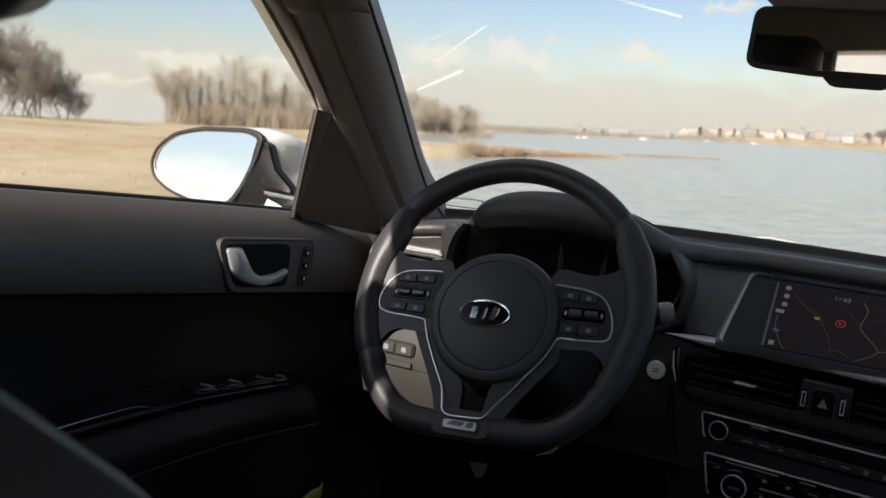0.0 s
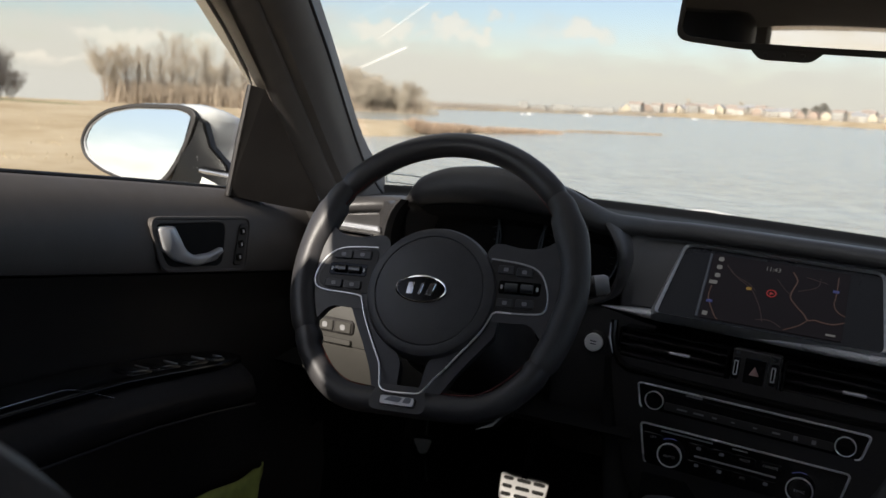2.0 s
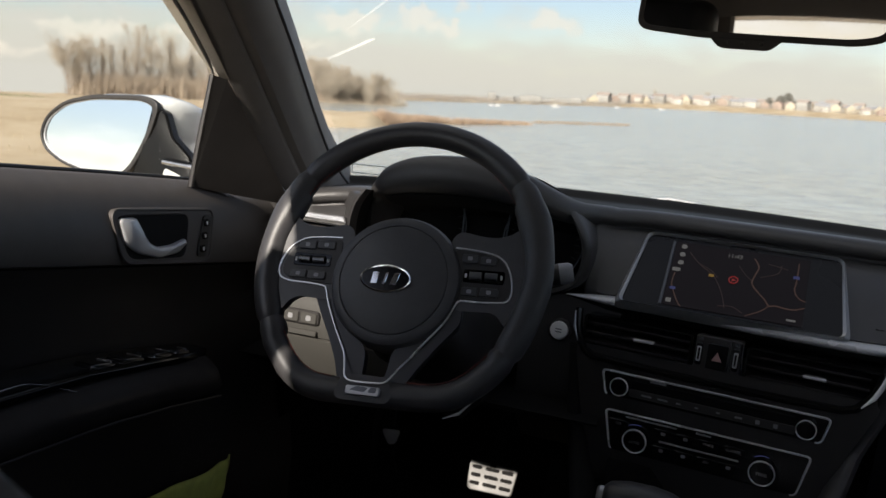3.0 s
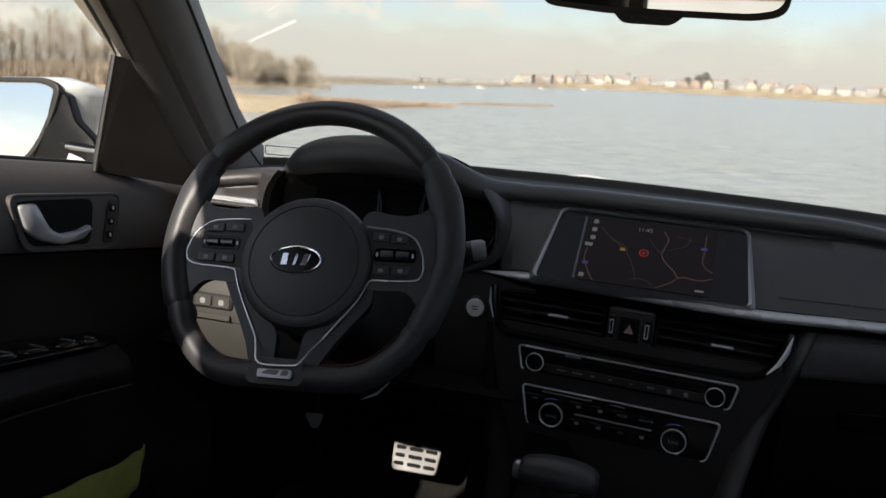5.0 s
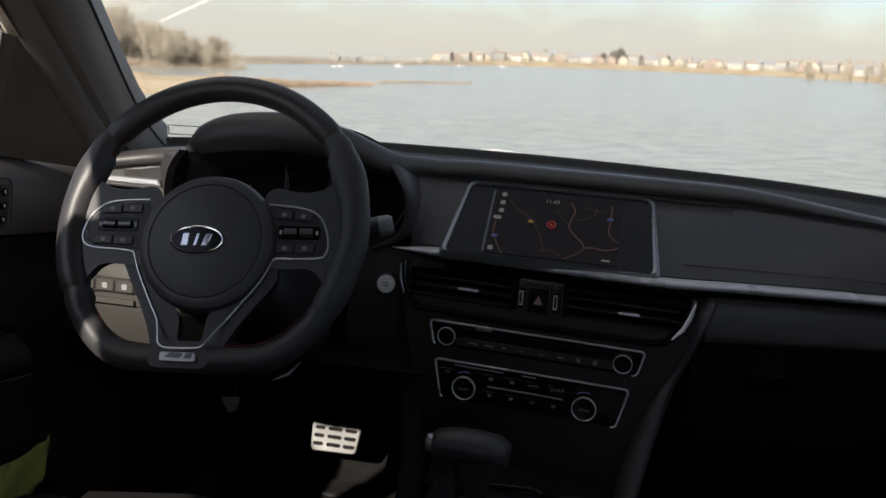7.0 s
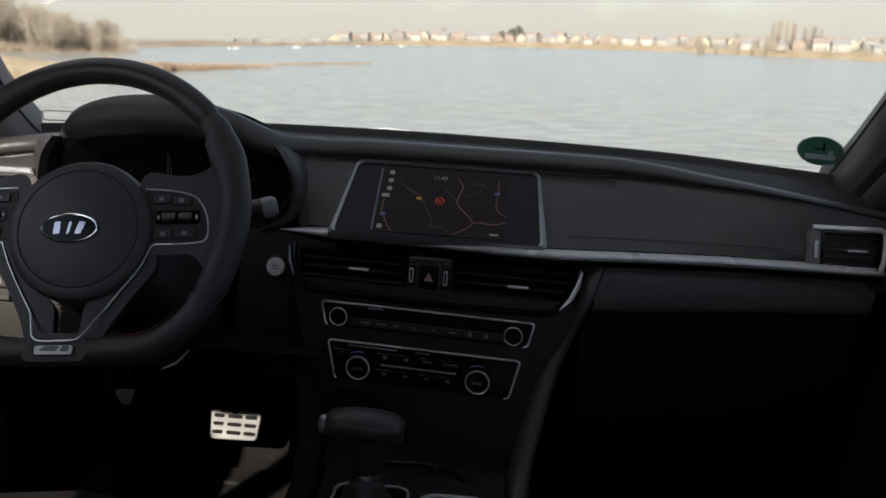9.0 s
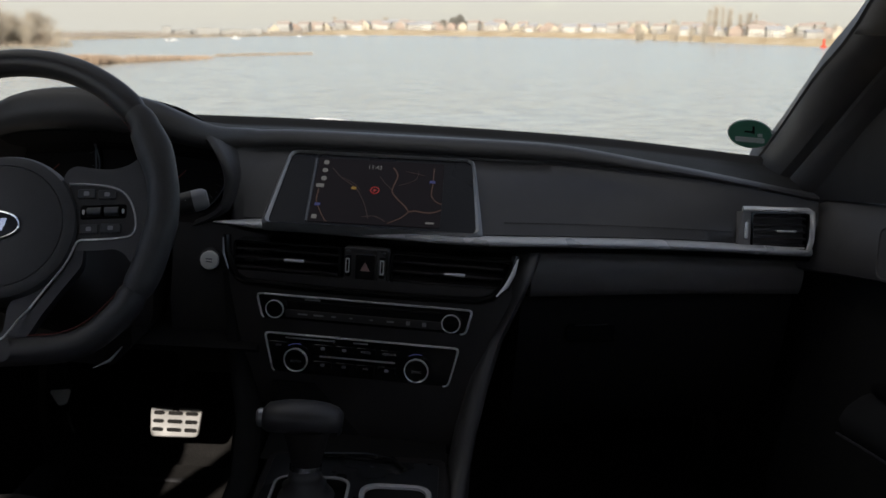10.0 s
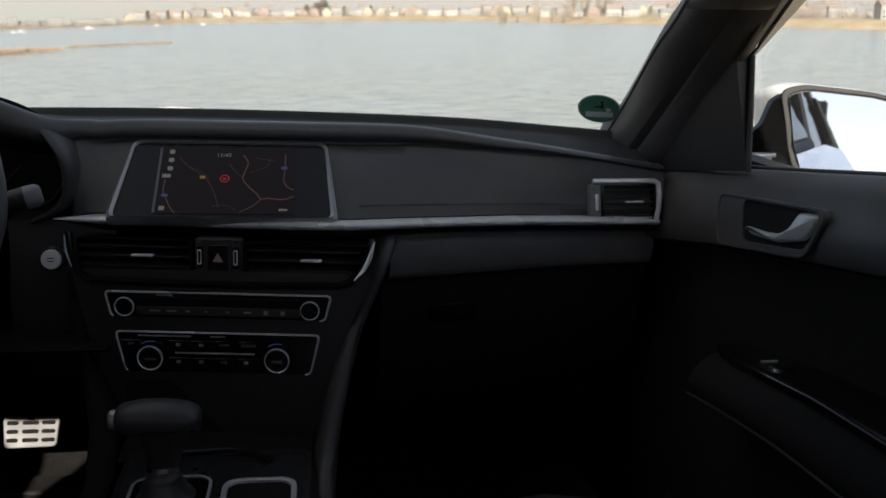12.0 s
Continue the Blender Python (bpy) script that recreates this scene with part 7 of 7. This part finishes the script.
for u in (-0.034, -0.016, 0.004):
    part("chin_button", plate(rounded(0.005, 0.004, 0.0015, 3, u, -0.0375), MM, 0.004, 0.0072, 0.0006), black_plastic, chin)
# cover paled in colour to carry the light from the windscreen
part("mount_cover", loft([[Vector((x, y, z)) for x, z in ((-w, z0), (w, z0), (w * 0.9, z0 + h), (-w * 0.9, z0 + h))] for y, z0, w, h in ((0.150, 1.235, 0.04, 0.03), (0.170, 1.235, 0.06, 0.05), (0.12, 1.290, 0.12, 0.03), (0.0, 1.335, 0.13, 0.03))]), material("grey moulded cover, paled as windscreen-lit", (0.34, 0.34, 0.36), 0.6, vary=0.08), inside_mirror, bevel=0.006)


def wing_mirror(side, centre, normal, name, label):
    w = thing(name, (side * 0.86, centre[1], 0.90), label, "wing mirror", "wing mirrors")
    n = Vector(normal).normalized()
    M = plane_at(centre, Vector((-n.y, n.x, 0)), Vector((0, 0, 1)) - n * n.z)
    s = side
    out_ = [(s * 0.118, -0.010), (s * 0.108, 0.022), (s * 0.075, 0.052), (s * 0.02, 0.068), (-s * 0.075, 0.076), (-s * 0.104, 0.066), (-s * 0.094, 0.020)] + ([(-s * 0.075, -0.030), (-s * 0.052, -0.066)] if s < 0 else [(-0.086, -0.030), (-0.074, -0.066)]) + [(s * 0.02, -0.070), (s * 0.075, -0.056), (s * 0.107, -0.036)]
    out_ = [(-s * 0.09 + (a + s * 0.09) * 1.13, b) for a, b in out_]
    if s < 0:
        out_ = out_[::-1]
    o = soften(out_, 0.02, 3)
    gl = [(a * 0.935 + s * 0.004, b * 0.90 - 0.001) for a, b in o]
    shell_ = [[M @ Vector((a * k - s * 0.026 * q, b * k + 0.004 * q, -d)) for a, b in o] for k, d, q in ((1.0, 0.008, 0), (1.04, 0.016, 0), (1.05, 0.035, 0.5), (0.97, 0.070, 1), (0.78, 0.100, 2), (0.40, 0.118, 3))]
    for nm, mat_, label_, up_ in (("white_shell", white_paint, "white painted upper shell", True), ("lower_shell", black_plastic, "black lower shell", False)):
        bm = loft(shell_)
        bmesh.ops.bisect_plane(bm, geom=bm.verts[:] + bm.edges[:] + bm.faces[:], plane_co=M @ Vector((0, -0.012, 0)), plane_no=M.to_3x3() @ Vector((-s * 0.25, 1, 0)), clear_inner=up_, clear_outer=not up_)
        part(nm, bm, mat_, w, label_, smooth=50)
    part("black_rim", frame_plate([(a * 1.0, b * 1.0) for a, b in o], gl, M, -0.004, 0.008), black_plastic, w, "black inner rim", bevel=0.003)
    part("mirror_glass", plate(gl, M, -0.006, 0.0015), mirror_face, w, "bright sky-reflecting glass")
    part("glass_edge", tube([M @ Vector((a, b, 0.0025)) for a, b in gl], 0.0014, 6, True), white_print, w, "thin pale edge of the glass")
    cheek = [M @ Vector(q) for q in ((-s * 0.090, 0.066, 0.006), (-s * 0.112, 0.050, -0.004), (-s * 0.124, 0.012, -0.012), (-s * 0.150, -0.016, -0.026), (-s * 0.160, -0.046, -0.034), (-s * 0.108, -0.080, -0.014), (-s * 0.055, -0.072, 0.006), (-s * 0.075, -0.020, 0.008))]
    face_ = part("cheek", loft([cheek, [q + Vector((0, 0.02, 0)) for q in cheek]]), gloss_black, w, "gloss black cheek", smooth=30, bevel=0.004)
    rd = random.Random(7 + s)
    drops = []
    for _ in range(22):
        v = rd.uniform(-0.070, 0.050)
        u = 0.070 + 0.020 * (v + 0.07) / 0.12 + rd.uniform(0.012, 0.030)
        c_ = M @ Vector((-s * u, v, 0.004 - (u - 0.075) * 0.32))
        bd = bmesh.new()
        bmesh.ops.create_icosphere(bd, subdivisions=1, radius=rd.uniform(0.0004, 0.0009), matrix=Matrix.Translation(c_))
        drops.append(bd)
    part("dried_drops", join(*drops), print_grey, face_, "pale dried water specks")["kind"] = "stuff"
    foot = [Vector(centre) + Vector((-s * a, b, c)) for a, b, c in ((0.10, 0.03, -0.055), (0.15, 0.05, -0.07), (0.19, 0.06, -0.075))]
    part("foot", tube(foot, 0.03, 12, flat=0.7, taper=[0.034, 0.028, 0.032]), white_paint, w, "white painted foot")
    part("foot_blade", tube([Vector(centre) + Vector((-s * a, b, c)) for a, b, c in ((0.115, -0.005, -0.030), (0.15, 0.01, -0.034), (0.175, 0.02, -0.036))], 0.008, 10, flat=0.6), chrome, w)
    return w


wing_mirror(-1, (-1.028, 0.34, 0.985), (-0.03, -0.985, 0.085), "driver_wing_mirror", "white wing mirror with a black rim, outside the driver's window")
wing_mirror(1, (0.958, 0.40, 0.964), (-0.31, -0.945, 0.10), "passenger_wing_mirror", "white wing mirror with a black rim, outside the passenger's window")

# ---- seats ----


def seat(cx, name, label, headrest=True, lay=0.0):
    s = thing(name, (cx, -0.45, 0.20), label, "car seat", "front seats")
    cush = []
    for y, z, c_ in ((0.06, 0.44, 1.0), (0.045, 0.525, 1.0), (0.0, 0.556, 1.0), (-0.08, 0.552, 0.8), (-0.18, 0.530, 0.3), (-0.35, 0.495, 0.0), (-0.50, 0.48, 0.0)):
        cush.append([Vector((cx + a, y, z + b * (1 - c_) + k * c_)) for a, b, k in ((-0.25, -0.16, -0.16), (-0.275, -0.06, -0.06), (-0.262, 0.015, -0.018), (-0.225, 0.035, 0.000), (-0.18, 0.022, 0.006), (-0.155, 0.002, 0.004), (-0.14, 0.0, 0.018), (0.0, -0.006, 0.036), (0.14, 0.0, 0.018), (0.155, 0.002, 0.004), (0.18, 0.022, 0.006), (0.225, 0.035, 0.0), (0.262, 0.015, -0.018), (0.275, -0.06, -0.06), (0.25, -0.16, -0.16))])
    part("cushion", loft(cush), soft_black, s, "black leather cushion", smooth=70)
    back = []
    for f in spread(0, 1, 12):
        y, z = -0.50 - (0.34 + lay) * f, 0.46 + (0.575 - lay) * f
        w = 0.232 + 0.012 * math.sin(f * 3) - 0.085 * max(0, (f - 0.72) / 0.28) ** 2.2
        t_ = 0.055 * (1 - 0.4 * f)
        k = 1 - max(0, (f - 0.94) / 0.06) * 0.3
        back.append([Vector((cx + a * w * k, y + b, z + c)) for a, b, c in ((-1, -0.05, 0.0), (-1.03, 0.0, 0.0), (-0.97, t_, 0.02), (-0.86, t_ + 0.005, 0.025), (-0.70, t_ * 0.4, 0.01), (0, 0.0, 0.0), (0.70, t_ * 0.4, 0.01), (0.86, t_ + 0.005, 0.025), (0.97, t_, 0.02), (1.03, 0.0, 0.0), (1, -0.05, 0.0), (0, -0.09, -0.01))])
    part("backrest", loft(back), seat_leather, s, "leather-edged reclined backrest", smooth=70)
    if headrest:
        hr = [[Vector((cx + x * k, y, 1.219 + z * k)) for x, z in rounded(0.27, 0.15, 0.035, 6)] for y, k in ((-0.87, 0.7), (-0.86, 0.92), (-0.82, 1.0), (-0.775, 0.98), (-0.745, 0.88))]
        part("headrest", loft(hr), leather, s, smooth=70)
        for u in (-0.06, 0.06):
            part("headrest_post", tube([(cx + u, -0.855, 1.05), (cx + u, -0.86, 1.20)], 0.006, 10), bright_chrome, s)
    part("seat_base", box(cx - 0.22, cx + 0.22, -0.50, -0.02, 0.20, 0.40), deep_black, s, bevel=0.02)
    return s


seat(-0.352, "front_seat", "black leather and fabric driver's seat, leaned back")
seat(0.40, "front_seat", "black leather and fabric passenger's seat, laid well back", headrest=False, lay=0.16)
# bench behind the camera, added pale as a reflector for the front
rear = thing("rear_bench", (0, -1.7, 0.25), "unseen rear bench seat, pale grey to bounce light forwards", "car seat")
part("rear_cushion", box(-0.66, 0.66, -1.75, -1.25, 0.28, 0.50), rear_bounce, rear, bevel=0.05, segs=4)
part("rear_backrest", loft([[Vector((x, y, z)) for y, z in ((-1.70, 0.48), (-1.84, 0.94), (-1.94, 0.94), (-1.85, 0.40))] for x in (-0.66, 0.66)]), rear_bounce, rear, bevel=0.03, segs=4)

# yellow-green safety vest stuffed into the driver's door pocket
cloth = thing("safety_vest", (-0.675, -0.05, 0.37), "folded yellow-green safety vest standing out of the door pocket", "vest")
end_z, end_y = (0.37, 0.45, 0.478, 0.497, 0.526, 0.541), (0.120, 0.135, 0.154, 0.188, 0.199, 0.193)
cr = []
for i in range(57):
    u = i / 56
    row = []
    for j in range(17):
        v = j / 16
        z = 0.541 - 0.165 * v
        y1 = float(np.interp(z, end_z, end_y))
        y = -0.34 + (y1 + 0.34) * u
        z += (0.016 * (1 - u) - 0.004 * math.sin(u * math.pi * 3)) * (1 - v)
        crease = y - (0.178 - 0.03 * v * 2.2)
        x = -0.672 + 0.007 * math.sin(u * 8 + v * 4) + 0.003 * math.sin(u * 31 + v * 11) + 0.007 * math.exp(-(crease / 0.006) ** 2) - 0.010 * float(smooth01(0.0, 0.03, crease))
        row.append(Vector((x, y, z)))
    cr.append(row)
cl = part("vest_cloth", loft(cr, closed=False), hivis, cloth, smooth=80)
sm = cl.modifiers.new("thick", "SOLIDIFY")
sm.thickness = 0.003

# ---- console, lever, pedals ----
console = thing("centre_console", (0.02, -0.1, 0.20), "black centre console with gear gate and cup holders", "console")
cs = []
for y, z, w in ((0.34, 0.50, 0.125), (0.26, 0.555, 0.125), (0.18, 0.568, 0.122), (0.06, 0.568, 0.120), (-0.10, 0.560, 0.120), (-0.30, 0.56, 0.12), (-0.62, 0.56, 0.12)):
    cs.append([Vector((0.018 + a * w, y, b)) for a, b in ((-1.12, 0.22), (-1.08, z - 0.06), (-1.0, z - 0.012), (-0.95, z - 0.002), (-0.88, z), (0.88, z), (0.95, z - 0.002), (1.0, z - 0.012), (1.08, z - 0.06), (1.12, 0.22))])
part("console_body", loft(cs), black_plastic, console, smooth=40)
CT = plane_at((0, 0, 0.5685), (1, 0, 0), (0, 1, 0))
part("deck", plate(soften([(-0.087, -0.20), (0.122, -0.20), (0.126, 0.165), (-0.090, 0.175)], 0.015, 4), CT, -0.002, 0.003, 0.001), gunmetal, console, "dark satin console deck")
part("gate_rim", frame_plate(rounded(0.094, 0.150, 0.02, 6, -0.030, 0.035), rounded(0.087, 0.143, 0.017, 6, -0.030, 0.035), CT, 0.002, 0.0065), trim, console, "thin chrome gate rim")
part("gear_gate", plate(rounded(0.086, 0.142, 0.016, 6, -0.030, 0.035), CT, 0.002, 0.0048), gloss_black, console, "gloss black gear gate")
part("cup_rim", frame_plate(rounded(0.088, 0.19, 0.022, 6, 0.0735, 0.002), rounded(0.074, 0.176, 0.016, 6, 0.0735, 0.002), CT, 0.002, 0.0075), trim, console, "chrome cup holder rim", bevel=0.001)
# flat plate; the well's shade is painted by its near-black colour
part("cup_well", plate(rounded(0.073, 0.175, 0.015, 6, 0.0735, 0.002), CT, 0.0005, 0.0036), deep_black, console)
part("tray_lid", tube([(-0.04, 0.168, 0.575), (0.03, 0.168, 0.578), (0.065, 0.160, 0.577), (0.083, 0.140, 0.573)], 0.004, 8), gloss_black, console, "gloss edge of the open tray")
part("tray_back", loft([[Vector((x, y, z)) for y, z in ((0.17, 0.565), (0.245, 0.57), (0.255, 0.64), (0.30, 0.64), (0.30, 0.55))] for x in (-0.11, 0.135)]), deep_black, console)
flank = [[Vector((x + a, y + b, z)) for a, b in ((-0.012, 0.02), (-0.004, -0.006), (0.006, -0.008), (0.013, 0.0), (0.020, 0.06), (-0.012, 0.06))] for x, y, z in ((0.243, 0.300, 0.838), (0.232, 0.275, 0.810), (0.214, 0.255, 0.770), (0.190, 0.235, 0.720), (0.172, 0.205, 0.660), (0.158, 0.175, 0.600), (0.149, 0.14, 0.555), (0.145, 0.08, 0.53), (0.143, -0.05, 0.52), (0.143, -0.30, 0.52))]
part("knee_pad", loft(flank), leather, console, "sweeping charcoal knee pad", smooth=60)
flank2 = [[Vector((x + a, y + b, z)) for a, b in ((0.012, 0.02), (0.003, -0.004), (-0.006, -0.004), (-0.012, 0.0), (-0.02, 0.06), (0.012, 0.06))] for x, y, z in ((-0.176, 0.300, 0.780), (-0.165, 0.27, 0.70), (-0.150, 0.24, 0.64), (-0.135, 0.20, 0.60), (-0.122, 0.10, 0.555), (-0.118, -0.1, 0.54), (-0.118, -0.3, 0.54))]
# darker than its twin: the footwell's shade is put into the colour
part("knee_pad", loft(flank2), deep_black, console, "sweeping knee pad, near-black in place of shade", smooth=60)
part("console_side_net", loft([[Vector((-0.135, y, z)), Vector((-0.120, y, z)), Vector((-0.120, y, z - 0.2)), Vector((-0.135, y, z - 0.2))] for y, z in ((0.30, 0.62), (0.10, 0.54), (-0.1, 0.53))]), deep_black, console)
for k in range(9):
    y = 0.26 - k * 0.022
    part("side_rib", tube([(-0.1365, y, 0.60 - k * 0.008), (-0.1365, y + 0.012, 0.46 - k * 0.008)], 0.0022, 5), black_plastic, console)
lever = thing("gear_lever", (-0.04, 0.07, 0.57), "black leather gear lever with a silver release button", "gear lever")
lv_rings = []
for u, h, d in ((-0.048, 0.011, 0.016), (-0.042, 0.0155, 0.022), (-0.02, 0.0175, 0.026), (0.01, 0.0165, 0.027), (0.030, 0.0145, 0.025), (0.041, 0.0115, 0.021), (0.0465, 0.007, 0.013)):
    lv_rings.append([Vector((-0.040 + u, 0.085 + b * d, 0.6625 + 0.004 * math.cos(u * 30) + c * h - (0.003 if c < 0 else 0))) for b, c in [(math.cos(q * math.tau / 20), math.sin(q * math.tau / 20)) for q in range(20)]])
part("grip", loft(lv_rings), leather, lever, "leather T-shaped grip", smooth=70)
part("release_button", lathe([(0, 0), (0.0115, 0), (0.0115, 0.007), (0.009, 0.010), (0, 0.011)], plane_at((-0.0865, 0.085, 0.661), (0, -1, 0), (0, 0, 1)), 20), silver, lever, "silver release button")
part("grip_end", lathe([(0, -0.002), (0.016, -0.002), (0.013, 0.002), (0, 0.003)], plane_at((0.0035, 0.085, 0.659), (0, 1, 0), (0, 0, 1)), 20), gunmetal, lever)
part("shaft", tube([(-0.036, 0.085, 0.650), (-0.036, 0.083, 0.635), (-0.036, 0.080, 0.62), (-0.036, 0.078, 0.605)], 0.02, 16, taper=[0.030, 0.025, 0.021, 0.0175]), black_plastic, lever)
part("shaft_ring", tube([(-0.036, 0.078, 0.606), (-0.036, 0.077, 0.600)], 0.0195, 20), chrome, lever, "thin chrome collar")
boot = [[Vector((-0.035 + r * (1 + 0.10 * math.sin(k * 3 * math.tau / 24 + z * 300)) * math.cos(k * math.tau / 24), 0.07 + r * 1.15 * math.sin(k * math.tau / 24), z)) for k in range(24)] for r, z in ((0.017, 0.602), (0.020, 0.596), (0.019, 0.589), (0.026, 0.583), (0.025, 0.578), (0.034, 0.573))]
part("boot", loft(boot), leather, lever, "pleated leather boot", smooth=80)

pedal = thing("brake_pedal", (-0.42, 0.85, 0.27), "brushed steel brake pedal with black rubber slots", "pedal")
PD = plane_at((-0.420, 0.85, 0.306), (1, 0, 0), (0, 0.45, 1))
part("pedal_plate", plate(soften([(-0.049, -0.036), (0.050, -0.034), (0.055, 0.025), (-0.053, 0.026)], 0.010, 4), PD, -0.004, 0.003, 0.0015), steel, pedal, "brushed steel face")
for v in (-0.0205, -0.0035, 0.0135):
    for u, w in ((-0.034, 0.022), (0.0, 0.031), (0.034, 0.026)):
        part("rubber_slot", plate(rounded(w, 0.0080, 0.0039, 4, u, v), PD, 0.002, 0.0055, 0.001), deep_black, pedal)
part("pedal_arm", tube([(-0.42, 0.86, 0.32), (-0.42, 0.93, 0.42), (-0.42, 1.00, 0.54), (-0.42, 1.02, 0.66)], 0.010, 8), deep_black, pedal)
gas = thing("accelerator_pedal", (-0.29, 0.92, 0.20), "black accelerator pedal hinged at the floor", "pedal")
part("pedal_plate", plate(rounded(0.055, 0.16, 0.01, 3), plane_at((-0.29, 0.93, 0.26), (1, 0, 0), (0, 0.5, 1)), -0.005, 0.004, 0.002), deep_black, gas)
latch = thing("bonnet_release", (-0.66, 0.88, 0.32), "bonnet release lever by the footwell side, paled in place of sunlight", "lever")
# pale paint stands in for the sunlight on this grip
part("release_grip", plate(soften([(-0.02, 0.010), (0.02, 0.012), (0.012, -0.016), (-0.002, -0.020)], 0.005, 3), plane_at((-0.668, 0.875, 0.338), (1, 0.2, 0), (0, 0.2, 1)), -0.008, 0.006, 0.002), button_silver, latch)
part("release_bracket", box(-0.70, -0.65, 0.88, 0.90, 0.30, 0.35), deep_black, latch)
